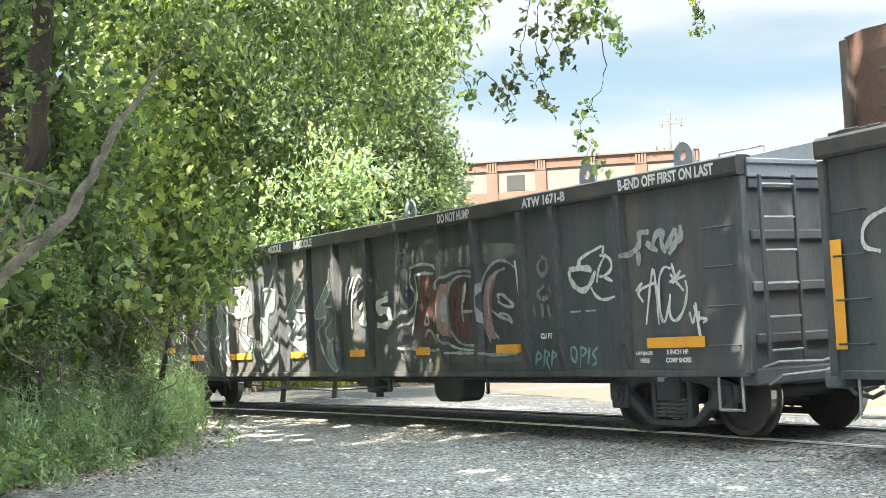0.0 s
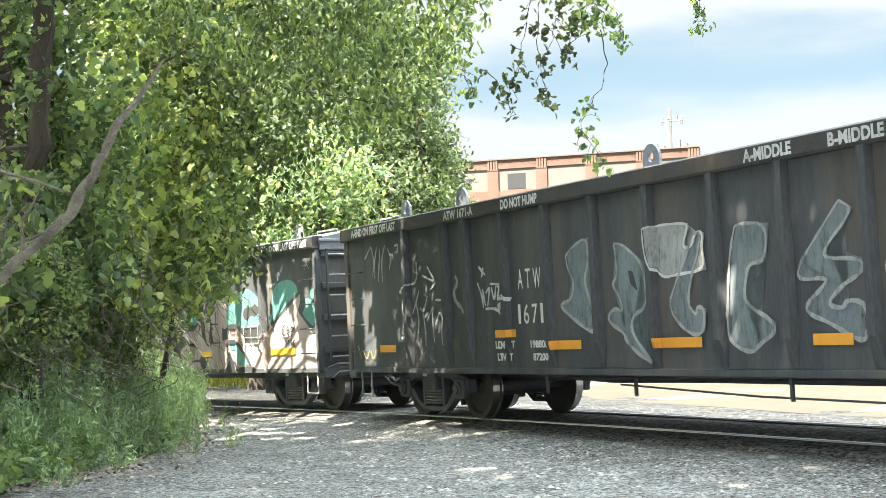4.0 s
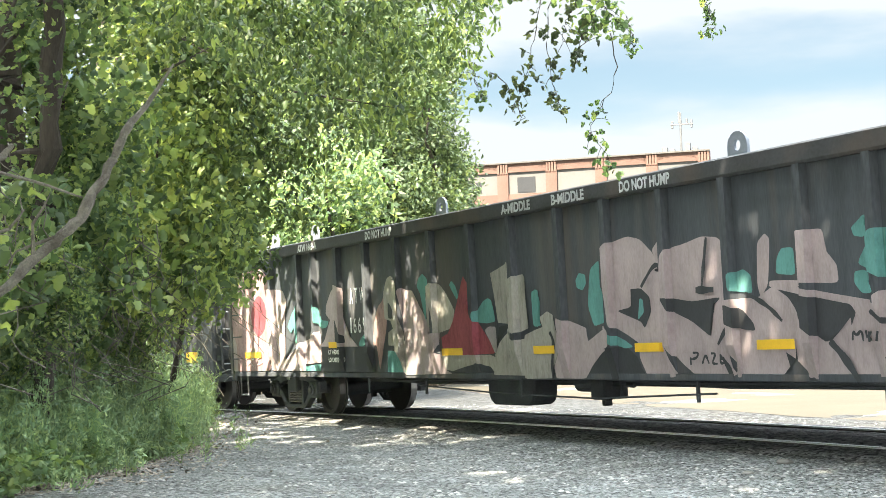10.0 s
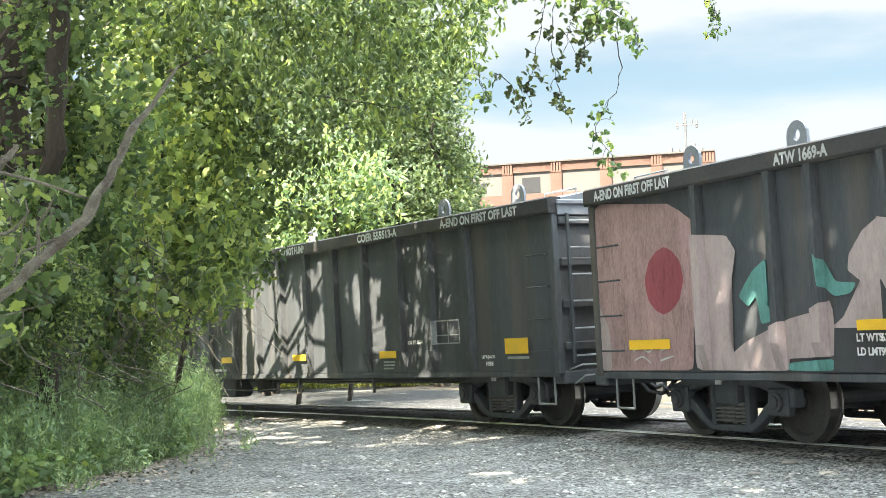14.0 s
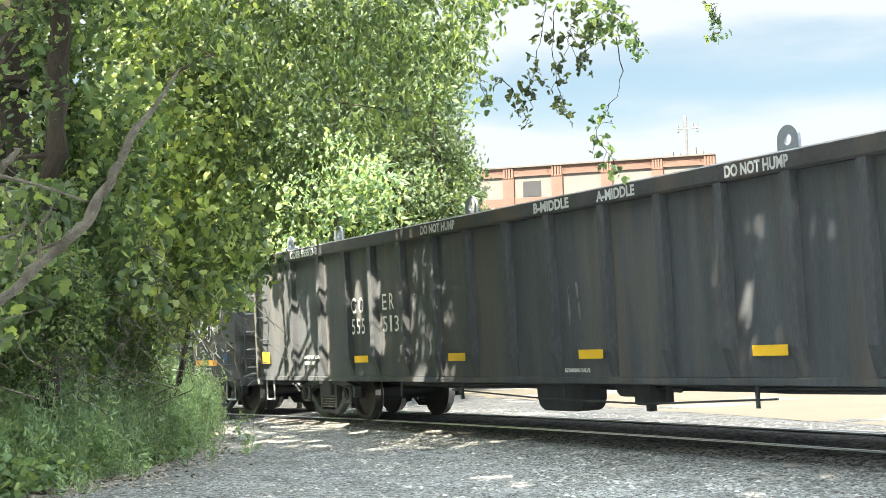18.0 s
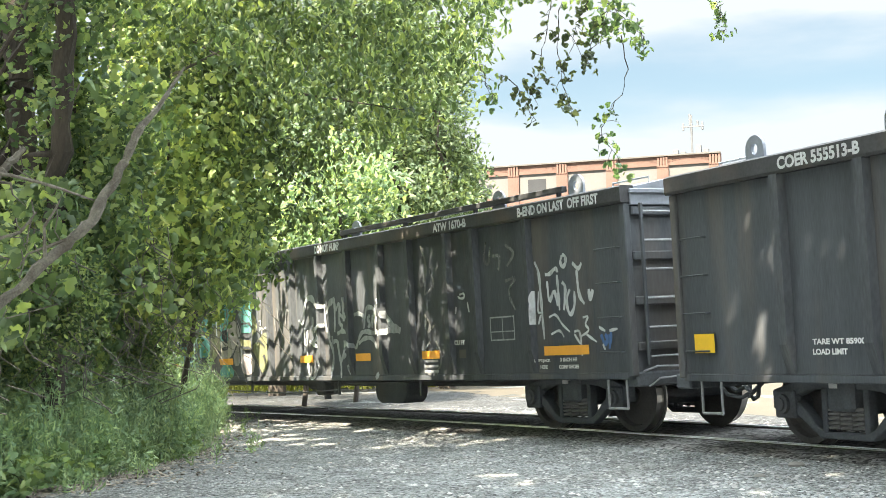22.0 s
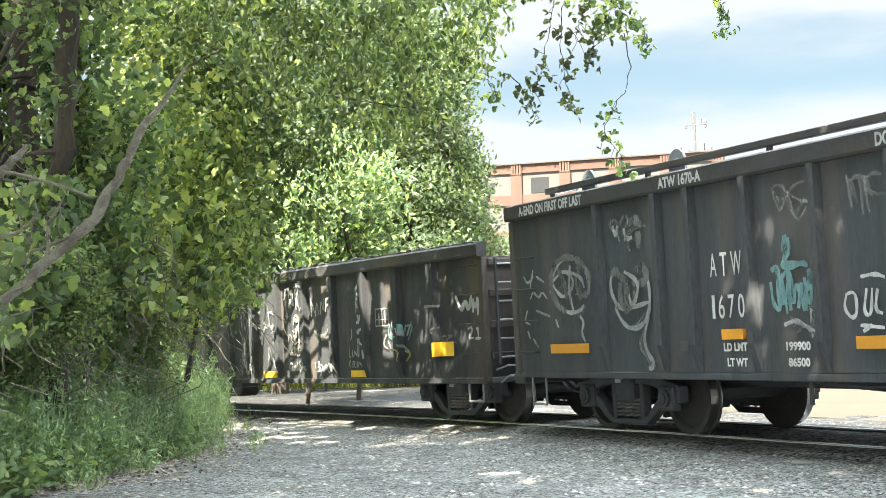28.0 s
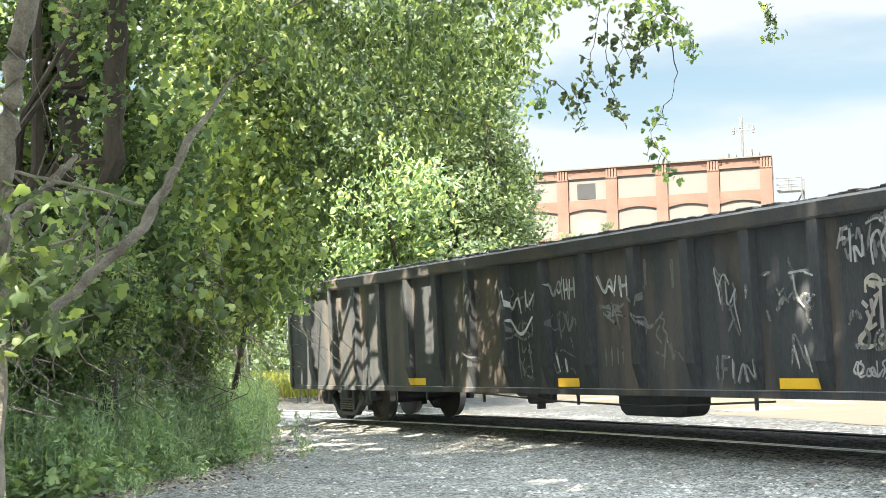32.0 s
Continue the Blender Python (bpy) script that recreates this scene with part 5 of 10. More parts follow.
stroke(CAR_B, SPRAY_GREY, 0.04, ((-9.29, 2.63), (-9.16, 2.46), (-9.25, 2.3)))
stroke(CAR_B, SPRAY_GREY, 0.04, ((-9.03, 2.64), (-8.91, 2.66), (-8.96, 2.51)))
stroke(CAR_B, SPRAY_GREY, 0.04, ((-8.35, 2.36), (-8.32, 2.17), (-8.4, 2.04), (-8.57, 2.03)))
stroke(CAR_B, SPRAY_GREY, 0.04, ((-8.57, 2.03), (-8.82, 1.89), (-8.85, 1.63), (-8.79, 1.5), (-8.85, 1.39)))
stroke(CAR_B, SPRAY_GREY, 0.04, ((-8.29, 1.92), (-8.41, 1.74), (-8.53, 1.59)))
stroke(CAR_B, SPRAY_GREY, 0.04, ((-8.41, 1.77), (-8.33, 1.49), (-8.39, 1.31)))
stroke(CAR_B, SPRAY_GREY, 0.04, ((-8.29, 1.67), (-8.17, 1.6), (-8.04, 1.84)))
stroke(CAR_B, SPRAY_GREY, 0.04, ((-8.2, 1.6), (-8.14, 1.36), (-8.15, 1.11)))
stroke(CAR_B, SPRAY_GREY, 0.04, ((-8.02, 1.6), (-8.18, 1.51)))
stroke(CAR_B, SPRAY_GREY, 0.04, ((-8.08, 1.48), (-7.83, 1.71), (-7.92, 1.59), (-7.88, 1.17)))
stroke(CAR_B, SPRAY_GREY, 0.04, ((-7.82, 1.41), (-7.68, 1.61), (-7.57, 1.46)))
stroke(CAR_B, SPRAY_GREY, 0.04, ((-7.59, 1.52), (-7.66, 1.28), (-7.63, 1.12)))
stroke(CAR_B, SPRAY_WHITE, 0.035, ((-8, 2.26), (-7.87, 2.13), (-7.76, 2.03), (-7.97, 2.08), (-8.17, 2.14)))
stroke(CAR_B, SPRAY_WHITE, 0.035, ((-7.76, 2.02), (-7.94, 1.92)))
stroke(CAR_B, SPRAY_WHITE, 0.035, ((-7.79, 1.77), (-7.61, 1.76)))
stroke(CAR_B, SPRAY_WHITE, 0.035, ((-8.86, 1.3), (-8.69, 1.23)))
stroke(CAR_B, SPRAY_GREY, 0.07, ((-7.17, 2.08), (-7.09, 1.99), (-7.25, 1.85), (-7.16, 1.7), (-7.03, 1.64), (-6.98, 1.55)))
stroke(CAR_B, SPRAY_WHITE, 0.04, ((-6.55, 1.95), (-6.43, 1.75), (-6.42, 1.61)))
stroke(CAR_B, SPRAY_WHITE, 0.04, ((-6.42, 1.86), (-6.36, 1.63)))
stroke(CAR_B, SPRAY_WHITE, 0.04, ((-6.34, 1.8), (-6.21, 1.9), (-6.3, 1.63)))
stroke(CAR_B, SPRAY_WHITE, 0.04, ((-6.18, 1.87), (-6.12, 1.67), (-6.06, 1.89)))
stroke(CAR_B, SPRAY_WHITE, 0.04, ((-6.21, 1.92), (-5.9, 1.9), (-5.8, 1.84), (-5.93, 1.66), (-6.05, 1.62)))
stroke(CAR_B, SPRAY_WHITE, 0.04, ((-6.36, 1.59), (-6.09, 1.59), (-5.98, 1.51)))
stroke(CAR_B, SPRAY_WHITE, 0.04, ((-5.93, 1.66), (-5.83, 1.53)))
stroke(CAR_B, SPRAY_WHITE, 0.04, ((-6.5, 2.17), (-6.32, 2.04)))
stroke(CAR_B, SPRAY_WHITE, 0.04, ((-6.37, 2.15), (-6.43, 2.02)))
stroke(CAR_B, SPRAY_WHITE, 0.04, ((-5.92, 1.71), (-5.66, 1.71)))
stroke(CAR_B, SPRAY_WHITE, 0.04, ((-5.78, 1.76), (-5.7, 1.68)))
stroke(CAR_B, SPRAY_FADED, 0.08, ((-8.47, 1.18), (-8.27, 1.08), (-8.19, 0.87)))
stroke(CAR_B, SPRAY_FADED, 0.08, ((-8.03, 0.99), (-7.89, 0.87)))
stroke(CAR_B, SPRAY_YELLOW, 0.03, ((-10.52, 1.15), (-10.41, 0.94)))
stroke(CAR_B, SPRAY_YELLOW, 0.03, ((-10.33, 1.07), (-10.22, 0.9), (-10.1, 1.06)))
stroke(CAR_B, SPRAY_YELLOW, 0.03, ((-10.05, 1.06), (-9.97, 0.9), (-9.85, 1.07)))
fill(CAR_C, MURAL_PINK, ((1.57, 2.27), (1.67, 2.32), (1.99, 2.37), (2.22, 2.32), (2.43, 2.16), (2.59, 1.97), (2.59, 1.64), (2.53, 1.39), (2.65, 1.2), (2.68, 0.97), (2.81, 0.72), (2.26, 0.72), (2.1, 0.98), (2.12, 1.13), (1.92, 1.23), (1.64, 1.34), (1.61, 1.59), (1.56, 1.94)))
fill(CAR_C, MURAL_PINK, ((2.43, 2.18), (2.61, 2.32), (2.64, 2.13), (2.61, 1.95), (2.51, 2.04)))
fill(CAR_C, MURAL_PINK, ((2.67, 2.09), (2.78, 2.18), (2.99, 2.2), (3.29, 2.26), (3.55, 2.23), (3.68, 2.11), (3.66, 1.6), (3.64, 1.28), (3.56, 1.08), (3.65, 0.92), (3.81, 0.72), (3.17, 0.72), (2.87, 0.9), (2.68, 1.05), (2.61, 1.3), (2.63, 1.64)))
fill(CAR_C, MURAL_PINK, ((4.16, 1.56), (4.32, 1.67), (4.74, 1.64), (5.08, 1.57), (5.72, 1.46), (5.72, 1.38), (5.76, 1.23), (5.72, 0.87), (5.77, 0.72), (3.63, 0.72), (3.83, 0.88), (3.62, 1.06), (3.69, 1.28), (3.67, 1.56), (3.9, 1.57)))
fill(CAR_C, MURAL_PINK, ((4.15, 2.12), (4.27, 2.21), (4.34, 2.15), (4.28, 1.69), (4.16, 1.56), (4.12, 1.7)))
fill(CAR_C, MURAL_PINK, ((4.75, 2.19), (5.07, 2.19), (5.08, 1.99), (5.23, 1.83), (5.24, 1.65), (4.69, 1.69), (4.71, 1.75)))
fill(CAR_C, MURAL_PINK, ((4.3, 1.73), (4.72, 1.71), (4.71, 1.64), (4.29, 1.66)))
fill(CAR_C, MURAL_PINK, ((6.14, 2), (6.28, 2.24), (6.35, 2.32), (6.46, 2.26), (6.6, 2.17), (6.71, 2.12), (6.74, 2.21), (6.93, 2.25), (7.15, 2.24), (7.46, 2.15), (7.49, 1.98), (7.48, 1.65), (7.51, 1.55), (7.62, 1.57), (7.79, 1.52), (8.01, 1.42), (8.02, 1.31), (8.26, 0.92), (8.4, 0.79), (8.39, 0.73), (5.71, 0.73), (5.76, 1.23), (5.72, 1.34), (5.72, 1.52), (5.92, 1.6), (6.16, 1.79)), 0.08)
fill(CAR_C, MURAL_PINK, ((8, 1.29), (8.63, 1.26), (8.8, 1.17), (8.89, 1.1), (8.85, 0.74), (8.39, 0.74), (8.26, 0.92), (8.04, 1.15)), 0.08)
fill(CAR_C, MURAL_PINK, ((9.03, 1.42), (9.19, 1.51), (9.42, 1.65), (9.77, 1.84), (9.99, 1.97), (10.15, 2.04), (10.22, 2.08), (10.23, 1.98), (10.18, 1.87), (10.13, 1.81), (10.18, 1.74), (10.28, 1.66), (10.45, 1.51), (10.63, 1.39), (10.73, 1.36), (10.78, 1.29), (10.79, 1.17), (10.78, 0.9), (10.75, 0.79), (8.81, 0.79), (8.88, 1.04), (8.8, 1.16), (8.79, 1.37), (8.92, 1.45)), 0.12)
fill(CAR_C, MURAL_TEAL, ((9.25, 1.63), (9.17, 1.78), (9.18, 2), (9.23, 2.17), (9.35, 2.28), (9.53, 2.34), (9.82, 2.36), (9.98, 2.32), (10.12, 2.23), (10.16, 2.12), (10.04, 2.07), (9.78, 1.95), (9.52, 1.79)))
fill(CAR_C, MURAL_TEAL, ((10.28, 1.75), (10.37, 1.82), (10.41, 1.91), (10.4, 2), (10.53, 1.99), (10.64, 1.95), (10.72, 1.83), (10.75, 1.69), (10.72, 1.58), (10.64, 1.51), (10.53, 1.56), (10.35, 1.68)))
fill(CAR_C, MURAL_TEAL, ((10.58, 2.12), (10.64, 2.15), (10.75, 2.15), (10.76, 2.05), (10.7, 1.97), (10.61, 2)))
fill(CAR_C, MURAL_TEAL, ((9.06, 1.78), (9.13, 1.79), (9.18, 1.72), (9.16, 1.65), (9.09, 1.63), (9.04, 1.67)))
fill(CAR_C, MURAL_TEAL, ((8.78, 1.64), (8.83, 1.66), (8.87, 1.62), (8.82, 1.58)))
fill(CAR_C, MURAL_TEAL, ((7.5, 1.88), (7.59, 2.01), (7.72, 2.11), (7.89, 2.22), (8.1, 2.28), (8.29, 2.27), (8.52, 2.17), (8.68, 2.06), (8.76, 1.96), (8.74, 1.75), (8.76, 1.65), (8.75, 1.25), (8.58, 1.25), (8.63, 1.57), (8.08, 1.59), (7.93, 1.54), (7.72, 1.58), (7.62, 1.61), (7.49, 1.59)), 0.12)
fill(CAR_C, MURAL_TEAL, ((8.65, 2.23), (8.72, 2.26), (8.76, 2.22), (8.75, 2.12), (8.66, 2.16)))
fill(CAR_C, MURAL_LINE, ((8.02, 1.85), (8.06, 1.9), (8.16, 1.93), (8.23, 1.98), (8.31, 1.93), (8.41, 1.94), (8.51, 1.99), (8.6, 1.94), (8.69, 1.91), (8.7, 1.81), (8.58, 1.79), (8.48, 1.73), (8.39, 1.78), (8.29, 1.75), (8.19, 1.68), (8.06, 1.72), (8.01, 1.8)))
fill(CAR_C, MURAL_LINE, ((8.05, 1.59), (8.64, 1.58), (8.62, 1.28), (8.04, 1.27)), 0)
fill(CAR_C, MURAL_TEAL, ((1.23, 2.04), (1.43, 2.14), (1.4, 1.86), (1.49, 1.68), (1.55, 1.5), (1.5, 1.4), (1.26, 1.35), (1.15, 1.6)))
fill(CAR_C, MURAL_TEAL, ((3.76, 1.83), (3.93, 1.87), (4.04, 1.8), (4.05, 1.61), (3.77, 1.65)))
fill(CAR_C, MURAL_TEAL, ((4.43, 1.95), (4.5, 2.04), (4.67, 2.04), (4.68, 1.76), (4.4, 1.79)))
fill(CAR_C, MURAL_TEAL, ((5.53, 2.22), (5.6, 2.27), (5.7, 2.23), (5.68, 2.12), (5.58, 2.06), (5.47, 2.08), (5.44, 2.16)))
fill(CAR_C, MURAL_TEAL, ((5.49, 1.82), (5.64, 2.03), (5.74, 2.13), (6.09, 2.12), (6.05, 1.97), (6.07, 1.86), (5.99, 1.69), (5.86, 1.66), (5.68, 1.74)))
fill(CAR_C, MURAL_TEAL, ((5.45, 1.75), (5.58, 1.76), (5.71, 1.63), (5.74, 1.54), (5.53, 1.54), (5.44, 1.64)))
fill(CAR_C, MURAL_LINE, ((2.63, 1.64), (3.09, 1.57), (3.57, 1.6), (3.4, 1.49), (3.35, 1.29), (3.37, 1.18), (3.07, 1.36), (2.76, 1.47)))
fill(CAR_C, MURAL_LINE, ((1.99, 1.76), (2.21, 1.76), (2.36, 1.65), (2.37, 1.48), (2.24, 1.3), (2.18, 1.38), (1.95, 1.45), (1.73, 1.52), (1.98, 1.55), (2.1, 1.66)))
fill(CAR_C, MURAL_TEAL, ((2.17, 1.65), (2.23, 1.63), (2.24, 1.48), (2.12, 1.4)))
fill(CAR_C, MURAL_LINE, ((1, 0.72), (1.15, 0.9), (1.51, 1.09), (1.87, 1.11), (2.08, 0.98), (2.12, 0.88), (2.28, 0.72)))
fill(CAR_C, MURAL_TEAL, ((1.56, 1.28), (1.87, 1.17), (2.01, 1.1), (1.86, 1.08), (1.62, 1.14)))
fill(CAR_C, MURAL_LINE, ((3.48, 1.02), (3.65, 0.88), (3.72, 0.72), (3.66, 0.72), (3.57, 0.87)))
fill(CAR_C, MURAL_LINE, ((3.68, 1.52), (3.89, 1.45), (4.04, 1.31), (4.06, 1.23), (3.87, 1.25), (3.66, 1.32)))
fill(CAR_C, MURAL_LINE, ((4.4, 1.64), (4.62, 1.59), (5, 1.52), (5.2, 1.48), (5.37, 1.45), (5.44, 1.37), (5.37, 1.24), (5.37, 1.33), (5.27, 1.24), (5.12, 1.12), (5.03, 1.1), (4.84, 1.21), (4.68, 1.32), (4.66, 1.42), (4.56, 1.55)))
fill(CAR_C, MURAL_LINE, ((4.48, 1.01), (4.62, 0.94), (4.63, 1.07), (4.64, 0.92), (4.77, 0.82), (4.9, 0.73), (4.37, 0.73), (4.55, 0.84)), 0.05)
fill(CAR_C, MURAL_LINE, ((6.1, 1.93), (6.25, 1.84), (6.34, 1.78), (6.29, 1.64), (6.29, 1.43), (6.4, 1.32), (6.54, 1.23), (6.43, 1.25), (6.21, 1.42), (6.21, 1.61), (6.2, 1.79)))
fill(CAR_C, MURAL_LINE, ((6.64, 1.66), (6.74, 1.74), (6.85, 1.7), (6.96, 1.66), (6.82, 1.63), (6.8, 1.48), (6.79, 1.34), (6.9, 1.32), (7, 1.29), (6.83, 1.29), (6.74, 1.17), (6.7, 1.11), (6.69, 1.19), (6.58, 1.21), (6.52, 1.39), (6.56, 1.56)), 0.1)
fill(CAR_C, MURAL_LINE, ((7.12, 1.59), (7.25, 1.55), (7.49, 1.55), (7.48, 1.43), (7.34, 1.37), (7.11, 1.33)))
fill(CAR_C, MURAL_LINE, ((6.17, 1.1), (6.53, 1.07), (6.69, 0.99), (6.49, 1.04), (6.34, 0.94), (6.25, 0.87), (6.33, 0.83), (6.14, 0.73), (6.21, 0.83), (6.1, 0.93), (5.79, 0.94), (5.86, 0.99), (6.04, 0.98)), 0.08)
fill(CAR_C, MURAL_LINE, ((7.06, 0.73), (7.29, 0.86), (7.44, 1.03), (7.6, 1.15), (7.64, 0.92), (7.75, 0.73)))
fill(CAR_C, MURAL_TEAL, ((7.57, 1.25), (7.65, 1.26), (7.79, 1.2), (8.03, 1.04), (8.26, 0.86), (8.06, 0.86), (7.86, 0.87), (7.76, 0.86), (7.73, 1.05)))
fill(CAR_C, MURAL_LINE, ((7.76, 0.82), (8.06, 0.84), (8.4, 0.84), (8.39, 0.74), (7.75, 0.74)), 0.05)
stroke(CAR_C, MURAL_LINE, 0.05, ((3.4, 2.24), (3.28, 1.71)))
stroke(CAR_C, MURAL_LINE, 0.05, ((3.95, 1.62), (4.16, 1.54), (4.33, 1.44), (4.47, 1.32)))
stroke(CAR_C, MURAL_LINE, 0.05, ((3.64, 1.28), (3.49, 1.1)))
stroke(CAR_C, MURAL_LINE, 0.05, ((2.23, 1.77), (2.51, 2.04), (2.62, 1.93)))
stroke(CAR_C, MURAL_LINE, 0.05, ((5.71, 1.38), (5.86, 1.26), (6.08, 1.2)))
stroke(CAR_C, MURAL_LINE, 0.05, ((6.46, 1.95), (6.74, 1.69)))
stroke(CAR_C, MURAL_LINE, 0.08, ((5.1, 1.11), (5.28, 0.95), (5.45, 0.72)))
stroke(CAR_C, MURAL_LINE, 0.08, ((6.57, 2.11), (6.41, 1.91), (6.37, 1.86)))
stroke(CAR_C, MURAL_LINE, 0.08, ((7.49, 1.53), (7.65, 1.61), (7.83, 1.57), (8.07, 1.43)))
stroke(CAR_C, MURAL_LINE, 0.08, ((7.44, 1.22), (7.6, 1.32), (7.75, 1.28), (8.08, 1.05), (8.35, 0.79)))
stroke(CAR_C, MURAL_LINE, 0.08, ((8.44, 1.27), (8.62, 1.23), (8.89, 1.11)))
stroke(CAR_C, MURAL_LINE, 0.08, ((3.18, 1.69), (3.47, 1.68)))
stroke(CAR_C, MURAL_LINE, 0.035, ((9.67, 1.56), (9.59, 1.53), (9.56, 1.42), (9.61, 1.36), (9.68, 1.4)))
stroke(CAR_C, MURAL_LINE, 0.035, ((9.79, 1.53), (9.74, 1.52), (9.73, 1.39), (9.83, 1.39)))
stroke(CAR_C, MURAL_LINE, 0.035, ((9.74, 1.46), (9.82, 1.47)))
stroke(CAR_C, MURAL_LINE, 0.035, ((9.89, 1.35), (9.88, 1.52), (9.97, 1.51), (9.97, 1.45), (9.9, 1.43)))
stroke(CAR_C, MURAL_LINE, 0.035, ((9.59, 1.33), (9.81, 1.33)))
stroke(CAR_C, MURAL_LINE, 0.035, ((9.69, 1.33), (9.68, 1.2)))
stroke(CAR_C, MURAL_LINE, 0.035, ((9.76, 1.18), (9.79, 1.31), (9.83, 1.22), (9.9, 1.32), (9.9, 1.18)))
stroke(CAR_C, MURAL_LINE, 0.035, ((10.03, 1.29), (9.97, 1.28), (9.95, 1.2), (10.02, 1.18)))
stroke(CAR_C, MURAL_LINE, 0.03, ((3.03, 0.97), (3.03, 0.89)))
stroke(CAR_C, MURAL_LINE, 0.03, ((3.07, 1.02), (3.17, 1.02), (3.13, 0.96), (3.03, 0.95)))
stroke(CAR_C, MURAL_LINE, 0.03, ((3.22, 0.9), (3.28, 1.01), (3.33, 0.9)))
stroke(CAR_C, MURAL_LINE, 0.03, ((3.37, 1.01), (3.45, 1.01), (3.37, 0.9), (3.47, 0.9)))
stroke(CAR_C, MURAL_LINE, 0.03, ((3.52, 1), (3.51, 0.9), (3.59, 0.91)))
stroke(CAR_C, MURAL_LINE, 0.03, ((3.52, 0.95), (3.58, 0.96)))
stroke(CAR_C, MURAL_LINE, 0.03, ((5.39, 1.11), (5.4, 1.2), (5.44, 1.15), (5.51, 1.21), (5.52, 1.1)))
stroke(CAR_C, MURAL_LINE, 0.03, ((5.56, 1.2), (5.57, 1.12), (5.63, 1.19)))
stroke(CAR_C, MURAL_LINE, 0.03, ((5.69, 1.19), (5.67, 1.1), (5.72, 1.12)))
stroke(CAR_C, MURAL_LINE, 0.03, ((5.79, 1.19), (5.77, 1.1)))
stroke(CAR_C, SPRAY_GREY, 0.02, ((9.1, 2.24), (9.15, 2.31), (9.2, 2.24), (9.27, 2.32), (9.31, 2.26), (9.38, 2.33)))
stroke(CAR_C, SPRAY_GREY, 0.02, ((9.09, 2.29), (9.4, 2.31)))
stroke(CAR_C, SPRAY_GREY, 0.02, ((10.39, 2.56), (10.51, 2.57)))
stroke(CAR_C, SPRAY_GREY, 0.02, ((10.47, 2.49), (10.55, 2.6), (10.62, 2.49)))
fill(CAR_C, MURAL_PINK, ((0.49, 1.53), (0.57, 1.58), (0.56, 1.48), (0.85, 1.41), (1.1, 1.34), (1.11, 1.17), (1.34, 1.27), (1.55, 1.36), (1.64, 1.29), (1.64, 1.11), (1.42, 1.05), (1.21, 0.9), (1.04, 0.73), (0.41, 0.73), (0.37, 0.87), (0.52, 1.13), (0.61, 1.32)), 0.1)
fill(CAR_C, MURAL_CREAM, ((0.09, 1.5), (0.27, 1.57), (0.4, 1.52), (0.4, 1.26), (0.52, 1.13), (0.34, 0.84), (0.32, 0.73), (-0.33, 0.72), (-0.28, 1.28), (-0.04, 1.34), (0.17, 1.38)), 0.1)
fill(CAR_C, MURAL_TEAL, ((0.93, 1.92), (1.01, 2.01), (1.14, 1.98), (1.15, 1.87), (1.07, 1.79), (0.95, 1.83)))
fill(CAR_C, MURAL_TEAL, ((-0.07, 1.84), (0.07, 1.85), (0.13, 1.66), (0.03, 1.47), (0.14, 1.4), (-0.06, 1.38)))
stroke(CAR_C, MURAL_LINE, 0.06, ((0.32, 1.31), (0.41, 1.19), (0.34, 0.93), (0.35, 0.73)))
fill(CAR_C, MURAL_RUST, ((-10.77, 2.78), (-10.63, 2.84), (-9.24, 2.7), (-9.02, 2.6), (-8.78, 2.46), (-8.76, 2.33), (-8.92, 0.82), (-10.81, 0.81)), 0.05)
fill(CAR_C, MURAL_PINK, ((-10.81, 1.7), (-10.74, 1.51), (-10.59, 1.33), (-10.56, 0.81), (-10.81, 0.81)))
fill(CAR_C, MURAL_RED, ((-9.78, 1.85), (-9.67, 2.07), (-9.51, 2.18), (-9.35, 2.22), (-9.2, 2.16), (-9.06, 2.04), (-9.01, 1.82), (-9.11, 1.6), (-9.27, 1.49), (-9.43, 1.45), (-9.58, 1.5), (-9.72, 1.62)))
fill(CAR_C, MURAL_PINK, ((-8.76, 2.31), (-8.2, 2.25), (-8.06, 2.08), (-8.14, 1.81), (-8.23, 1.49), (-8.25, 1.12), (-8.19, 1.01), (-7.98, 1.12), (-7.53, 1.26), (-7.27, 1.34), (-6.98, 1.38), (-6.67, 1.5), (-6.63, 1.41), (-6.62, 1.26), (-6.65, 0.96), (-7.31, 0.94), (-7.32, 0.82), (-8.88, 0.82)), 0.08)
fill(CAR_C, MURAL_TEAL, ((-8.06, 1.6), (-7.81, 1.85), (-7.59, 1.96), (-7.46, 1.94), (-7.47, 1.58), (-7.52, 1.33), (-7.71, 1.29), (-7.76, 1.59), (-7.9, 1.48)))
fill(CAR_C, MURAL_TEAL, ((-6.77, 1.98), (-6.66, 1.82), (-6.56, 1.67), (-6.28, 1.65), (-6.37, 1.55), (-6.59, 1.53), (-6.73, 1.63)))
fill(CAR_C, MURAL_TEAL, ((-7.32, 0.9), (-6.65, 0.94), (-6.66, 0.82), (-7.32, 0.82)))
fill(CAR_C, MURAL_PINK, ((-6.62, 1.26), (-6.49, 1.33), (-6.34, 1.51), (-6.21, 1.65), (-6.39, 1.77), (-6.36, 1.92), (-6.16, 2.13), (-5.94, 2.24), (-5.74, 2.21), (-5.68, 2.1), (-5.71, 1.63), (-5.61, 1.45), (-5.42, 1.34), (-5.24, 1.23), (-5.18, 1.2), (-6.62, 1.23)), 0.12)
fill(CAR_C, MURAL_LINE, ((-5.96, 1.64), (-5.86, 1.67), (-5.74, 1.45), (-5.67, 1.27), (-5.97, 1.3)))
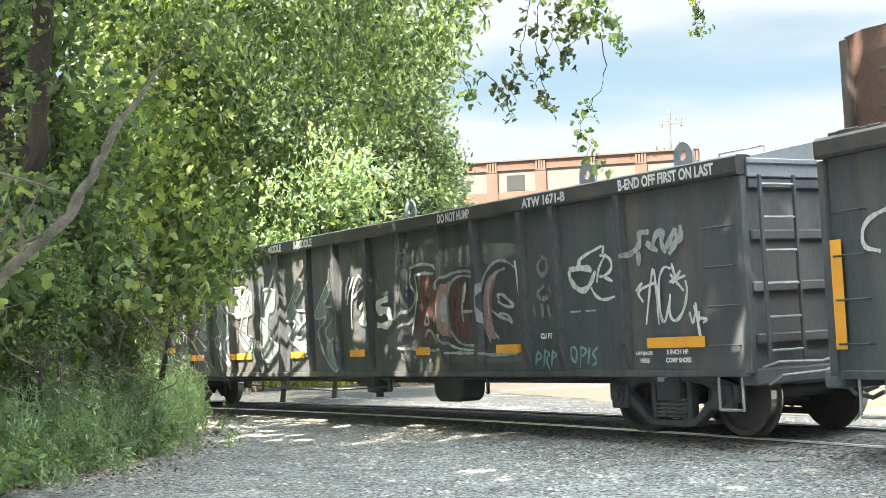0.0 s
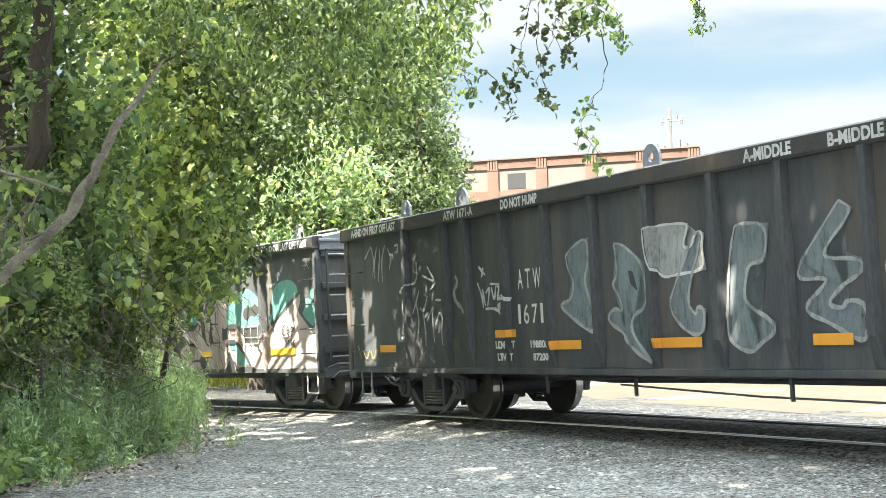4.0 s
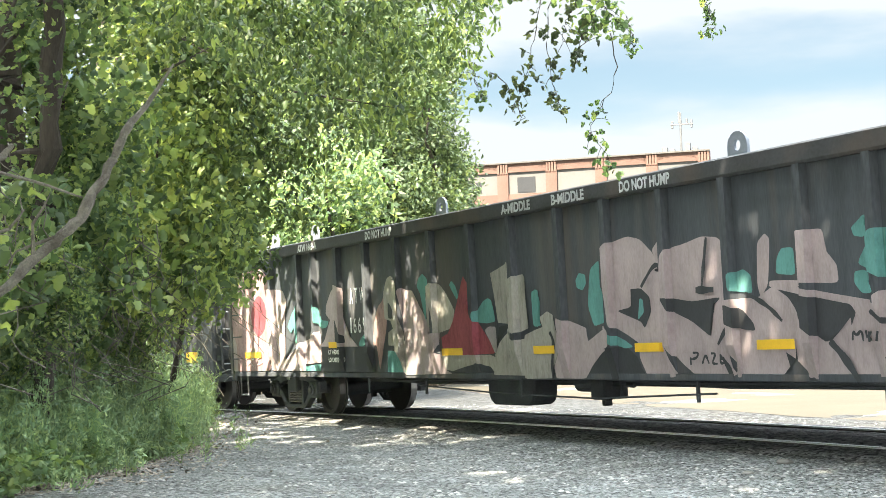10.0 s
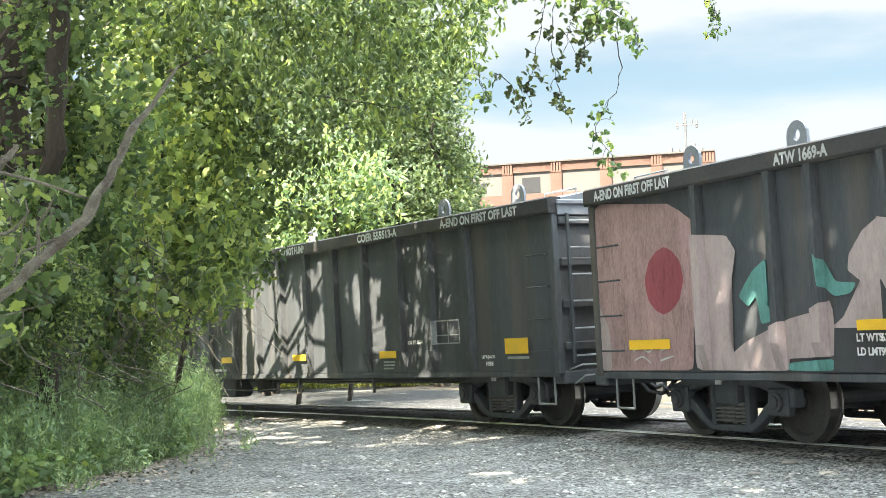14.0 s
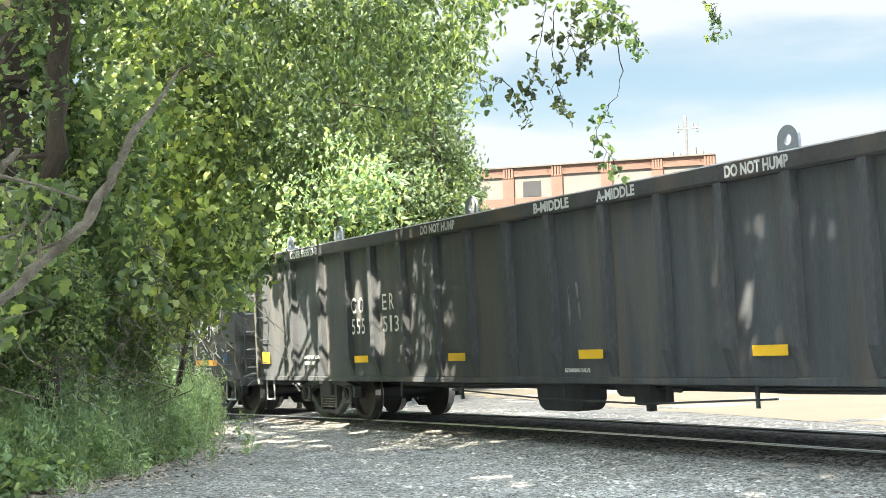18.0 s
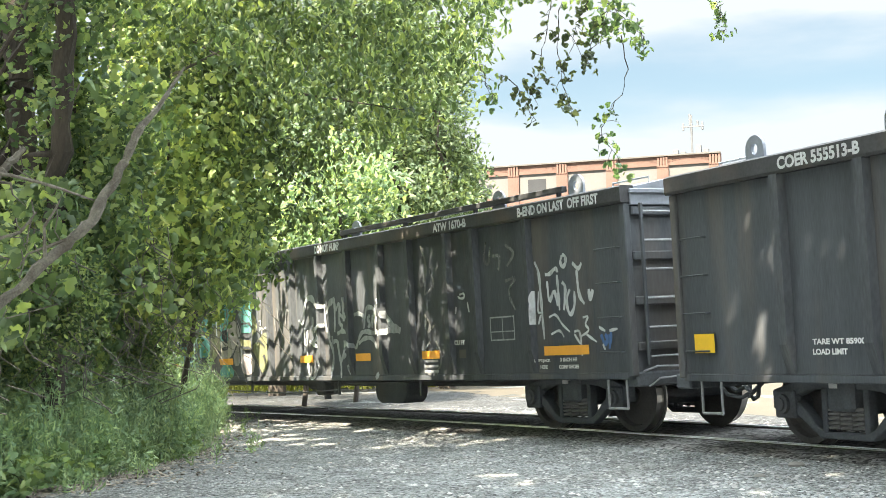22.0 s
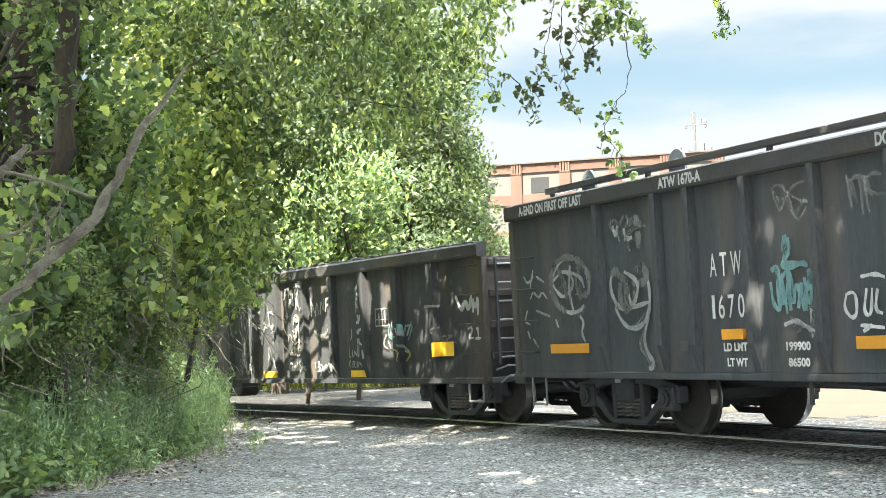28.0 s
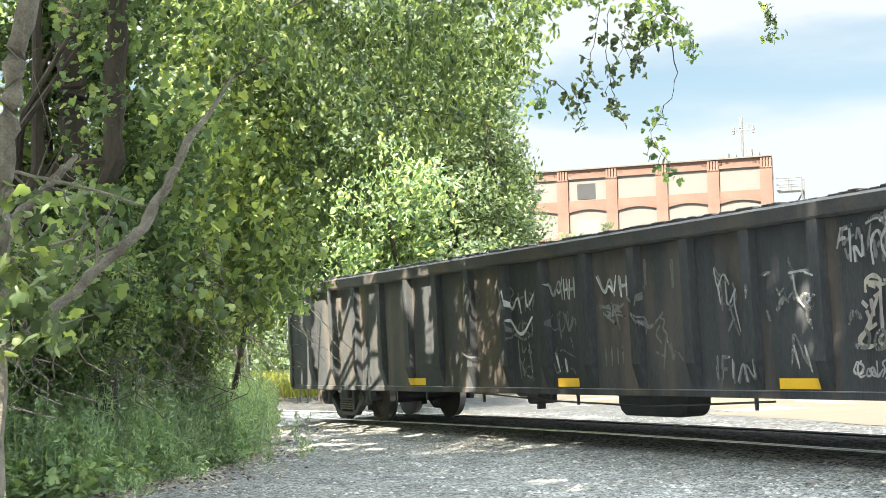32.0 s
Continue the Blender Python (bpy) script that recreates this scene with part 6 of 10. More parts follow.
fill(CAR_C, MURAL_TEAL, ((-5.17, 1.26), (-5.06, 1.36), (-4.93, 1.41), (-4.81, 1.34), (-4.73, 1.24), (-4.86, 1.21), (-5.15, 1.21)))
fill(CAR_C, MURAL_LINE, ((-6.62, 1.23), (-4.61, 1.2), (-4.59, 0.81), (-6.67, 0.81)), 0)
fill(CAR_C, MURAL_SALMON, ((-4.67, 1.22), (-4.57, 1.62), (-4.43, 1.82), (-4.31, 1.88), (-4.18, 2), (-4.12, 1.8), (-4.17, 1.47), (-4.29, 1.21), (-4.45, 0.81), (-4.53, 1.22)))
fill(CAR_C, MURAL_CREAM, ((-4.24, 2.01), (-4.1, 2.23), (-3.98, 2.27), (-3.65, 2.17), (-3.65, 1.84), (-3.63, 1.52), (-3.63, 1.33), (-3.49, 1.07), (-3.35, 0.85), (-2.95, 0.77), (-3.57, 0.76), (-3.68, 0.81), (-3.73, 1.07), (-3.8, 1.2), (-4.14, 1.21), (-4.12, 1.41), (-3.95, 1.45), (-4.04, 1.6), (-4.12, 1.67), (-4.22, 1.61)), 0.1)
fill(CAR_C, MURAL_LINE, ((-4.1, 1.87), (-4.02, 1.83), (-3.85, 1.61), (-4.1, 1.62)))
fill(CAR_C, MURAL_TEAL, ((-4.16, 1.13), (-3.73, 1.12), (-3.59, 0.8), (-4.2, 0.8)), 0.06)
fill(CAR_C, MURAL_PINK, ((-3.63, 2.07), (-3.45, 2.02), (-3.29, 2.01), (-3.1, 1.81), (-2.98, 1.5), (-2.94, 1.19), (-2.85, 1.31), (-2.69, 1.36), (-2.5, 1.37), (-2.54, 1.18), (-2.59, 0.94), (-2.36, 0.83), (-2.18, 0.78), (-3.47, 0.77), (-3.54, 1.07), (-3.61, 1.45)), 0.1)
fill(CAR_C, MURAL_TEAL, ((-3.13, 2.06), (-3.07, 2.18), (-2.94, 2.24), (-2.83, 2.17), (-2.77, 2.07), (-2.88, 1.95), (-2.89, 1.68), (-2.88, 1.52), (-2.96, 1.68), (-3.02, 1.93)))
fill(CAR_C, MURAL_CREAM, ((-2.88, 1.89), (-2.75, 2.01), (-2.6, 2.09), (-2.44, 2.05), (-2.3, 1.95), (-2.18, 1.82), (-2.05, 1.67), (-2.12, 1.46), (-2.22, 1.41), (-2.55, 1.36), (-2.55, 1.51), (-2.59, 1.66), (-2.67, 1.82), (-2.75, 1.82), (-2.76, 1.46), (-2.86, 1.46)), 0.1)
fill(CAR_C, MURAL_TEAL, ((-2.17, 2.03), (-2.1, 2.09), (-1.99, 2.01), (-1.92, 1.86), (-1.97, 1.81)))
fill(CAR_C, MURAL_CREAM, ((-2.55, 1.1), (-2.34, 1.1), (-2.25, 1.05), (-1.38, 1.04), (-1.13, 1.04), (-0.75, 0.93), (-0.69, 0.79), (-1, 0.77), (-1.15, 0.88), (-1.31, 0.9), (-1.47, 0.93), (-1.82, 0.88), (-2.18, 0.82), (-2.36, 0.84)), 0.1)
fill(CAR_C, MURAL_RED, ((-1.77, 2.14), (-1.66, 2.02), (-1.6, 1.84), (-1.49, 1.55), (-1.3, 1.38), (-1.12, 1.21), (-1.01, 1.05), (-2.25, 1.04), (-2.43, 1.12), (-2.46, 1.3), (-2.27, 1.35), (-2.11, 1.52), (-1.95, 1.81)), 0.1)
fill(CAR_C, MURAL_TEAL, ((-1.47, 1.58), (-1.4, 1.66), (-1.27, 1.76), (-1.14, 1.8), (-1.05, 1.77), (-1, 1.64), (-0.96, 1.48), (-1.17, 1.46), (-1.42, 1.48)))
fill(CAR_C, MURAL_MAUVE, ((-1.26, 1.37), (-1.14, 1.42), (-0.96, 1.41), (-0.96, 1.2), (-0.95, 1.12), (-1.01, 1.05), (-1.12, 1.21)))
fill(CAR_C, MURAL_CREAM, ((-1.04, 2.13), (-0.87, 2.17), (-0.67, 2.22), (-0.6, 2.27), (-0.56, 2.21), (-0.55, 2.02), (-0.52, 1.78), (-0.52, 1.43), (-0.9, 1.46), (-0.96, 1.8)), 0.06)
fill(CAR_C, MURAL_CREAM, ((-0.5, 2.01), (-0.35, 2.06), (-0.24, 2.07), (-0.2, 2.02), (-0.2, 1.76), (-0.16, 1.37), (-0.42, 1.31), (-0.5, 1.33), (-0.5, 1.67)), 0.08)
fill(CAR_C, MURAL_CREAM, ((-0.95, 1.12), (-0.88, 1.2), (-0.72, 1.3), (-0.52, 1.38), (-0.5, 1.25), (-0.43, 1.22), (-0.21, 1.24), (0.06, 1.33), (0.01, 0.76), (-1.08, 0.77), (-0.98, 0.93), (-1.01, 1.04)), 0.08)
fill(CAR_C, MURAL_LINE, ((-0.88, 1.42), (-0.52, 1.42), (-0.75, 1.33), (-0.88, 1.23), (-0.95, 1.15)))
fill(CAR_C, MURAL_TEAL, ((-0.02, 1.8), (0.02, 1.86), (0.11, 1.84), (0.07, 1.38), (0.03, 1.38), (-0.01, 1.54)))
stroke(CAR_C, SPRAY_WHITE, 0.02, ((-10.09, 1.04), (-9.9, 1.1), (-9.77, 1.01), (-9.64, 1.09)))
stroke(CAR_C, SPRAY_WHITE, 0.02, ((-9.53, 1.04), (-9.32, 1.09)))
stroke(CAR_C, SPRAY_WHITE, 0.02, ((-10.06, 0.93), (-9.89, 0.99), (-9.72, 0.9)))
stroke(CAR_C, SPRAY_WHITE, 0.02, ((-9.53, 0.93), (-9.27, 0.98)))
fill(CAR_E, SPRAY_TEAL, ((-3.67, 1.41), (-3.5, 1.49), (-3.37, 1.66), (-3.24, 1.68), (-3.22, 1.53), (-3.4, 1.41), (-3.29, 1.28), (-3.22, 1.07), (-3.38, 0.86), (-3.59, 0.99), (-3.79, 1.16), (-3.77, 1.33)))
fill(CAR_E, MURAL_MINT, ((-3.29, 1.28), (-3.13, 1.57), (-2.89, 1.72), (-2.85, 1.6), (-3.04, 1.44), (-3.03, 1.23), (-2.9, 1.11), (-3.06, 0.94), (-3.33, 0.86)))
fill(CAR_E, MURAL_TEAL, ((-2.79, 2.01), (-2.6, 2.04), (-2.39, 2), (-2.31, 1.9), (-2.35, 1.58), (-2.35, 1.26), (-2.61, 1.17), (-2.83, 1.15), (-2.83, 1.44)))
fill(CAR_E, MURAL_MINT, ((-3.01, 2.27), (-2.9, 2.43), (-2.75, 2.52), (-2.8, 2.09), (-2.94, 2.1)))
fill(CAR_E, MURAL_OLIVE, ((-3.27, 2.24), (-3.07, 2.19), (-3.03, 2.02), (-2.97, 1.81), (-3.22, 1.9)))
fill(CAR_E, MURAL_OLIVE, ((-3.74, 1.97), (-3.58, 1.92), (-3.47, 1.79), (-3.59, 1.79)))
fill(CAR_E, MURAL_OLIVE, ((-2.28, 1.58), (-2.1, 1.73), (-1.88, 1.92), (-1.76, 1.56), (-1.87, 1.25), (-2.2, 1.06), (-2.27, 1.18)))
fill(CAR_E, MURAL_MINT, ((-2.24, 1.98), (-2.1, 2.08), (-1.91, 2.07), (-1.86, 1.92), (-2.07, 1.77), (-2.24, 1.82)))
fill(CAR_E, MURAL_TEAL, ((-1.75, 2.11), (-1.53, 2.22), (-1.34, 2.17), (-1.3, 2.01), (-1.09, 2.15), (-1.11, 1.96), (-1.35, 1.78), (-1.41, 1.47), (-1.69, 1.41), (-1.73, 1.8)))
fill(CAR_E, MURAL_CREAM, ((-1.69, 1.44), (-1.41, 1.51), (-1.21, 1.39), (-1.26, 1.2), (-1.45, 1.13), (-1.69, 1.16)))
fill(CAR_E, MURAL_MAUVE, ((-1.35, 1.78), (-1.11, 1.92), (-0.9, 1.87), (-0.77, 1.72), (-0.77, 1.42), (-1.03, 1.31), (-0.82, 1.2), (-0.91, 1.01), (-1.13, 1), (-1.18, 1.24), (-1.39, 1.44)))
fill(CAR_E, MURAL_MINT, ((-0.87, 2.17), (-0.64, 2.35), (-0.54, 2.34), (-0.58, 1.97), (-0.73, 1.83), (-0.86, 1.98)))
fill(CAR_E, MURAL_TEAL, ((-0.54, 2.34), (-0.36, 2.33), (-0.24, 2.17), (-0.21, 2.02), (-0.21, 1.8), (-0.29, 1.62), (-0.57, 1.63), (-0.65, 1.82)))
fill(CAR_E, MURAL_OLIVE, ((-0.25, 2.02), (-0.06, 1.9), (0.02, 1.72), (-0.07, 1.62), (-0.26, 1.55), (-0.15, 1.73)))
fill(CAR_E, MURAL_OLIVE, ((-0.86, 1.53), (-0.31, 1.48), (-0.33, 1.3), (-0.74, 1.31)))
fill(CAR_E, MURAL_OLIVE, ((-0.18, 1.4), (0.09, 1.5), (0.3, 1.6), (0.49, 1.59), (0.47, 1.21), (0.36, 0.93), (0.16, 0.86), (-0.03, 0.97), (-0.14, 1.15), (-0.26, 1.29)))
fill(CAR_E, MURAL_MAUVE, ((-0.75, 1.23), (-0.33, 1.22), (-0.15, 1.08), (-0.23, 0.89), (-0.44, 0.82), (-0.74, 0.86), (-0.81, 1.05)))
fill(CAR_E, MURAL_TEAL, ((-1.87, 0.9), (-1.65, 1.05), (-1.35, 1.07), (-1.14, 0.9), (-1.23, 0.78), (-1.79, 0.77)))
fill(CAR_E, MURAL_MAUVE, ((-3.27, 0.95), (-3.05, 1.01), (-2.88, 0.94), (-2.98, 0.8), (-3.21, 0.8)))
stroke(CAR_E, MURAL_LINE, 0.045, ((-1.39, 1.44), (-1.43, 1.71), (-1.11, 1.94), (-0.83, 1.83), (-0.72, 1.53)))
stroke(CAR_E, MURAL_LINE, 0.045, ((-2.2, 1.06), (-1.79, 1.25), (-1.89, 1.33)))
stroke(CAR_E, MURAL_LINE, 0.045, ((-3.03, 1.48), (-3.11, 1.28), (-2.9, 1.07)))
stroke(CAR_E, MURAL_LINE, 0.045, ((-0.74, 1.34), (-0.39, 1.37), (-0.13, 1.22), (0.16, 0.86)))
stroke(CAR_E, MURAL_LINE, 0.045, ((-0.86, 1.53), (-0.51, 1.56), (-0.26, 1.6)))
stroke(CAR_E, MURAL_LINE, 0.045, ((-0.25, 1.37), (0.09, 1.49), (0.34, 1.35)))
stroke(CAR_E, MURAL_LINE, 0.045, ((-1.19, 1.16), (-1.03, 1.31), (-0.87, 1.46)))
stroke(CAR_E, MURAL_LINE, 0.045, ((-3.89, 1.63), (-3.73, 1.37), (-3.46, 1.28)))
stroke(CAR_E, MURAL_LINE, 0.045, ((-0.48, 1.78), (-0.28, 1.81), (-0.22, 1.69)))
stroke(CAR_E, MURAL_LINE, 0.045, ((-1.59, 1.25), (-1.52, 1.32)))
stroke(CAR_E, MURAL_LINE, 0.045, ((-1.43, 1.32), (-1.36, 1.4)))
stroke(CAR_E, MURAL_LINE, 0.045, ((0.25, 1.14), (0.32, 1.21), (0.34, 1.03)))
stroke(CAR_E, SPRAY_WHITE, 0.05, ((-2.07, 2.05), (-1.9, 2.04), (-1.9, 1.57)))
stroke(CAR_E, SPRAY_WHITE, 0.05, ((-1.65, 2.11), (-1.64, 1.91)))
stroke(CAR_E, SPRAY_WHITE, 0.03, ((0.13, 1.82), (0.26, 1.83), (0.1, 1.61), (0.31, 1.74), (0.23, 1.57)))
stroke(CAR_E, SPRAY_WHITE, 0.03, ((0.33, 1.67), (0.5, 1.7)))
stroke(CAR_E, SPRAY_GREY, 0.075, ((1.83, 1.77), (2, 1.67), (2.08, 1.95), (2.15, 2.11), (2.37, 2.16), (2.51, 2.02), (2.57, 1.86)))
stroke(CAR_E, SPRAY_GREY, 0.075, ((2.05, 1.63), (2.03, 1.37), (2.11, 1.31), (2.12, 1.18), (2.14, 0.86), (2.23, 0.74), (2.39, 0.79), (2.56, 0.98)))
stroke(CAR_E, SPRAY_GREY, 0.075, ((2.16, 1.59), (2.13, 1.31)))
stroke(CAR_E, SPRAY_GREY, 0.075, ((2.22, 1.4), (2.39, 1.33), (2.52, 1.3)))
stroke(CAR_E, SPRAY_GREY, 0.075, ((2.29, 1.35), (2.5, 1.42), (2.56, 1.55), (2.72, 1.63), (2.82, 1.66)))
stroke(CAR_E, SPRAY_GREY, 0.075, ((2.38, 1.81), (2.38, 1.58)))
stroke(CAR_E, SPRAY_GREY, 0.075, ((2.61, 2.05), (2.75, 1.97), (2.85, 1.97)))
stroke(CAR_E, SPRAY_GREY, 0.075, ((2.85, 2), (2.86, 1.78), (2.88, 1.59), (3, 1.5), (2.96, 1.41), (3.12, 1.22), (3.09, 0.98), (2.98, 0.76)))
stroke(CAR_E, SPRAY_GREY, 0.075, ((2.91, 1.84), (3.05, 2.02), (3.25, 2.09), (3.19, 1.52)))
stroke(CAR_E, SPRAY_GREY, 0.075, ((3.27, 1.88), (3.36, 1.99), (3.42, 1.96), (3.35, 1.75), (3.39, 1.63), (3.48, 1.63), (3.42, 1.51)))
stroke(CAR_E, SPRAY_GREY, 0.075, ((3.4, 1.81), (3.53, 1.74), (3.62, 1.86)))
stroke(CAR_E, SPRAY_GREY, 0.075, ((3.28, 1.49), (3.47, 1.54), (3.6, 1.5)))
stroke(CAR_E, SPRAY_GREY, 0.075, ((3.64, 2.06), (3.69, 2.03), (3.71, 1.73)))
stroke(CAR_E, SPRAY_GREY, 0.075, ((3.62, 1.71), (3.78, 1.76)))
stroke(CAR_E, SPRAY_GREY, 0.075, ((3.89, 1.78), (4.02, 1.8), (4.18, 1.77), (4.26, 1.7), (4.2, 1.54)))
stroke(CAR_E, SPRAY_GREY, 0.075, ((3.09, 1.46), (3.08, 1.34), (3.27, 1.4), (3.3, 1.21), (3.37, 0.97), (3.35, 0.76)))
stroke(CAR_E, SPRAY_GREY, 0.075, ((3.38, 1.03), (3.58, 1.33), (3.72, 1.35), (3.92, 1.23)))
stroke(CAR_E, SPRAY_GREY, 0.075, ((3.43, 1.09), (3.57, 1.15)))
stroke(CAR_E, SPRAY_GREY, 0.075, ((3.62, 1.24), (3.74, 1.32)))
stroke(CAR_E, SPRAY_GREY, 0.075, ((3.92, 1.23), (4.07, 1.46), (4.24, 1.51), (4.6, 1.45), (4.64, 1.52)))
stroke(CAR_E, SPRAY_GREY, 0.075, ((4.02, 1.31), (4.19, 1.39), (4.44, 1.4), (4.55, 1.33), (4.62, 1.21)))
stroke(CAR_E, SPRAY_GREY, 0.075, ((4.26, 1.7), (4.32, 1.9), (4.64, 1.85), (4.58, 1.46)))
stroke(CAR_E, SPRAY_GREY, 0.075, ((4.43, 1.75), (4.34, 1.7), (4.44, 1.61), (4.35, 1.56)))
stroke(CAR_E, SPRAY_GREY, 0.075, ((4.53, 1.75), (4.49, 1.55)))
stroke(CAR_E, SPRAY_GREY, 0.075, ((4.53, 1.76), (4.61, 1.74)))
stroke(CAR_E, SPRAY_GREY, 0.075, ((4.64, 1.43), (4.76, 1.5)))
stroke(CAR_E, SPRAY_GREY, 0.075, ((3.59, 0.97), (3.7, 0.82)))
stroke(CAR_E, SPRAY_GREY, 0.075, ((4.53, 0.75), (4.64, 0.83)))
stroke(CAR_E, SPRAY_GREY, 0.11, ((4.68, 2.01), (4.72, 1.87), (4.78, 1.73)))
stroke(CAR_E, SPRAY_GREY, 0.11, ((4.9, 1.78), (5.04, 1.63), (5.21, 1.53), (5.39, 1.49)))
stroke(CAR_E, SPRAY_GREY, 0.11, ((4.87, 1.46), (5.14, 1.52), (5.38, 1.46)))
stroke(CAR_E, SPRAY_GREY, 0.11, ((2.15, 2.11), (2.37, 2.15), (2.53, 2)))
stroke(CAR_E, SPRAY_GREY, 0.11, ((3, 1.99), (3.24, 2.08)))
stroke(CAR_E, SPRAY_FADED, 0.05, ((0.83, 1.89), (0.86, 1.61)))
stroke(CAR_E, SPRAY_FADED, 0.05, ((0.96, 2.02), (0.99, 1.75), (1.14, 2.01)))
stroke(CAR_E, SPRAY_FADED, 0.05, ((1.29, 1.73), (1.33, 2), (1.48, 1.92), (1.49, 1.52)))
stroke(CAR_E, SPRAY_FADED, 0.05, ((-5.38, 2.64), (-5.29, 2.5)))
stroke(CAR_E, SPRAY_FADED, 0.05, ((-5.21, 2.68), (-5.1, 2.31), (-4.91, 2.52)))
stroke(CAR_E, SPRAY_FADED, 0.05, ((-4.26, 2.61), (-4.19, 2.39)))
stroke(CAR_E, SPRAY_FADED, 0.05, ((-4.07, 2.64), (-3.99, 2.42)))
stroke(CAR_E, SPRAY_GREY, 0.05, ((-9.91, 1.81), (-9.8, 2.09), (-9.5, 2.26), (-9.17, 2.2), (-8.95, 2.04), (-8.94, 1.8), (-9.08, 1.73), (-9.28, 1.78)))
stroke(CAR_E, SPRAY_GREY, 0.05, ((-9.85, 1.95), (-9.52, 2.11), (-9.26, 1.92), (-9.56, 1.72), (-9.76, 1.84), (-9.85, 1.95)))
stroke(CAR_E, SPRAY_GREY, 0.05, ((-9.45, 2.07), (-9.12, 1.98), (-9.07, 1.84)))
stroke(CAR_E, SPRAY_GREY, 0.05, ((-9.71, 1.62), (-9.44, 1.53), (-9.17, 1.56), (-9.09, 1.63)))
stroke(CAR_E, SPRAY_GREY, 0.05, ((-9.2, 1.49), (-9.11, 1.42), (-9.19, 1.28), (-9.1, 1.17)))
stroke(CAR_E, SPRAY_GREY, 0.05, ((-9.38, 2.14), (-9.44, 1.79), (-9.33, 1.53)))
stroke(CAR_E, SPRAY_GREY, 0.035, ((-10.58, 2.07), (-10.49, 1.95), (-10.32, 2.05)))
stroke(CAR_E, SPRAY_GREY, 0.035, ((-10.32, 2.14), (-10.42, 1.91)))
stroke(CAR_E, SPRAY_GREY, 0.035, ((-10.25, 2.05), (-10.04, 1.96)))
stroke(CAR_E, SPRAY_GREY, 0.035, ((-10.43, 1.76), (-10.35, 1.86), (-10.21, 1.75), (-10.12, 1.85), (-9.99, 1.74)))
stroke(CAR_E, SPRAY_GREY, 0.035, ((-10.53, 1.61), (-10.62, 1.46), (-10.47, 1.42)))
stroke(CAR_E, SPRAY_GREY, 0.035, ((-10.3, 1.6), (-9.94, 1.51)))
stroke(CAR_E, SPRAY_GREY, 0.035, ((-9.8, 1.47), (-9.74, 1.36)))
stroke(CAR_E, SPRAY_GREY, 0.035, ((-10.55, 1.34), (-10.49, 1.23)))
stroke(CAR_E, SPRAY_GREY, 0.035, ((-10.41, 1.23), (-10.28, 1.11)))
stroke(CAR_E, SPRAY_GREY, 0.06, ((-8.41, 2.01), (-8.49, 1.81), (-8.33, 1.56), (-8.03, 1.55), (-7.67, 1.61)))
stroke(CAR_E, SPRAY_GREY, 0.06, ((-8.39, 1.57), (-8.23, 1.36), (-8, 1.29), (-7.75, 1.38), (-7.65, 1.57), (-7.65, 1.83), (-7.75, 1.97)))
stroke(CAR_E, SPRAY_GREY, 0.06, ((-8.12, 1.86), (-8.03, 1.52), (-7.82, 1.84), (-8.16, 1.99)))
stroke(CAR_E, SPRAY_GREY, 0.06, ((-7.69, 1.44), (-7.83, 1.18), (-7.74, 0.99), (-7.63, 0.92), (-7.7, 0.82), (-7.75, 0.86)))
stroke(CAR_E, SPRAY_GREY, 0.06, ((-8.35, 2.55), (-8.3, 2.41), (-8.23, 2.54)))
stroke(CAR_E, SPRAY_GREY, 0.06, ((-8.11, 2.5), (-8.07, 2.36), (-7.94, 2.38)))
stroke(CAR_E, SPRAY_TEAL, 0.055, ((-5.24, 2.18), (-5.21, 2.07), (-5.31, 1.88), (-5.01, 1.89), (-4.93, 1.85)))
stroke(CAR_E, SPRAY_TEAL, 0.055, ((-5.5, 1.72), (-5.48, 1.49), (-5.36, 1.4), (-5.41, 1.71), (-5.32, 1.79), (-5.27, 1.39)))
stroke(CAR_E, SPRAY_TEAL, 0.055, ((-5.24, 1.76), (-5.18, 1.42), (-5.11, 1.75), (-5.02, 1.41)))
stroke(CAR_E, SPRAY_TEAL, 0.055, ((-4.99, 1.74), (-4.94, 1.41), (-4.87, 1.71)))
stroke(CAR_E, SPRAY_GREY, 0.05, ((-5.33, 1.28), (-5.15, 1.33), (-4.99, 1.25), (-4.8, 1.16)))
stroke(CAR_E, SPRAY_GREY, 0.05, ((-4.81, 1.43), (-4.87, 1.24)))
stroke(CAR_E, SPRAY_WHITE, 0.04, ((-4.21, 1.7), (-4.02, 1.72), (-3.9, 1.68)))
stroke(CAR_E, SPRAY_WHITE, 0.04, ((-4.41, 1.55), (-4.46, 1.42), (-4.36, 1.31), (-4.28, 1.36), (-4.29, 1.57), (-4.41, 1.55)))
stroke(CAR_E, SPRAY_WHITE, 0.04, ((-4.14, 1.59), (-4.2, 1.36), (-4.1, 1.33), (-4.07, 1.59)))
stroke(CAR_E, SPRAY_WHITE, 0.04, ((-4.25, 1.25), (-3.94, 1.22)))
stroke(CAR_E, SPRAY_WHITE, 0.04, ((-4.22, 1.19), (-4.1, 1.25)))
stroke(CAR_E, SPRAY_WHITE, 0.04, ((-4, 1.58), (-4.05, 1.38), (-3.95, 1.35)))
stroke(CAR_E, SPRAY_WHITE, 0.055, ((8.99, 2.26), (9.08, 2.12), (9.09, 1.81), (9.12, 1.24)))
stroke(CAR_E, SPRAY_WHITE, 0.055, ((9.21, 2.08), (9.31, 2.07), (9.45, 2.16), (9.49, 2.09)))
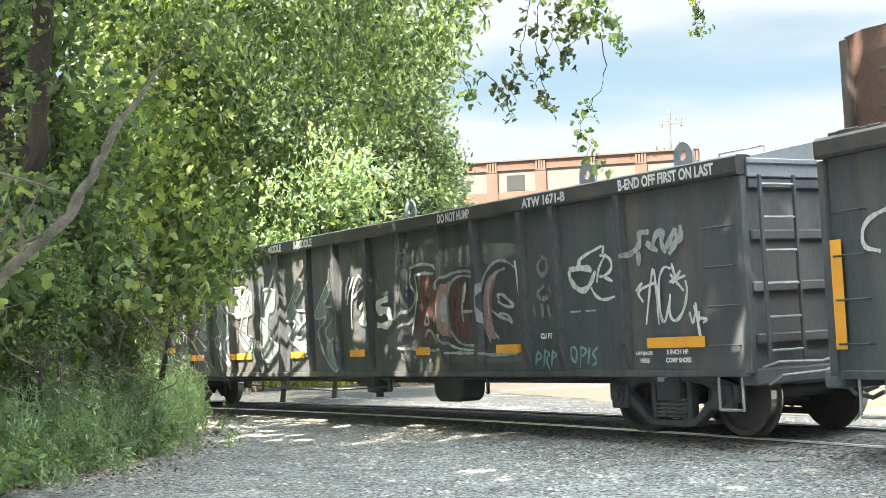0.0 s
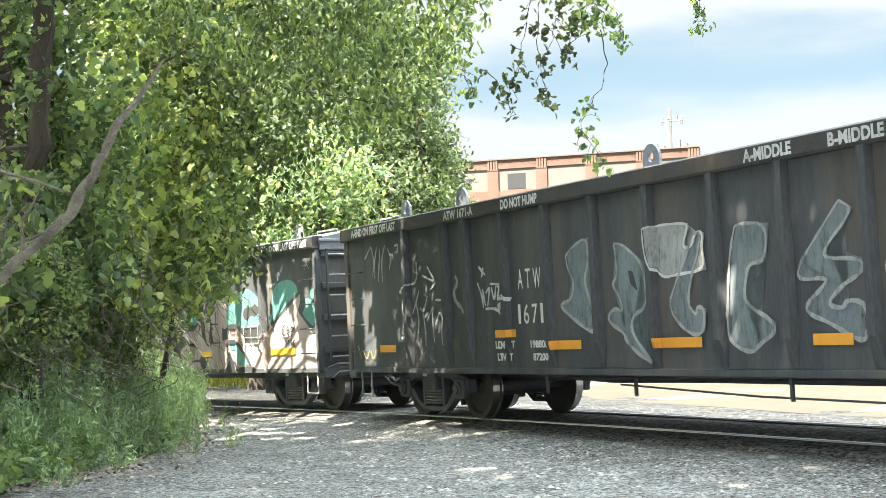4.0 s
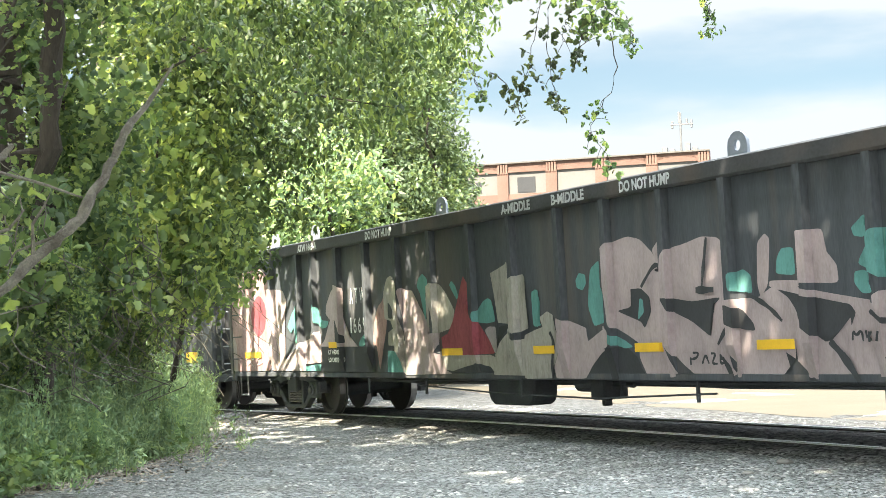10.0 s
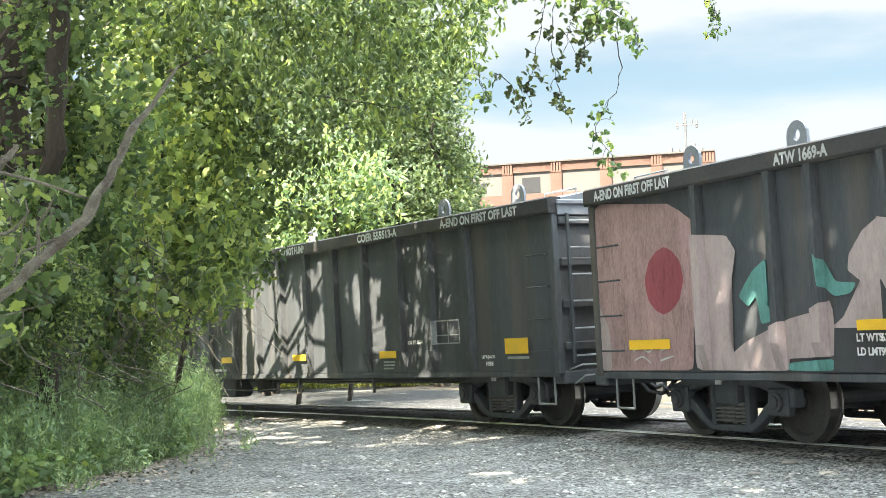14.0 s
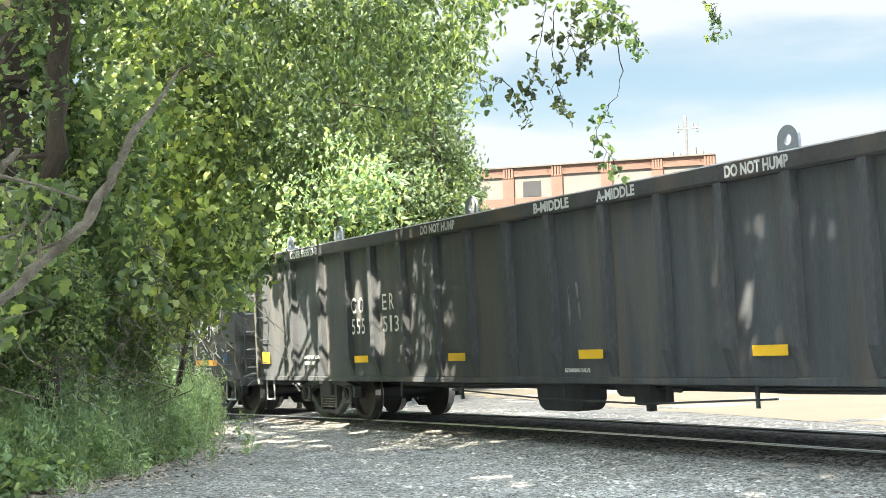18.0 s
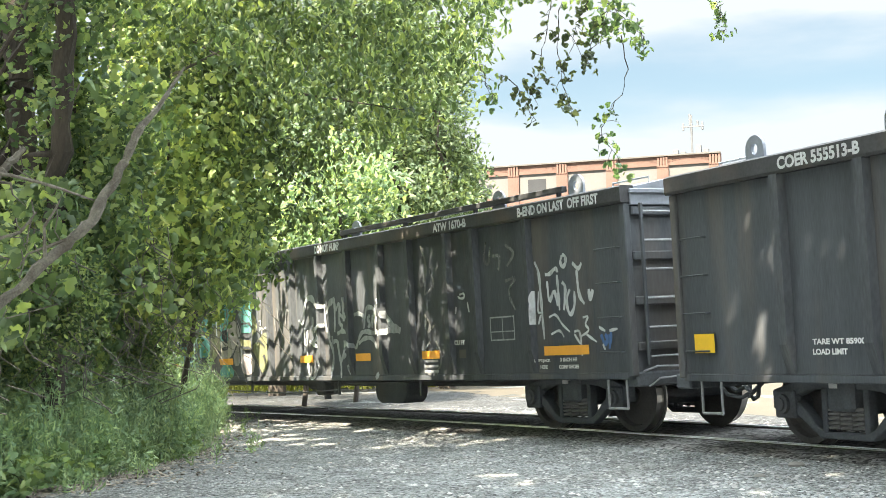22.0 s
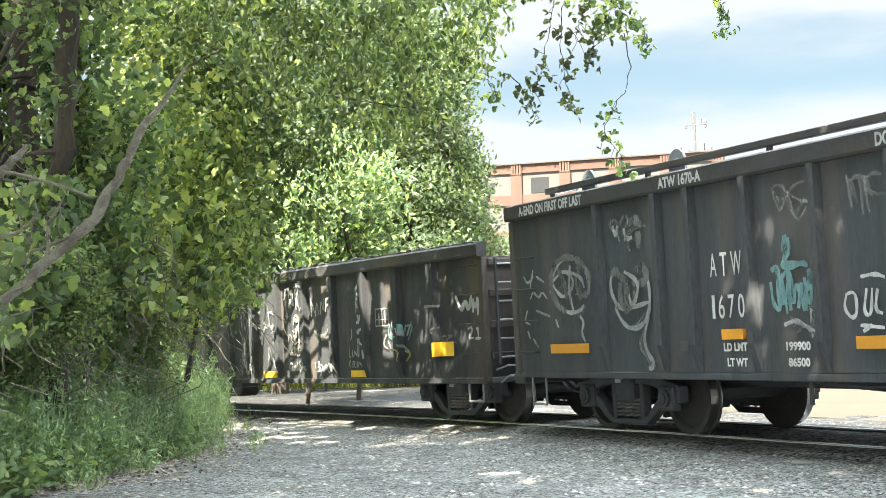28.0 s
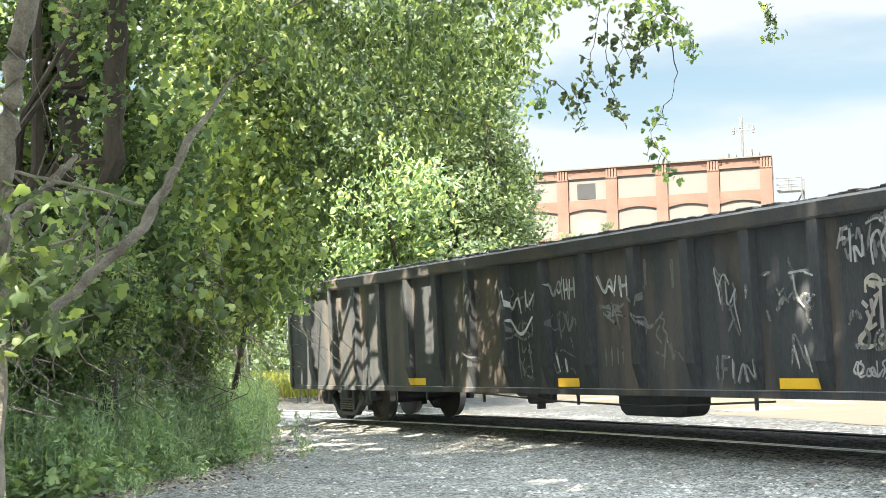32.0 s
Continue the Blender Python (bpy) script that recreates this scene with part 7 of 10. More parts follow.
stroke(CAR_E, SPRAY_WHITE, 0.055, ((9.6, 2.3), (9.55, 2.21), (9.6, 2.14), (9.68, 2.2), (9.67, 2.29), (9.6, 2.31)))
stroke(CAR_E, SPRAY_WHITE, 0.055, ((9.25, 1.99), (9.27, 1.67), (9.4, 1.91), (9.45, 1.66)))
stroke(CAR_E, SPRAY_WHITE, 0.055, ((9.47, 2.06), (9.49, 1.6)))
stroke(CAR_E, SPRAY_WHITE, 0.055, ((9.57, 1.96), (9.65, 1.9), (9.58, 1.6)))
stroke(CAR_E, SPRAY_WHITE, 0.055, ((9.73, 1.86), (9.63, 1.72), (9.7, 1.5), (9.82, 1.64), (9.82, 1.83)))
stroke(CAR_E, SPRAY_WHITE, 0.055, ((9.81, 2.19), (9.93, 2.09), (10, 2.17)))
stroke(CAR_E, SPRAY_WHITE, 0.055, ((9.89, 2.09), (9.91, 1.76), (10.02, 1.66)))
stroke(CAR_E, SPRAY_WHITE, 0.055, ((10.12, 1.84), (10.13, 1.69)))
stroke(CAR_E, SPRAY_WHITE, 0.055, ((10.2, 1.83), (10.14, 1.69)))
stroke(CAR_E, SPRAY_WHITE, 0.035, ((8.96, 1.88), (8.95, 1.44)))
stroke(CAR_E, SPRAY_WHITE, 0.035, ((9.05, 1.87), (9, 1.59), (9.09, 1.59)))
stroke(CAR_E, SPRAY_WHITE, 0.035, ((9.01, 1.44), (9.07, 1.56)))
stroke(CAR_E, SPRAY_WHITE, 0.035, ((9.25, 1.52), (9.4, 1.57), (9.52, 1.42), (9.68, 1.32)))
stroke(CAR_E, SPRAY_WHITE, 0.035, ((9.28, 1.3), (9.47, 1.36), (9.55, 1.26)))
stroke(CAR_E, SPRAY_WHITE, 0.035, ((9.77, 1.32), (9.9, 1.34), (9.91, 1.01)))
stroke(CAR_E, SPRAY_WHITE, 0.035, ((9.77, 1.29), (9.89, 1.16)))
stroke(CAR_E, SPRAY_WHITE, 0.035, ((9.96, 1.49), (10.09, 1.51), (9.99, 1.4), (10.11, 1.33), (9.89, 1.25)))
stroke(CAR_E, SPRAY_WHITE, 0.035, ((10.02, 1.28), (10.22, 1.18)))
stroke(CAR_E, SPRAY_WHITE, 0.035, ((10.28, 1.36), (10.4, 1.31)))
stroke(CAR_E, SPRAY_WHITE, 0.035, ((10.48, 1.31), (10.64, 1.33)))
stroke(CAR_E, SPRAY_WHITE, 0.035, ((10.34, 1.15), (10.38, 1.08)))
stroke(CAR_E, SPRAY_WHITE, 0.035, ((7.12, 1.93), (7.24, 1.95), (7.25, 1.88), (7.14, 1.87), (7.07, 1.91)))
stroke(CAR_E, SPRAY_WHITE, 0.035, ((7.01, 1.76), (6.98, 1.66)))
stroke(CAR_E, SPRAY_WHITE, 0.035, ((7.31, 1.81), (7.35, 1.67)))
stroke(CAR_E, SPRAY_BLUE, 0.06, ((10.31, 1.27), (10.38, 1.12), (10.47, 1.26)))
stroke(CAR_E, SPRAY_BLUE, 0.06, ((10.51, 1.29), (10.46, 1.09)))
stroke(CAR_E, SPRAY_BLUE, 0.06, ((10.39, 1.27), (10.5, 1.15)))
stroke(CAR_E, SPRAY_FADED, 0.05, ((7.86, 2.62), (7.78, 2.36), (7.91, 2.28), (7.96, 2.54)))
stroke(CAR_E, SPRAY_FADED, 0.05, ((8, 2.41), (8.21, 2.42), (8.14, 2.2)))
stroke(CAR_E, SPRAY_FADED, 0.05, ((8.33, 2.54), (8.57, 2.42), (8.35, 2.25)))
stroke(CAR_E, SPRAY_FADED, 0.05, ((8.28, 2.05), (8.59, 2.1), (8.32, 1.92), (8.5, 1.65)))
stroke(CAR_E, SPRAY_FADED, 0.05, ((6.09, 2.72), (6.26, 2.42), (6.15, 1.98)))
stroke(CAR_E, SPRAY_FADED, 0.05, ((6.31, 2.34), (6.48, 2.11), (6.15, 1.98)))
stroke(CAR_E, SPRAY_FADED, 0.05, ((6.12, 1.69), (6.3, 1.54), (6.16, 1.4), (6.42, 1.54)))
stroke(CAR_E, SPRAY_FADED, 0.05, ((6.27, 1.29), (6.07, 1.19), (6.04, 0.89), (6.22, 0.78), (6.48, 0.86), (6.56, 1.1), (6.4, 1.29)))
stroke(CAR_F, SPRAY_WHITE, 0.03, ((-0.99, 2.09), (-0.89, 1.88), (-0.8, 2.04), (-0.73, 1.9), (-0.64, 2.16)))
stroke(CAR_F, SPRAY_WHITE, 0.03, ((-0.61, 2.13), (-0.6, 1.85)))
stroke(CAR_F, SPRAY_WHITE, 0.03, ((-0.46, 2.12), (-0.49, 1.85)))
stroke(CAR_F, SPRAY_WHITE, 0.03, ((-0.62, 1.98), (-0.48, 1.99)))
stroke(CAR_F, SPRAY_WHITE, 0.03, ((0.17, 2.11), (0.35, 1.85), (0.45, 2.01), (0.55, 1.84), (0.61, 2.1)))
stroke(CAR_F, SPRAY_WHITE, 0.03, ((0.7, 2.08), (0.71, 1.82)))
stroke(CAR_F, SPRAY_WHITE, 0.03, ((0.87, 2.07), (0.87, 1.83)))
stroke(CAR_F, SPRAY_WHITE, 0.03, ((0.71, 1.96), (0.87, 1.97)))
stroke(CAR_F, SPRAY_WHITE, 0.045, ((-2.12, 2.06), (-2.01, 1.73), (-1.82, 2), (-1.75, 1.72)))
stroke(CAR_F, SPRAY_WHITE, 0.045, ((-1.61, 2.03), (-1.6, 1.76), (-1.38, 1.98)))
stroke(CAR_F, SPRAY_WHITE, 0.045, ((-2.06, 1.65), (-1.78, 1.37), (-1.45, 1.67)))
stroke(CAR_F, SPRAY_WHITE, 0.045, ((-0.9, 1.17), (-0.81, 0.91)))
stroke(CAR_F, SPRAY_WHITE, 0.045, ((-0.67, 1.09), (-0.63, 0.91)))
stroke(CAR_F, SPRAY_GREY, 0.027, ((2.54, 2.05), (2.58, 1.79), (2.7, 2.01), (2.79, 1.85)))
stroke(CAR_F, SPRAY_GREY, 0.027, ((2.59, 1.86), (2.63, 1.64)))
stroke(CAR_F, SPRAY_GREY, 0.027, ((2.73, 1.89), (2.73, 1.56), (2.92, 1.85), (2.84, 1.7), (2.94, 1.33)))
stroke(CAR_F, SPRAY_GREY, 0.027, ((2.51, 1.08), (2.51, 0.82)))
stroke(CAR_F, SPRAY_GREY, 0.027, ((2.6, 1.08), (2.59, 0.82)))
stroke(CAR_F, SPRAY_GREY, 0.027, ((2.6, 1.07), (2.73, 1.06)))
stroke(CAR_F, SPRAY_GREY, 0.027, ((2.77, 1.04), (2.76, 0.82)))
stroke(CAR_F, SPRAY_GREY, 0.027, ((2.84, 0.79), (2.95, 1.04), (3, 0.79)))
stroke(CAR_F, SPRAY_GREY, 0.027, ((3.05, 0.79), (3.1, 1.03), (3.18, 0.79), (3.23, 1.04)))
stroke(CAR_F, SPRAY_FADED, 0.04, ((-0.79, 1.69), (-0.73, 1.34)))
stroke(CAR_F, SPRAY_FADED, 0.04, ((-0.6, 1.68), (-0.54, 1.38), (-0.43, 1.63)))
stroke(CAR_F, SPRAY_FADED, 0.04, ((0.2, 1.74), (0.69, 1.64)))
stroke(CAR_F, SPRAY_FADED, 0.04, ((0.27, 1.65), (0.59, 1.48)))
stroke(CAR_F, SPRAY_FADED, 0.04, ((1.01, 1.62), (1.22, 1.38), (1.55, 1.6)))
stroke(CAR_F, SPRAY_FADED, 0.04, ((1.2, 1.93), (1.1, 1.7)))
stroke(CAR_F, SPRAY_FADED, 0.04, ((1.59, 1.29), (1.72, 1.06)))
stroke(CAR_F, SPRAY_FADED, 0.04, ((-1.88, 1.37), (-1.84, 0.83)))
stroke(CAR_F, SPRAY_FADED, 0.04, ((-1.59, 1.32), (-1.51, 0.79)))
stroke(CAR_F, SPRAY_GREY, 0.03, ((3.76, 1.91), (4.01, 1.93), (4.23, 1.86)))
stroke(CAR_F, SPRAY_GREY, 0.03, ((3.82, 1.9), (3.86, 1.66), (3.97, 1.55)))
stroke(CAR_F, SPRAY_GREY, 0.03, ((3.98, 1.69), (4.21, 1.64), (4.09, 1.58)))
stroke(CAR_F, SPRAY_GREY, 0.03, ((3.77, 1.17), (3.84, 0.93)))
stroke(CAR_F, SPRAY_GREY, 0.03, ((3.93, 1.17), (4.02, 0.89)))
stroke(CAR_F, SPRAY_GREY, 0.035, ((4.57, 2.3), (4.49, 2.1)))
stroke(CAR_F, SPRAY_GREY, 0.035, ((4.54, 2.29), (4.66, 2.29)))
stroke(CAR_F, SPRAY_GREY, 0.035, ((4.51, 2.19), (4.62, 2.2)))
stroke(CAR_F, SPRAY_GREY, 0.035, ((4.68, 2.29), (4.67, 1.96)))
stroke(CAR_F, SPRAY_GREY, 0.035, ((4.73, 1.95), (4.72, 2.15), (4.84, 1.95), (4.84, 2.21)))
stroke(CAR_F, SPRAY_GREY, 0.035, ((4.97, 1.91), (4.94, 2.14), (5.06, 2.26), (5.1, 2.13)))
stroke(CAR_F, SPRAY_GREY, 0.035, ((4.9, 2.31), (5.07, 2.37), (5.3, 2.27), (5.15, 2.12), (5.29, 1.89)))
stroke(CAR_F, SPRAY_GREY, 0.035, ((5.54, 2.09), (5.56, 1.77)))
stroke(CAR_F, SPRAY_GREY, 0.035, ((5.56, 2.06), (5.67, 1.83)))
stroke(CAR_F, SPRAY_GREY, 0.035, ((5.7, 1.77), (5.77, 2.05), (5.83, 1.79)))
stroke(CAR_F, SPRAY_GREY, 0.035, ((5.88, 1.79), (5.93, 2.07), (6, 1.81), (6.04, 2.06)))
stroke(CAR_F, SPRAY_GREY, 0.035, ((6.19, 2.02), (6.11, 1.93), (6.15, 1.83)))
stroke(CAR_F, SPRAY_GREY, 0.035, ((6.29, 2.04), (6.25, 1.83)))
stroke(CAR_F, SPRAY_GREY, 0.035, ((6.27, 2.04), (6.38, 2.05)))
stroke(CAR_F, SPRAY_GREY, 0.035, ((6.26, 1.93), (6.35, 1.94)))
stroke(CAR_F, MURAL_CREAM, 0.045, ((4.84, 1.75), (5.01, 1.74), (5.05, 1.64), (4.94, 1.61)))
stroke(CAR_F, MURAL_CREAM, 0.045, ((4.99, 1.61), (4.86, 1.35), (4.67, 1.12)))
stroke(CAR_F, MURAL_CREAM, 0.045, ((4.96, 1.35), (4.68, 1.22), (4.78, 1.12), (4.94, 1.15)))
stroke(CAR_F, MURAL_CREAM, 0.045, ((5.06, 1.28), (4.95, 1.18), (5.1, 1.11), (5.22, 1.21), (5.1, 1.29)))
stroke(CAR_F, SPRAY_GREY, 0.03, ((4.66, 0.99), (4.59, 0.89), (4.7, 0.86), (4.76, 0.95), (4.66, 0.99)))
stroke(CAR_F, SPRAY_GREY, 0.03, ((4.81, 0.89), (4.87, 0.95), (4.91, 0.82), (5, 0.92)))
stroke(CAR_F, SPRAY_GREY, 0.03, ((5.02, 0.82), (5.14, 0.95), (5.07, 1)))
stroke(CAR_F, SPRAY_GREY, 0.03, ((5.19, 0.95), (5.19, 0.81)))
stroke(CAR_F, SPRAY_GREY, 0.03, ((5.27, 0.92), (5.33, 0.82)))
stroke(CAR_F, SPRAY_GREY, 0.05, ((5.6, 0.98), (5.64, 0.85), (5.79, 0.95), (5.7, 1.01), (5.83, 0.79)))
stroke(CAR_F, SPRAY_GREY, 0.05, ((5.84, 0.95), (5.92, 0.79), (5.99, 0.97), (6.11, 0.79)))
stroke(CAR_F, SPRAY_GREY, 0.05, ((6.12, 0.88), (6.26, 0.82), (6.36, 0.94), (6.45, 0.76)))
stroke(CAR_F, SPRAY_GREY, 0.05, ((5.63, 0.82), (6.36, 0.91)))
stroke(CAR_F, SPRAY_GREY, 0.055, ((7.19, 2.21), (7.21, 1.97)))
stroke(CAR_F, SPRAY_GREY, 0.055, ((7.35, 2.17), (7.21, 2.03), (7.37, 1.99)))
stroke(CAR_F, SPRAY_GREY, 0.055, ((7.2, 1.92), (7.4, 1.84)))
stroke(CAR_F, SPRAY_GREY, 0.055, ((7.18, 1.74), (7.21, 1.63), (7.37, 1.59), (7.43, 1.73)))
stroke(CAR_F, SPRAY_GREY, 0.055, ((7.2, 1.51), (7.23, 1.42), (7.45, 1.5)))
stroke(CAR_F, SPRAY_GREY, 0.055, ((7.25, 1.34), (7.46, 1.24)))
stroke(CAR_F, SPRAY_GREY, 0.055, ((7.27, 1.33), (7.32, 1.05)))
stroke(CAR_F, SPRAY_GREY, 0.055, ((7.45, 1.16), (7.48, 1.02)))
stroke(CAR_F, SPRAY_GREY, 0.025, ((6.85, 1.2), (6.84, 1.05), (6.9, 1.05)))
stroke(CAR_F, SPRAY_GREY, 0.025, ((6.96, 1.17), (6.96, 1.05)))
stroke(CAR_F, SPRAY_GREY, 0.025, ((7, 1.05), (7.03, 1.17), (7.09, 1.05), (7.12, 1.15)))
stroke(CAR_F, SPRAY_GREY, 0.025, ((7.18, 1.16), (7.14, 1.08), (7.22, 1.06)))
stroke(CAR_F, SPRAY_GREY, 0.025, ((6.9, 1), (6.82, 0.94), (6.88, 0.87)))
stroke(CAR_F, SPRAY_GREY, 0.025, ((6.95, 0.87), (6.96, 0.99), (7.05, 0.96), (6.97, 0.92), (7.05, 0.87)))
stroke(CAR_F, SPRAY_GREY, 0.025, ((7.11, 0.98), (7.1, 0.87)))
stroke(CAR_F, SPRAY_GREY, 0.025, ((7.14, 0.88), (7.17, 0.98), (7.21, 0.91), (7.26, 0.99), (7.26, 0.88)))
stroke(CAR_F, SPRAY_GREY, 0.025, ((6.95, 1.52), (6.98, 1.4), (6.91, 1.32)))
stroke(CAR_F, SPRAY_FADED, 0.06, ((5.61, 1.52), (5.94, 1.38), (6.24, 1.61)))
stroke(CAR_F, SPRAY_FADED, 0.06, ((5.73, 1.32), (6.22, 1.43)))
stroke(CAR_F, SPRAY_FADED, 0.06, ((3.67, 1.67), (3.54, 1.53)))
stroke(CAR_F, SPRAY_FADED, 0.06, ((1.23, 2.25), (1.23, 1.93)))
stroke(CAR_F, SPRAY_FADED, 0.06, ((1.77, 2.21), (1.77, 1.87)))
stroke(CAR_F, SPRAY_WHITE, 0.075, ((10.14, 1.89), (10.29, 1.64), (10.39, 1.84), (10.47, 1.63), (10.56, 1.89)))
stroke(CAR_F, SPRAY_WHITE, 0.075, ((10.59, 1.83), (10.59, 1.63)))
stroke(CAR_F, SPRAY_WHITE, 0.075, ((10.71, 1.85), (10.71, 1.59)))
stroke(CAR_F, SPRAY_WHITE, 0.075, ((10.6, 1.73), (10.71, 1.73)))
stroke(CAR_F, SPRAY_WHITE, 0.04, ((10.43, 1.4), (10.53, 1.43), (10.54, 1.35), (10.41, 1.27), (10.57, 1.27)))
stroke(CAR_F, SPRAY_WHITE, 0.04, ((10.64, 1.39), (10.69, 1.42), (10.69, 1.26)))
stroke(CAR_F, SPRAY_WHITE, 0.04, ((10.61, 1.26), (10.76, 1.26)))
stroke(CAR_F, SPRAY_TEAL, 0.04, ((8.22, 1.55), (8.15, 1.39), (8.27, 1.29), (8.37, 1.48), (8.27, 1.57)))
stroke(CAR_F, SPRAY_TEAL, 0.04, ((8.42, 1.51), (8.4, 1.32), (8.51, 1.35)))
stroke(CAR_F, SPRAY_TEAL, 0.04, ((8.58, 1.54), (8.61, 1.31), (8.69, 1.47)))
stroke(CAR_F, SPRAY_TEAL, 0.04, ((8.72, 1.5), (8.92, 1.52), (8.75, 1.28)))
stroke(CAR_F, SPRAY_TEAL, 0.04, ((8.55, 1.22), (8.78, 1.11)))
stroke(CAR_F, SPRAY_YELLOW, 0.04, ((8.44, 1.15), (8.59, 1.12), (8.52, 0.96)))
stroke(CAR_F, SPRAY_YELLOW, 0.04, ((8.64, 1.12), (8.83, 1.08), (8.67, 0.96)))
stroke(CAR_F, MURAL_CREAM, 0.03, ((8.1, 1.39), (7.97, 1.23), (8.13, 1.16)))
stroke(CAR_F, MURAL_CREAM, 0.03, ((8.14, 1.29), (8.23, 1.16)))
stroke(CAR_F, SPRAY_FADED, 0.03, ((9.69, 1.31), (10.09, 1.33), (9.77, 1.25), (10.12, 1.21)))
stroke(CAR_F, SPRAY_FADED, 0.03, ((9.43, 1.38), (9.71, 1.46)))
stroke(CAR_F, SPRAY_FADED, 0.03, ((9.36, 1.43), (9.61, 1.37)))
stroke(CAR_F, SPRAY_GREY, 0.045, ((7.19, 2.22), (7.34, 1.89), (7.22, 1.62), (7.29, 1.34)))
stroke(CAR_F, SPRAY_GREY, 0.045, ((5.7, 0.99), (5.96, 0.85), (6.28, 0.99), (6.46, 0.8)))
stroke(CAR_F, SPRAY_GREY, 0.045, ((5.75, 0.85), (6.37, 0.94)))
stroke(CAR_F, SPRAY_GREY, 0.045, ((8.27, 1.54), (8.34, 1.36), (8.48, 1.5)))
stroke(CAR_F, SPRAY_GREY, 0.045, ((8.53, 1.48), (8.58, 1.35), (8.7, 1.52)))
stroke(CAR_F, SPRAY_GREY, 0.045, ((8.72, 1.35), (8.87, 1.56)))
stroke(CAR_F, SPRAY_GREY, 0.045, ((7.88, 1.73), (7.9, 1.55)))
stroke(CAR_F, SPRAY_GREY, 0.045, ((8.07, 1.77), (8.08, 1.57)))
stroke(CAR_F, SPRAY_FADED, 0.035, ((-2.03, 2.1), (-1.91, 2.02), (-2.07, 1.93), (-1.89, 1.84), (-2.04, 1.75)))
stroke(CAR_F, SPRAY_FADED, 0.035, ((-1.8, 2.08), (-1.82, 1.76)))
stroke(CAR_F, SPRAY_FADED, 0.035, ((-1.82, 1.92), (-1.65, 1.95)))
stroke(CAR_F, SPRAY_FADED, 0.035, ((-1.6, 2.07), (-1.64, 1.74)))
stroke(CAR_F, SPRAY_FADED, 0.035, ((-1.51, 2), (-1.39, 1.94), (-1.43, 1.78), (-1.54, 1.76), (-1.54, 1.95)))
stroke(CAR_F, SPRAY_FADED, 0.035, ((-1.41, 1.74), (-1.37, 2.02)))
stroke(CAR_F, SPRAY_FADED, 0.04, ((-2.09, 1.62), (-2.04, 1.44), (-1.92, 1.6), (-1.91, 1.42), (-1.79, 1.61)))
stroke(CAR_F, SPRAY_FADED, 0.04, ((-1.72, 1.63), (-1.76, 1.42)))
stroke(CAR_F, SPRAY_FADED, 0.04, ((-1.72, 1.59), (-1.56, 1.57), (-1.7, 1.5), (-1.54, 1.43)))
stroke(CAR_F, SPRAY_FADED, 0.04, ((-1.48, 1.6), (-1.48, 1.39)))
stroke(CAR_F, SPRAY_FADED, 0.04, ((-2.11, 1.36), (-1.94, 1.46), (-1.75, 1.34), (-1.48, 1.43)))
stroke(CAR_F, SPRAY_FADED, 0.03, ((-1.78, 1.32), (-1.77, 1.15), (-1.62, 1.29), (-1.58, 1.11), (-1.47, 1.27)))
stroke(CAR_F, SPRAY_FADED, 0.03, ((-1.84, 1.07), (-1.73, 0.95), (-1.8, 0.83), (-1.62, 1.03), (-1.5, 0.91), (-1.62, 0.78)))
stroke(CAR_F, SPRAY_FADED, 0.03, ((-1.71, 1.11), (-1.82, 0.99), (-1.7, 0.86), (-1.48, 0.83)))
stroke(CAR_F, SPRAY_FADED, 0.025, ((-0.92, 1.68), (-1.01, 1.57), (-0.92, 1.45), (-0.79, 1.49)))
stroke(CAR_F, SPRAY_FADED, 0.025, ((-0.74, 1.71), (-0.82, 1.53), (-0.72, 1.41), (-0.6, 1.56), (-0.65, 1.71), (-0.74, 1.7)))
stroke(CAR_F, SPRAY_FADED, 0.025, ((-0.54, 1.71), (-0.53, 1.4), (-0.36, 1.66), (-0.36, 1.4)))
stroke(CAR_F, SPRAY_FADED, 0.025, ((-0.81, 1.32), (-0.91, 1.1), (-0.74, 1.22), (-0.6, 1.16), (-0.42, 1.1)))
stroke(CAR_F, SPRAY_FADED, 0.025, ((-0.96, 1.03), (-0.89, 0.86), (-0.77, 1.01), (-0.68, 0.89), (-0.52, 0.98), (-0.41, 0.87)))
stroke(CAR_F, SPRAY_FADED, 0.025, ((-0.51, 1.36), (-0.46, 1.21)))
stroke(CAR_F, SPRAY_GREY, 0.04, ((-0.95, 2.07), (-0.87, 1.86), (-0.72, 2.18), (-0.66, 1.86)))
stroke(CAR_F, SPRAY_GREY, 0.04, ((-0.54, 2.13), (-0.51, 1.86)))
stroke(CAR_F, SPRAY_GREY, 0.04, ((-0.36, 2.14), (-0.36, 1.87)))
stroke(CAR_F, SPRAY_GREY, 0.04, ((-0.54, 1.98), (-0.35, 1.99)))
stroke(CAR_F, SPRAY_GREY, 0.04, ((0.21, 2.12), (0.36, 1.84), (0.47, 2.12), (0.56, 1.84)))
stroke(CAR_F, SPRAY_GREY, 0.04, ((0.68, 2.09), (0.7, 1.83)))
stroke(CAR_F, SPRAY_GREY, 0.04, ((0.83, 2.08), (0.83, 1.83)))
stroke(CAR_F, SPRAY_GREY, 0.04, ((0.68, 1.96), (0.82, 1.96)))
stroke(CAR_F, SPRAY_FADED, 0.03, ((0.21, 1.7), (0.44, 1.74), (0.71, 1.71), (0.5, 1.66), (0.36, 1.58), (0.56, 1.62), (0.78, 1.58)))
stroke(CAR_F, SPRAY_FADED, 0.03, ((0.49, 1.77), (0.6, 1.55), (0.64, 1.43)))
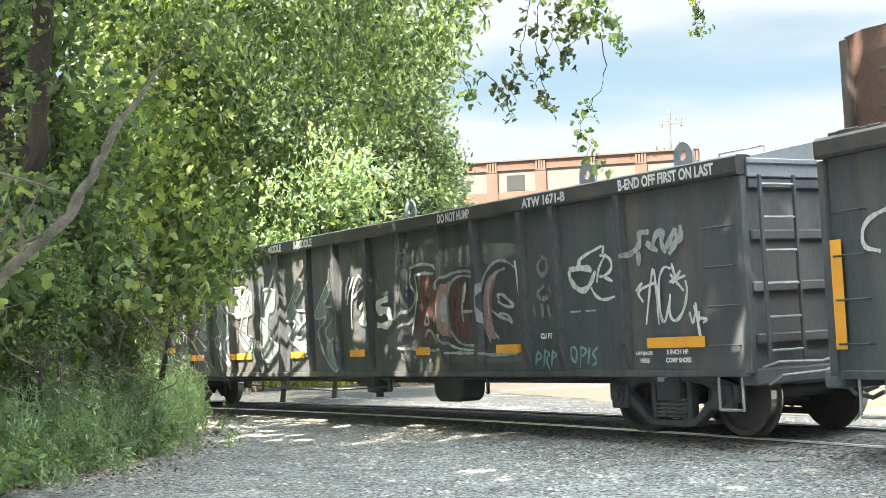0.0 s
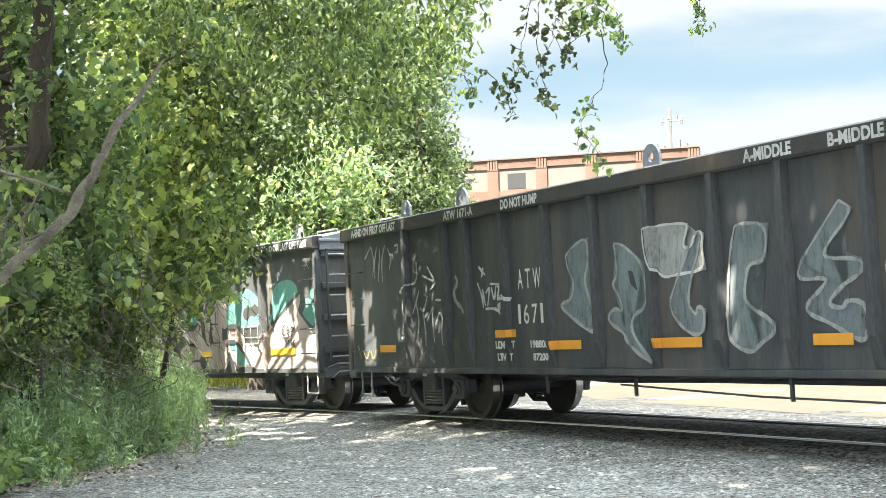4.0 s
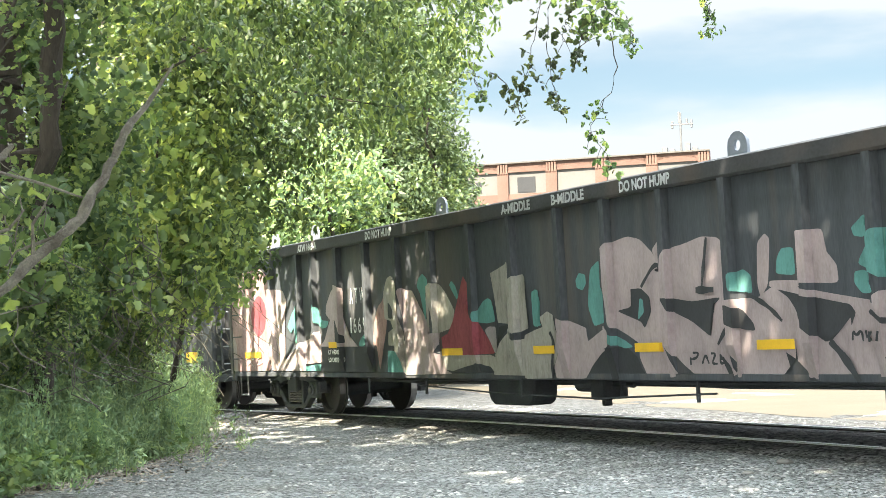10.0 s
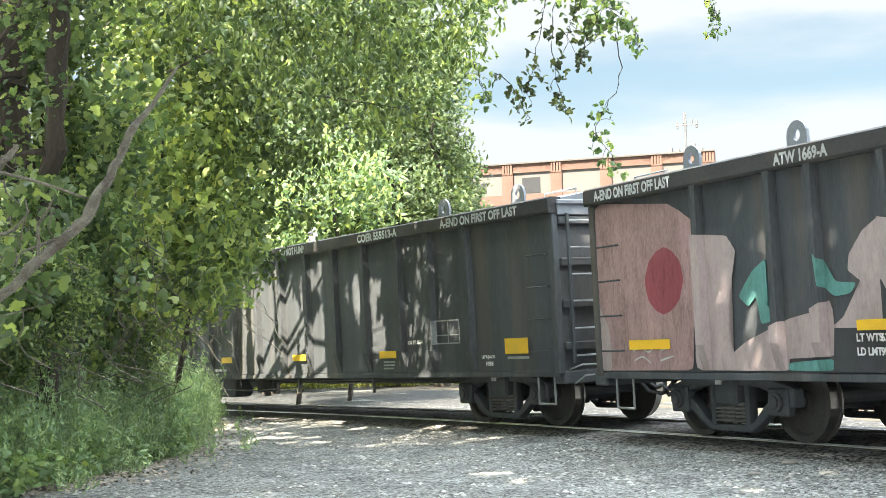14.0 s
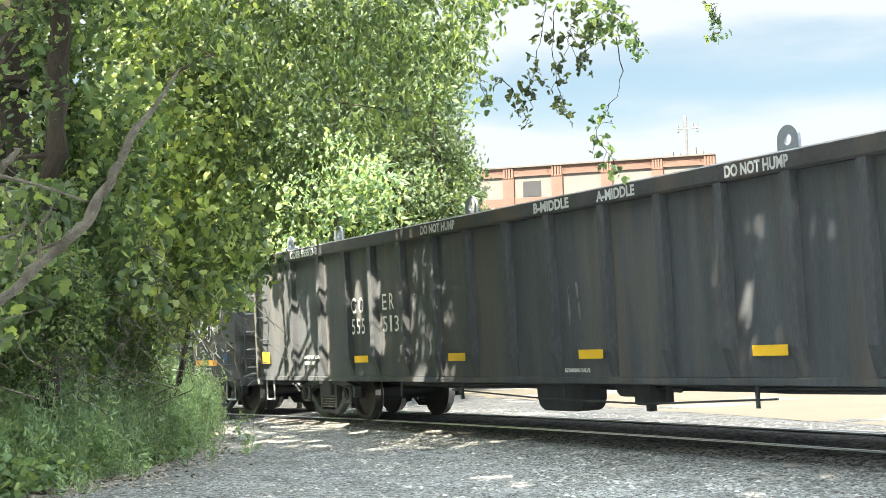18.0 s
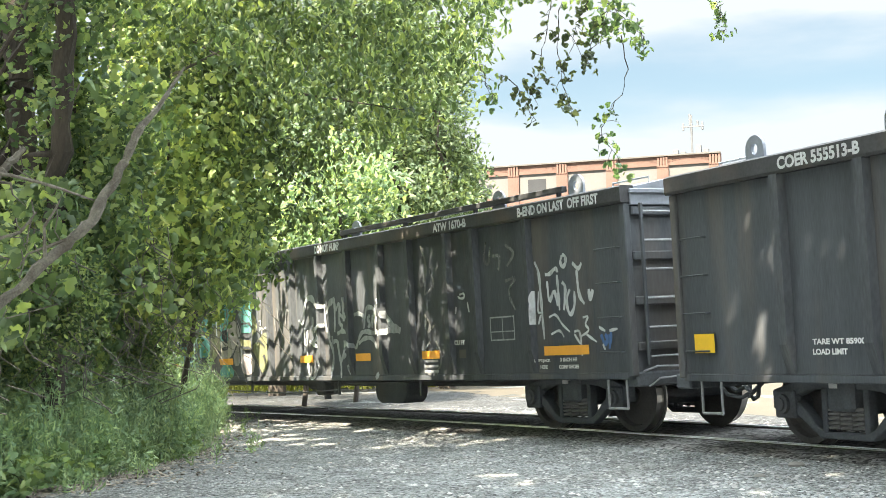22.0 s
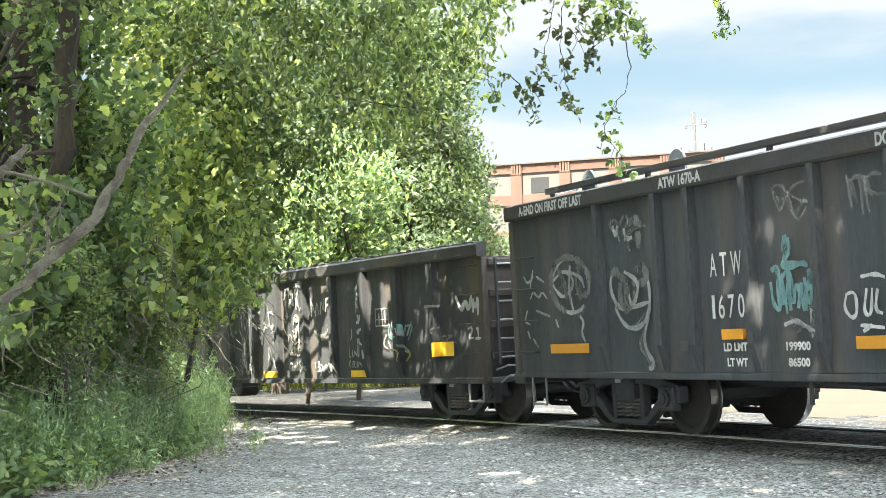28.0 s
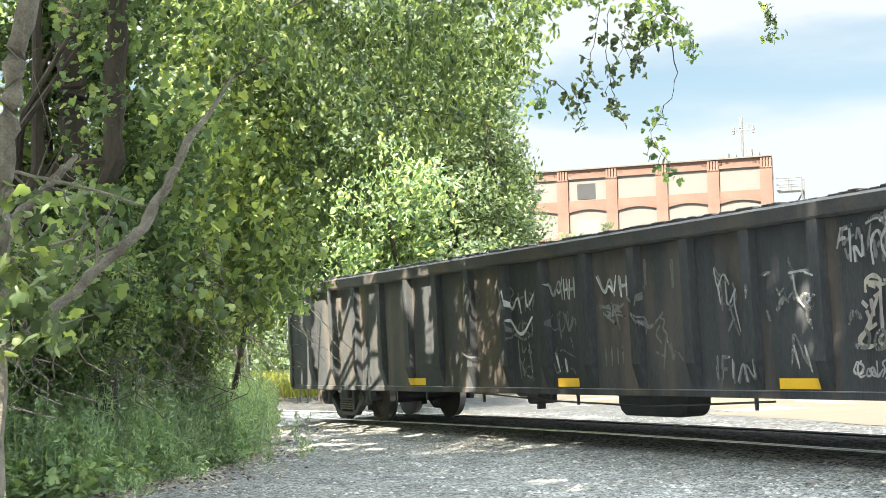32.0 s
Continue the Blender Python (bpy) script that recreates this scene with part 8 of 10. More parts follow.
stroke(CAR_F, SPRAY_FADED, 0.03, ((0.75, 1.74), (0.5, 1.62), (0.34, 1.67)))
stroke(CAR_F, SPRAY_FADED, 0.03, ((0.94, 1.82), (1.03, 1.75)))
stroke(CAR_F, SPRAY_FADED, 0.03, ((0.29, 1.2), (0.3, 0.98)))
stroke(CAR_F, SPRAY_FADED, 0.03, ((0.43, 1.22), (0.43, 0.98)))
stroke(CAR_F, SPRAY_FADED, 0.03, ((0.56, 1.21), (0.56, 1)))
stroke(CAR_F, SPRAY_FADED, 0.03, ((0.67, 1.23), (0.67, 1.01)))
stroke(CAR_F, SPRAY_FADED, 0.03, ((1.01, 1.61), (1.23, 1.53), (1.18, 1.36)))
stroke(CAR_F, SPRAY_FADED, 0.03, ((1.07, 1.53), (1.25, 1.46)))
stroke(CAR_F, SPRAY_FADED, 0.03, ((-3.06, 2.11), (-2.92, 2.02), (-3.04, 1.94)))
stroke(CAR_F, SPRAY_FADED, 0.03, ((-3.16, 2.07), (-3.31, 1.87)))
stroke(CAR_F, SPRAY_FADED, 0.03, ((-3.02, 1.51), (-2.88, 1.72), (-2.76, 1.55), (-2.63, 1.75), (-2.55, 1.52)))
stroke(CAR_F, SPRAY_FADED, 0.03, ((-3.35, 1.18), (-3.08, 1.13), (-2.9, 1.09), (-3.04, 1.26), (-2.95, 1.09)))
stroke(CAR_F, SPRAY_FADED, 0.03, ((2.55, 2.06), (2.62, 1.96), (2.79, 1.89)))
stroke(CAR_F, SPRAY_FADED, 0.03, ((2.52, 2), (2.66, 1.86), (2.6, 1.67)))
stroke(CAR_F, SPRAY_FADED, 0.03, ((2.72, 1.89), (2.75, 1.67), (2.67, 1.64)))
stroke(CAR_F, SPRAY_FADED, 0.03, ((2.85, 1.87), (2.92, 1.69), (2.76, 1.57)))
stroke(CAR_F, SPRAY_FADED, 0.03, ((2.65, 1.8), (2.65, 1.57)))
stroke(CAR_F, SPRAY_FADED, 0.03, ((2.77, 1.66), (2.83, 1.47), (2.92, 1.29)))
stroke(CAR_F, SPRAY_FADED, 0.03, ((2.83, 1.47), (2.73, 1.34)))
stroke(CAR_F, SPRAY_FADED, 0.03, ((1.44, 1.55), (1.59, 1.51), (1.51, 1.41), (1.62, 1.34), (1.56, 1.24)))
stroke(CAR_F, SPRAY_FADED, 0.03, ((1.47, 1.45), (1.36, 1.35), (1.49, 1.24)))
stroke(CAR_F, SPRAY_FADED, 0.03, ((1.57, 1.26), (1.5, 0.94)))
stroke(CAR_F, SPRAY_FADED, 0.03, ((1.68, 1.24), (1.68, 1), (1.76, 1.17), (1.89, 1.03)))
stroke(CAR_F, SPRAY_FADED, 0.03, ((1.36, 1.14), (1.57, 1.07)))
stroke(CAR_F, SPRAY_MIST, 0.045, ((3.76, 2.07), (3.81, 1.95), (3.85, 1.82), (3.82, 1.71)))
stroke(CAR_F, SPRAY_MIST, 0.045, ((3.83, 1.89), (3.99, 1.94), (4.17, 1.89)))
stroke(CAR_F, SPRAY_MIST, 0.045, ((3.85, 1.82), (3.78, 1.86)))
stroke(CAR_F, SPRAY_MIST, 0.045, ((3.56, 1.78), (3.59, 1.69), (3.67, 1.76)))
stroke(CAR_F, SPRAY_MIST, 0.045, ((3.67, 1.71), (3.71, 1.6), (3.79, 1.72), (3.87, 1.59), (3.97, 1.7)))
stroke(CAR_F, SPRAY_MIST, 0.045, ((4.03, 1.63), (4.21, 1.66), (4.25, 1.68), (4.02, 1.6), (4.09, 1.52), (4.23, 1.55)))
stroke(CAR_F, SPRAY_MIST, 0.045, ((3.99, 1.49), (4.04, 1.37), (4.1, 1.45), (4.18, 1.33)))
stroke(CAR_F, SPRAY_MIST, 0.045, ((4.02, 1.4), (4.16, 1.4)))
stroke(CAR_F, SPRAY_MIST, 0.045, ((3.74, 1.22), (3.79, 1.28), (3.84, 1.22)))
stroke(CAR_F, SPRAY_MIST, 0.045, ((3.79, 1.25), (3.72, 0.98)))
stroke(CAR_F, SPRAY_MIST, 0.045, ((3.84, 1.22), (3.93, 1.04), (4.01, 0.92)))
stroke(CAR_F, SPRAY_MIST, 0.045, ((3.39, 1.54), (3.43, 1.43)))
stroke(CAR_F, SPRAY_MIST, 0.045, ((3.33, 1.92), (3.48, 1.94)))
stroke(CAR_F, SPRAY_MIST, 0.045, ((3.19, 1.83), (3.18, 1.68)))
stroke(CAR_F, SPRAY_FADED, 0.04, ((4.72, 2.32), (4.56, 2.3), (4.57, 2.12), (4.63, 2.18), (4.74, 2.22)))
stroke(CAR_F, SPRAY_FADED, 0.04, ((4.6, 2.1), (4.64, 1.96), (4.71, 2.15), (4.75, 1.95)))
stroke(CAR_F, SPRAY_FADED, 0.04, ((4.76, 2.17), (4.79, 2.31), (4.84, 2.13), (4.86, 1.95), (4.97, 2.31)))
stroke(CAR_F, SPRAY_FADED, 0.04, ((5, 2.15), (4.99, 1.94), (5.04, 2.1), (5.12, 2.14)))
stroke(CAR_F, SPRAY_FADED, 0.04, ((5.2, 2.19), (5.14, 2.11), (5.21, 2.05), (5.27, 2.13), (5.22, 2.19)))
stroke(CAR_F, SPRAY_FADED, 0.04, ((5.13, 2.05), (5.1, 1.93)))
stroke(CAR_F, SPRAY_FADED, 0.04, ((5.24, 2.06), (5.27, 1.9), (5.35, 1.94)))
stroke(CAR_F, SPRAY_FADED, 0.04, ((4.94, 2.35), (5.1, 2.39), (5.22, 2.33), (5.25, 2.24)))
stroke(CAR_F, SPRAY_FADED, 0.04, ((5.22, 2.34), (5.37, 2.29)))
stroke(CAR_F, MURAL_CREAM, 0.045, ((4.84, 1.65), (4.84, 1.76), (4.93, 1.82), (5.04, 1.78), (5.05, 1.7), (5.18, 1.76)))
stroke(CAR_F, MURAL_CREAM, 0.045, ((4.88, 1.73), (4.97, 1.7)))
stroke(CAR_F, MURAL_MAUVE, 0.05, ((4.83, 1.48), (4.88, 1.37), (4.83, 1.28)))
stroke(CAR_F, MURAL_MAUVE, 0.05, ((5.03, 1.64), (5.02, 1.36), (5.03, 1.28)))
stroke(CAR_F, MURAL_MAUVE, 0.05, ((4.78, 1.57), (4.85, 1.51)))
stroke(CAR_F, MURAL_MAUVE, 0.05, ((4.9, 1.59), (4.93, 1.42)))
stroke(CAR_F, SPRAY_FADED, 0.05, ((4.65, 1.49), (4.59, 1.35)))
stroke(CAR_F, SPRAY_FADED, 0.05, ((4.69, 1.49), (4.76, 1.4)))
stroke(CAR_F, SPRAY_FADED, 0.05, ((4.65, 1.15), (4.8, 1.11), (4.87, 1.23), (4.79, 1.31)))
stroke(CAR_F, SPRAY_FADED, 0.05, ((4.92, 1.22), (4.91, 1.11), (5.05, 1.11), (5.08, 1.25), (4.99, 1.3), (4.92, 1.22)))
stroke(CAR_F, SPRAY_FADED, 0.05, ((5.23, 1.3), (5.11, 1.25), (5.1, 1.13), (5.21, 1.11)))
stroke(CAR_F, SPRAY_FADED, 0.05, ((5.25, 1.46), (5.2, 1.38), (5.27, 1.35)))
stroke(CAR_F, SPRAY_FADED, 0.05, ((5, 1.22), (5, 1.17)))
stroke(CAR_F, SPRAY_GREY, 0.024, ((4.72, 1), (4.65, 0.95), (4.67, 0.83), (4.76, 0.86)))
stroke(CAR_F, SPRAY_GREY, 0.024, ((4.79, 0.92), (4.77, 0.85), (4.84, 0.85), (4.84, 0.92), (4.79, 0.92)))
stroke(CAR_F, SPRAY_GREY, 0.024, ((4.92, 1), (4.92, 0.85), (4.85, 0.85), (4.86, 0.9)))
stroke(CAR_F, SPRAY_GREY, 0.024, ((5.06, 1.01), (4.98, 0.98), (5.03, 0.92), (4.98, 0.84)))
stroke(CAR_F, SPRAY_GREY, 0.024, ((5.1, 0.97), (5.09, 0.83)))
stroke(CAR_F, SPRAY_GREY, 0.024, ((5.1, 0.96), (5.16, 0.94), (5.11, 0.89)))
stroke(CAR_F, SPRAY_GREY, 0.024, ((5.19, 0.91), (5.18, 0.85), (5.24, 0.86), (5.24, 0.91), (5.19, 0.91)))
stroke(CAR_F, SPRAY_GREY, 0.024, ((5.29, 1), (5.28, 0.85)))
stroke(CAR_F, SPRAY_GREY, 0.024, ((5.34, 0.92), (5.31, 0.86), (5.37, 0.85), (5.36, 0.92)))
stroke(CAR_F, SPRAY_FADED, 0.04, ((2.5, 1.06), (2.5, 0.8)))
stroke(CAR_F, SPRAY_FADED, 0.04, ((2.6, 1.06), (2.57, 0.77)))
stroke(CAR_F, SPRAY_FADED, 0.04, ((2.6, 1.06), (2.7, 1.06)))
stroke(CAR_F, SPRAY_FADED, 0.04, ((2.59, 0.93), (2.67, 0.93)))
stroke(CAR_F, SPRAY_FADED, 0.04, ((2.78, 1.02), (2.78, 0.77)))
stroke(CAR_F, SPRAY_FADED, 0.04, ((2.86, 0.77), (2.94, 1), (2.98, 0.78)))
stroke(CAR_F, SPRAY_FADED, 0.04, ((3.04, 0.78), (3.09, 0.99), (3.18, 0.78), (3.24, 0.99)))
stroke(CAR_E, SPRAY_MIST, 0.05, ((-8.44, 2.52), (-8.38, 2.61), (-8.26, 2.61), (-8.24, 2.53), (-8.35, 2.47), (-8.41, 2.56)))
stroke(CAR_E, SPRAY_MIST, 0.05, ((-8.27, 2.53), (-8.21, 2.35)))
stroke(CAR_E, SPRAY_MIST, 0.05, ((-8.19, 2.54), (-8.13, 2.63), (-8.04, 2.64), (-7.99, 2.57), (-8.1, 2.51), (-8.16, 2.4), (-8.09, 2.34)))
stroke(CAR_E, SPRAY_MIST, 0.05, ((-8.12, 2.34), (-8, 2.45), (-7.84, 2.49), (-7.67, 2.49)))
stroke(CAR_E, SPRAY_MIST, 0.05, ((-8.03, 2.44), (-7.93, 2.33)))
stroke(CAR_E, SPRAY_MIST, 0.05, ((-8.04, 2.32), (-8.01, 2.22)))
stroke(CAR_E, SPRAY_FADED, 0.12, ((-8.02, 2.55), (-7.86, 2.59), (-7.74, 2.51)))
stroke(CAR_E, SPRAY_FADED, 0.12, ((-7.82, 2.44), (-7.82, 2.24)))
stroke(CAR_E, SPRAY_MIST, 0.035, ((-5.37, 2.6), (-5.4, 2.66), (-5.29, 2.7), (-5.18, 2.63), (-5.13, 2.55), (-5.25, 2.54), (-5.37, 2.57)))
stroke(CAR_E, SPRAY_MIST, 0.035, ((-5.37, 2.57), (-5.29, 2.4), (-5.19, 2.54), (-5.13, 2.61), (-5.02, 2.67), (-4.9, 2.68)))
stroke(CAR_E, SPRAY_MIST, 0.035, ((-5.15, 2.6), (-5.11, 2.45), (-5.03, 2.28), (-4.9, 2.42)))
stroke(CAR_E, SPRAY_MIST, 0.035, ((-5.12, 2.57), (-4.96, 2.48), (-4.75, 2.47)))
stroke(CAR_E, SPRAY_MIST, 0.045, ((-4.32, 2.67), (-4.28, 2.5), (-4.26, 2.35)))
stroke(CAR_E, SPRAY_MIST, 0.045, ((-4.31, 2.59), (-4.19, 2.64), (-4.12, 2.64), (-4.13, 2.54), (-4.12, 2.27)))
stroke(CAR_E, SPRAY_MIST, 0.045, ((-4.08, 2.64), (-4.08, 2.5), (-4.04, 2.29)))
stroke(CAR_E, SPRAY_MIST, 0.045, ((-4.09, 2.56), (-3.97, 2.65), (-3.85, 2.62)))
stroke(CAR_E, SPRAY_MIST, 0.045, ((-4.09, 2.53), (-3.99, 2.45), (-3.84, 2.43)))
stroke(CAR_E, SPRAY_FADED, 0.1, ((-9.72, 2.2), (-9.5, 2.26), (-9.23, 2.22), (-9, 2.08), (-8.93, 1.9), (-9.01, 1.73), (-9.28, 1.78)))
stroke(CAR_E, SPRAY_FADED, 0.1, ((-9.72, 2.2), (-9.88, 2.03), (-9.86, 1.8), (-9.71, 1.62), (-9.51, 1.56)))
stroke(CAR_E, SPRAY_FADED, 0.1, ((-9.66, 2.09), (-9.54, 1.93), (-9.49, 1.72)))
stroke(CAR_E, SPRAY_FADED, 0.1, ((-9.17, 2.13), (-9.26, 1.92), (-9.15, 1.7)))
stroke(CAR_E, SPRAY_MIST, 0.04, ((-9.86, 1.86), (-9.87, 2.03), (-9.72, 2.11), (-9.53, 2.04), (-9.5, 1.93), (-9.59, 1.72), (-9.7, 1.76), (-9.83, 1.88), (-9.47, 1.91)))
stroke(CAR_E, SPRAY_MIST, 0.04, ((-9.37, 1.93), (-9.27, 2.08), (-9.11, 2.05), (-9.13, 1.91), (-9.25, 1.81), (-9.33, 1.92), (-9.21, 1.76), (-8.99, 1.73), (-8.91, 1.94), (-8.98, 2.08)))
stroke(CAR_E, SPRAY_MIST, 0.04, ((-9.43, 1.93), (-9.4, 1.64), (-9.28, 1.49), (-9.17, 1.52), (-9.05, 1.59)))
stroke(CAR_E, SPRAY_MIST, 0.04, ((-9.77, 1.73), (-9.57, 1.57), (-9.41, 1.55)))
stroke(CAR_E, SPRAY_MIST, 0.04, ((-9.28, 1.49), (-9.11, 1.45), (-9.21, 1.35), (-9.13, 1.24)))
stroke(CAR_E, SPRAY_FADED, 0.11, ((-8.45, 1.94), (-8.34, 2.02), (-8.25, 1.93)))
stroke(CAR_E, SPRAY_FADED, 0.11, ((-8.24, 1.86), (-8.28, 1.7), (-8.18, 1.52), (-8.03, 1.59), (-7.89, 1.78), (-7.99, 1.88)))
stroke(CAR_E, SPRAY_FADED, 0.11, ((-7.89, 1.99), (-7.8, 2.04), (-7.69, 1.97), (-7.71, 1.84), (-7.88, 1.84)))
stroke(CAR_E, SPRAY_FADED, 0.11, ((-8.23, 1.93), (-8.09, 1.86), (-8.17, 1.56)))
stroke(CAR_E, SPRAY_MIST, 0.055, ((-8.42, 1.87), (-8.41, 1.67), (-8.3, 1.46), (-8.11, 1.31), (-7.93, 1.35), (-7.78, 1.48)))
stroke(CAR_E, SPRAY_MIST, 0.055, ((-8.37, 1.57), (-8.15, 1.54), (-7.85, 1.58)))
stroke(CAR_E, SPRAY_MIST, 0.055, ((-7.69, 1.41), (-7.82, 1.25), (-7.93, 1.12), (-7.85, 1.02), (-7.74, 0.92)))
stroke(CAR_E, SPRAY_MIST, 0.055, ((-7.68, 0.99), (-7.57, 0.92), (-7.64, 0.82), (-7.75, 0.86), (-7.68, 0.99)))
stroke(CAR_E, SPRAY_TEAL, 0.07, ((-5.24, 2.17), (-5.29, 2.05), (-5.19, 2.01), (-5.2, 2.15)))
stroke(CAR_E, SPRAY_TEAL, 0.07, ((-5.19, 2.01), (-5.31, 1.88), (-5.25, 1.85), (-5.01, 1.89), (-4.93, 1.85)))
stroke(CAR_E, SPRAY_TEAL, 0.07, ((-5.48, 1.83), (-5.4, 1.88), (-5.35, 1.71), (-5.32, 1.48)))
stroke(CAR_E, SPRAY_TEAL, 0.07, ((-5.32, 1.76), (-5.23, 1.82), (-5.17, 1.7), (-5.24, 1.48)))
stroke(CAR_E, SPRAY_TEAL, 0.07, ((-5.24, 1.7), (-5.21, 1.42)))
stroke(CAR_E, SPRAY_TEAL, 0.07, ((-5.03, 1.69), (-5.1, 1.44)))
stroke(CAR_E, SPRAY_TEAL, 0.07, ((-4.92, 1.82), (-4.9, 1.68), (-5, 1.58), (-4.98, 1.41)))
stroke(CAR_E, SPRAY_TEAL, 0.07, ((-4.86, 1.79), (-4.88, 1.57)))
stroke(CAR_E, SPRAY_MIST, 0.035, ((-5.23, 1.36), (-5.07, 1.28), (-4.92, 1.19), (-4.8, 1.16)))
stroke(CAR_E, SPRAY_MIST, 0.035, ((-5.28, 1.28), (-5.15, 1.29), (-5.03, 1.25)))
stroke(CAR_E, SPRAY_MIST, 0.035, ((-5.15, 1.19), (-5.03, 1.26)))
stroke(CAR_E, SPRAY_MIST, 0.035, ((-4.83, 1.46), (-4.87, 1.24)))
stroke(CAR_E, SPRAY_MIST, 0.035, ((-4.77, 1.4), (-4.83, 1.24)))
stroke(CAR_D, SPRAY_FADED, 0.05, ((-0.21, 1.91), (-0.21, 1.44)))
stroke(CAR_D, SPRAY_FADED, 0.05, ((-0.03, 1.96), (0.02, 1.49)))

# reflectors and stencils, car by car
for a, b in ((-9.69, -9.14), (-4.69, -4.1), (-2.58, -1.82), (-0.16, 0.36), (1.99, 2.48), (4.04, 4.43), (6.13, 6.78)):
    plate(CAR_B, ORANGE, a, 1.03, b, 1.14)
plate(CAR_B, ORANGE, -6.13, 1.2, -5.6, 1.3)
plate(CAR_B, ORANGE, 9.21, 1.04, 10.17, 1.16)
stencil(CAR_B, "ATW", -5.48, 1.82, 0.25, 0.55)
stencil(CAR_B, "1671", -5.51, 1.37, 0.25, 0.6)
stencil(CAR_B, "LD LMT", -6.13, 1.06, 0.1, 0.5)
stencil(CAR_B, "LT WT", -6.09, 0.9, 0.1, 0.42)
stencil(CAR_B, "LIFT/JACK", 9.01, 0.97, 0.05, 0.3)
stencil(CAR_B, "HERE", 9.08, 0.88, 0.05, 0.16)
stencil(CAR_B, "198800", -5.25, 1.06, 0.1, 0.42)
stencil(CAR_B, "87200", -5.2, 0.9, 0.1, 0.36)
stencil(CAR_B, "3 INCH HF", 9.54, 0.97, 0.055, 0.36)
stencil(CAR_B, "COMP SHOES", 9.52, 0.88, 0.055, 0.42)
stencil(CAR_B, "CU FT", 7.16, 1.2, 0.07, 0.25)
plate(CAR_B, INFILL, -7.31, 1.05, -7.13, 1.2, "placard")
for a, b in ((7.8, 8.01), (8.11, 8.3)):
    plate(CAR_B, SPRAY_GREY, a, 1.5, b, 1.52, "stencil_frame", 0.001)
skirt_words(CAR_B, 3.04, (("B-END OFF FIRST ON LAST", 8.94, 1.6), ("ATW 1671-B", 6.99, 0.92), ("DO NOT HUMP", 4.93, 0.82), ("B-MIDDLE", 0.27, 0.7), ("A-MIDDLE", -0.92, 0.7),
                         ("DO NOT HUMP", -5.71, 0.9), ("ATW 1671-A", -7.3, 0.85), ("A-END ON FIRST OFF LAST", -10.43, 1.6)))
for a, b in ((-2.45, -1.86), (-0.06, 0.42), (2.06, 2.62), (4.09, 4.63), (6.22, 6.68)):
    plate(CAR_C, YELLOW, a, 1.04, b, 1.14)
plate(CAR_C, YELLOW, -10.15, 1.06, -9.32, 1.17)
plate(CAR_C, YELLOW, 9.11, 1.04, 10, 1.15)
plate(CAR_C, YELLOW, -6.3, 1.2, -5.78, 1.3)
stencil(CAR_C, "ATW", -5.4, 1.9, 0.25, 0.54)
stencil(CAR_C, "1669", -5.42, 1.43, 0.25, 0.57)
stencil(CAR_C, "LT WTS 86300", -6.31, 1.1, 0.08, 0.62)
stencil(CAR_C, "LD LMT 199700", -6.31, 0.97, 0.08, 0.64)
frame_lines(CAR_C, 8.04, 1.25, 8.64, 1.58)
skirt_words(CAR_C, 3.04, (("B-END ON LAST OFF FIRST", 9.05, 1.66), ("ATW 1669-B", 6.61, 0.8), ("DO NOT HUMP", 2.03, 0.92), ("B-MIDDLE", 0.63, 0.7), ("A-MIDDLE", -0.55, 0.7),
                         ("DO NOT HUMP", -4.6, 0.9), ("ATW 1669-A", -7.26, 0.8), ("A-END ON FIRST OFF LAST", -10.64, 1.6)))
for a, b in ((-6.48, -5.96), (-3.33, -2.84), (-0.05, 0.46), (3.08, 3.6), (6.16, 6.68)):
    plate(CAR_D, YELLOW, a, 1.02, b, 1.13)
plate(CAR_D, YELLOW, -10.52, 1.03, -10.15, 1.24)
plate(CAR_D, YELLOW, 9.61, 1.03, 10.15, 1.24)
stencil(CAR_D, "CO", -6.5, 1.82, 0.25, 0.46)
stencil(CAR_D, "ER", -5.36, 1.83, 0.25, 0.4)
stencil(CAR_D, "555", -6.5, 1.48, 0.25, 0.48)
stencil(CAR_D, "513", -5.36, 1.49, 0.25, 0.54)
stencil(CAR_D, "TARE WT 85900", -8.54, 1.1, 0.06, 0.75)
stencil(CAR_D, "LOAD LIMIT", -8.54, 1.0, 0.06, 0.5)
bars(CAR_D, 6.28, 0.95, (0.36, 0.34, 0.3), 0.05, 0.025)
stencil(CAR_D, "CU FT 3564", 7.06, 1.22, 0.06, 0.42)
stencil(CAR_D, "RETAINING VALVE", -0.36, 0.86, 0.05, 0.54)
stencil(CAR_D, "LIFT/JACK", 9.04, 0.98, 0.055, 0.34)
stencil(CAR_D, "HERE", 9.14, 0.88, 0.055, 0.18)
frame_lines(CAR_D, 7.87, 1.2, 8.5, 1.55)
bars(CAR_D, 9.66, 0.96, (0.5,))
skirt_words(CAR_D, 3.04, (("A-END ON FIRST OFF LAST", 8.23, 1.93), ("COER 555513-A", 5.75, 1.25), ("DO NOT HUMP", 2.9, 0.95), ("A-MIDDLE", 0.6, 0.75), ("B-MIDDLE", -0.78, 0.8), ("DO NOT HUMP", -3.86, 1.03), ("COER 555513-B", -8.82, 1.2)))
for a, b in ((-9.96, -9.02), (-4.32, -3.75), (-1.64, -1.13), (1.84, 2.34), (3.9, 4.4), (6, 6.5)):
    plate(CAR_E, ORANGE, a, 1.03, b, 1.15)
plate(CAR_E, ORANGE, 9.11, 1.03, 10.06, 1.15)
plate(CAR_E, ORANGE, -6.35, 1.15, -5.87, 1.26)
stencil(CAR_E, "ATW", -6.48, 1.83, 0.25, 0.54)
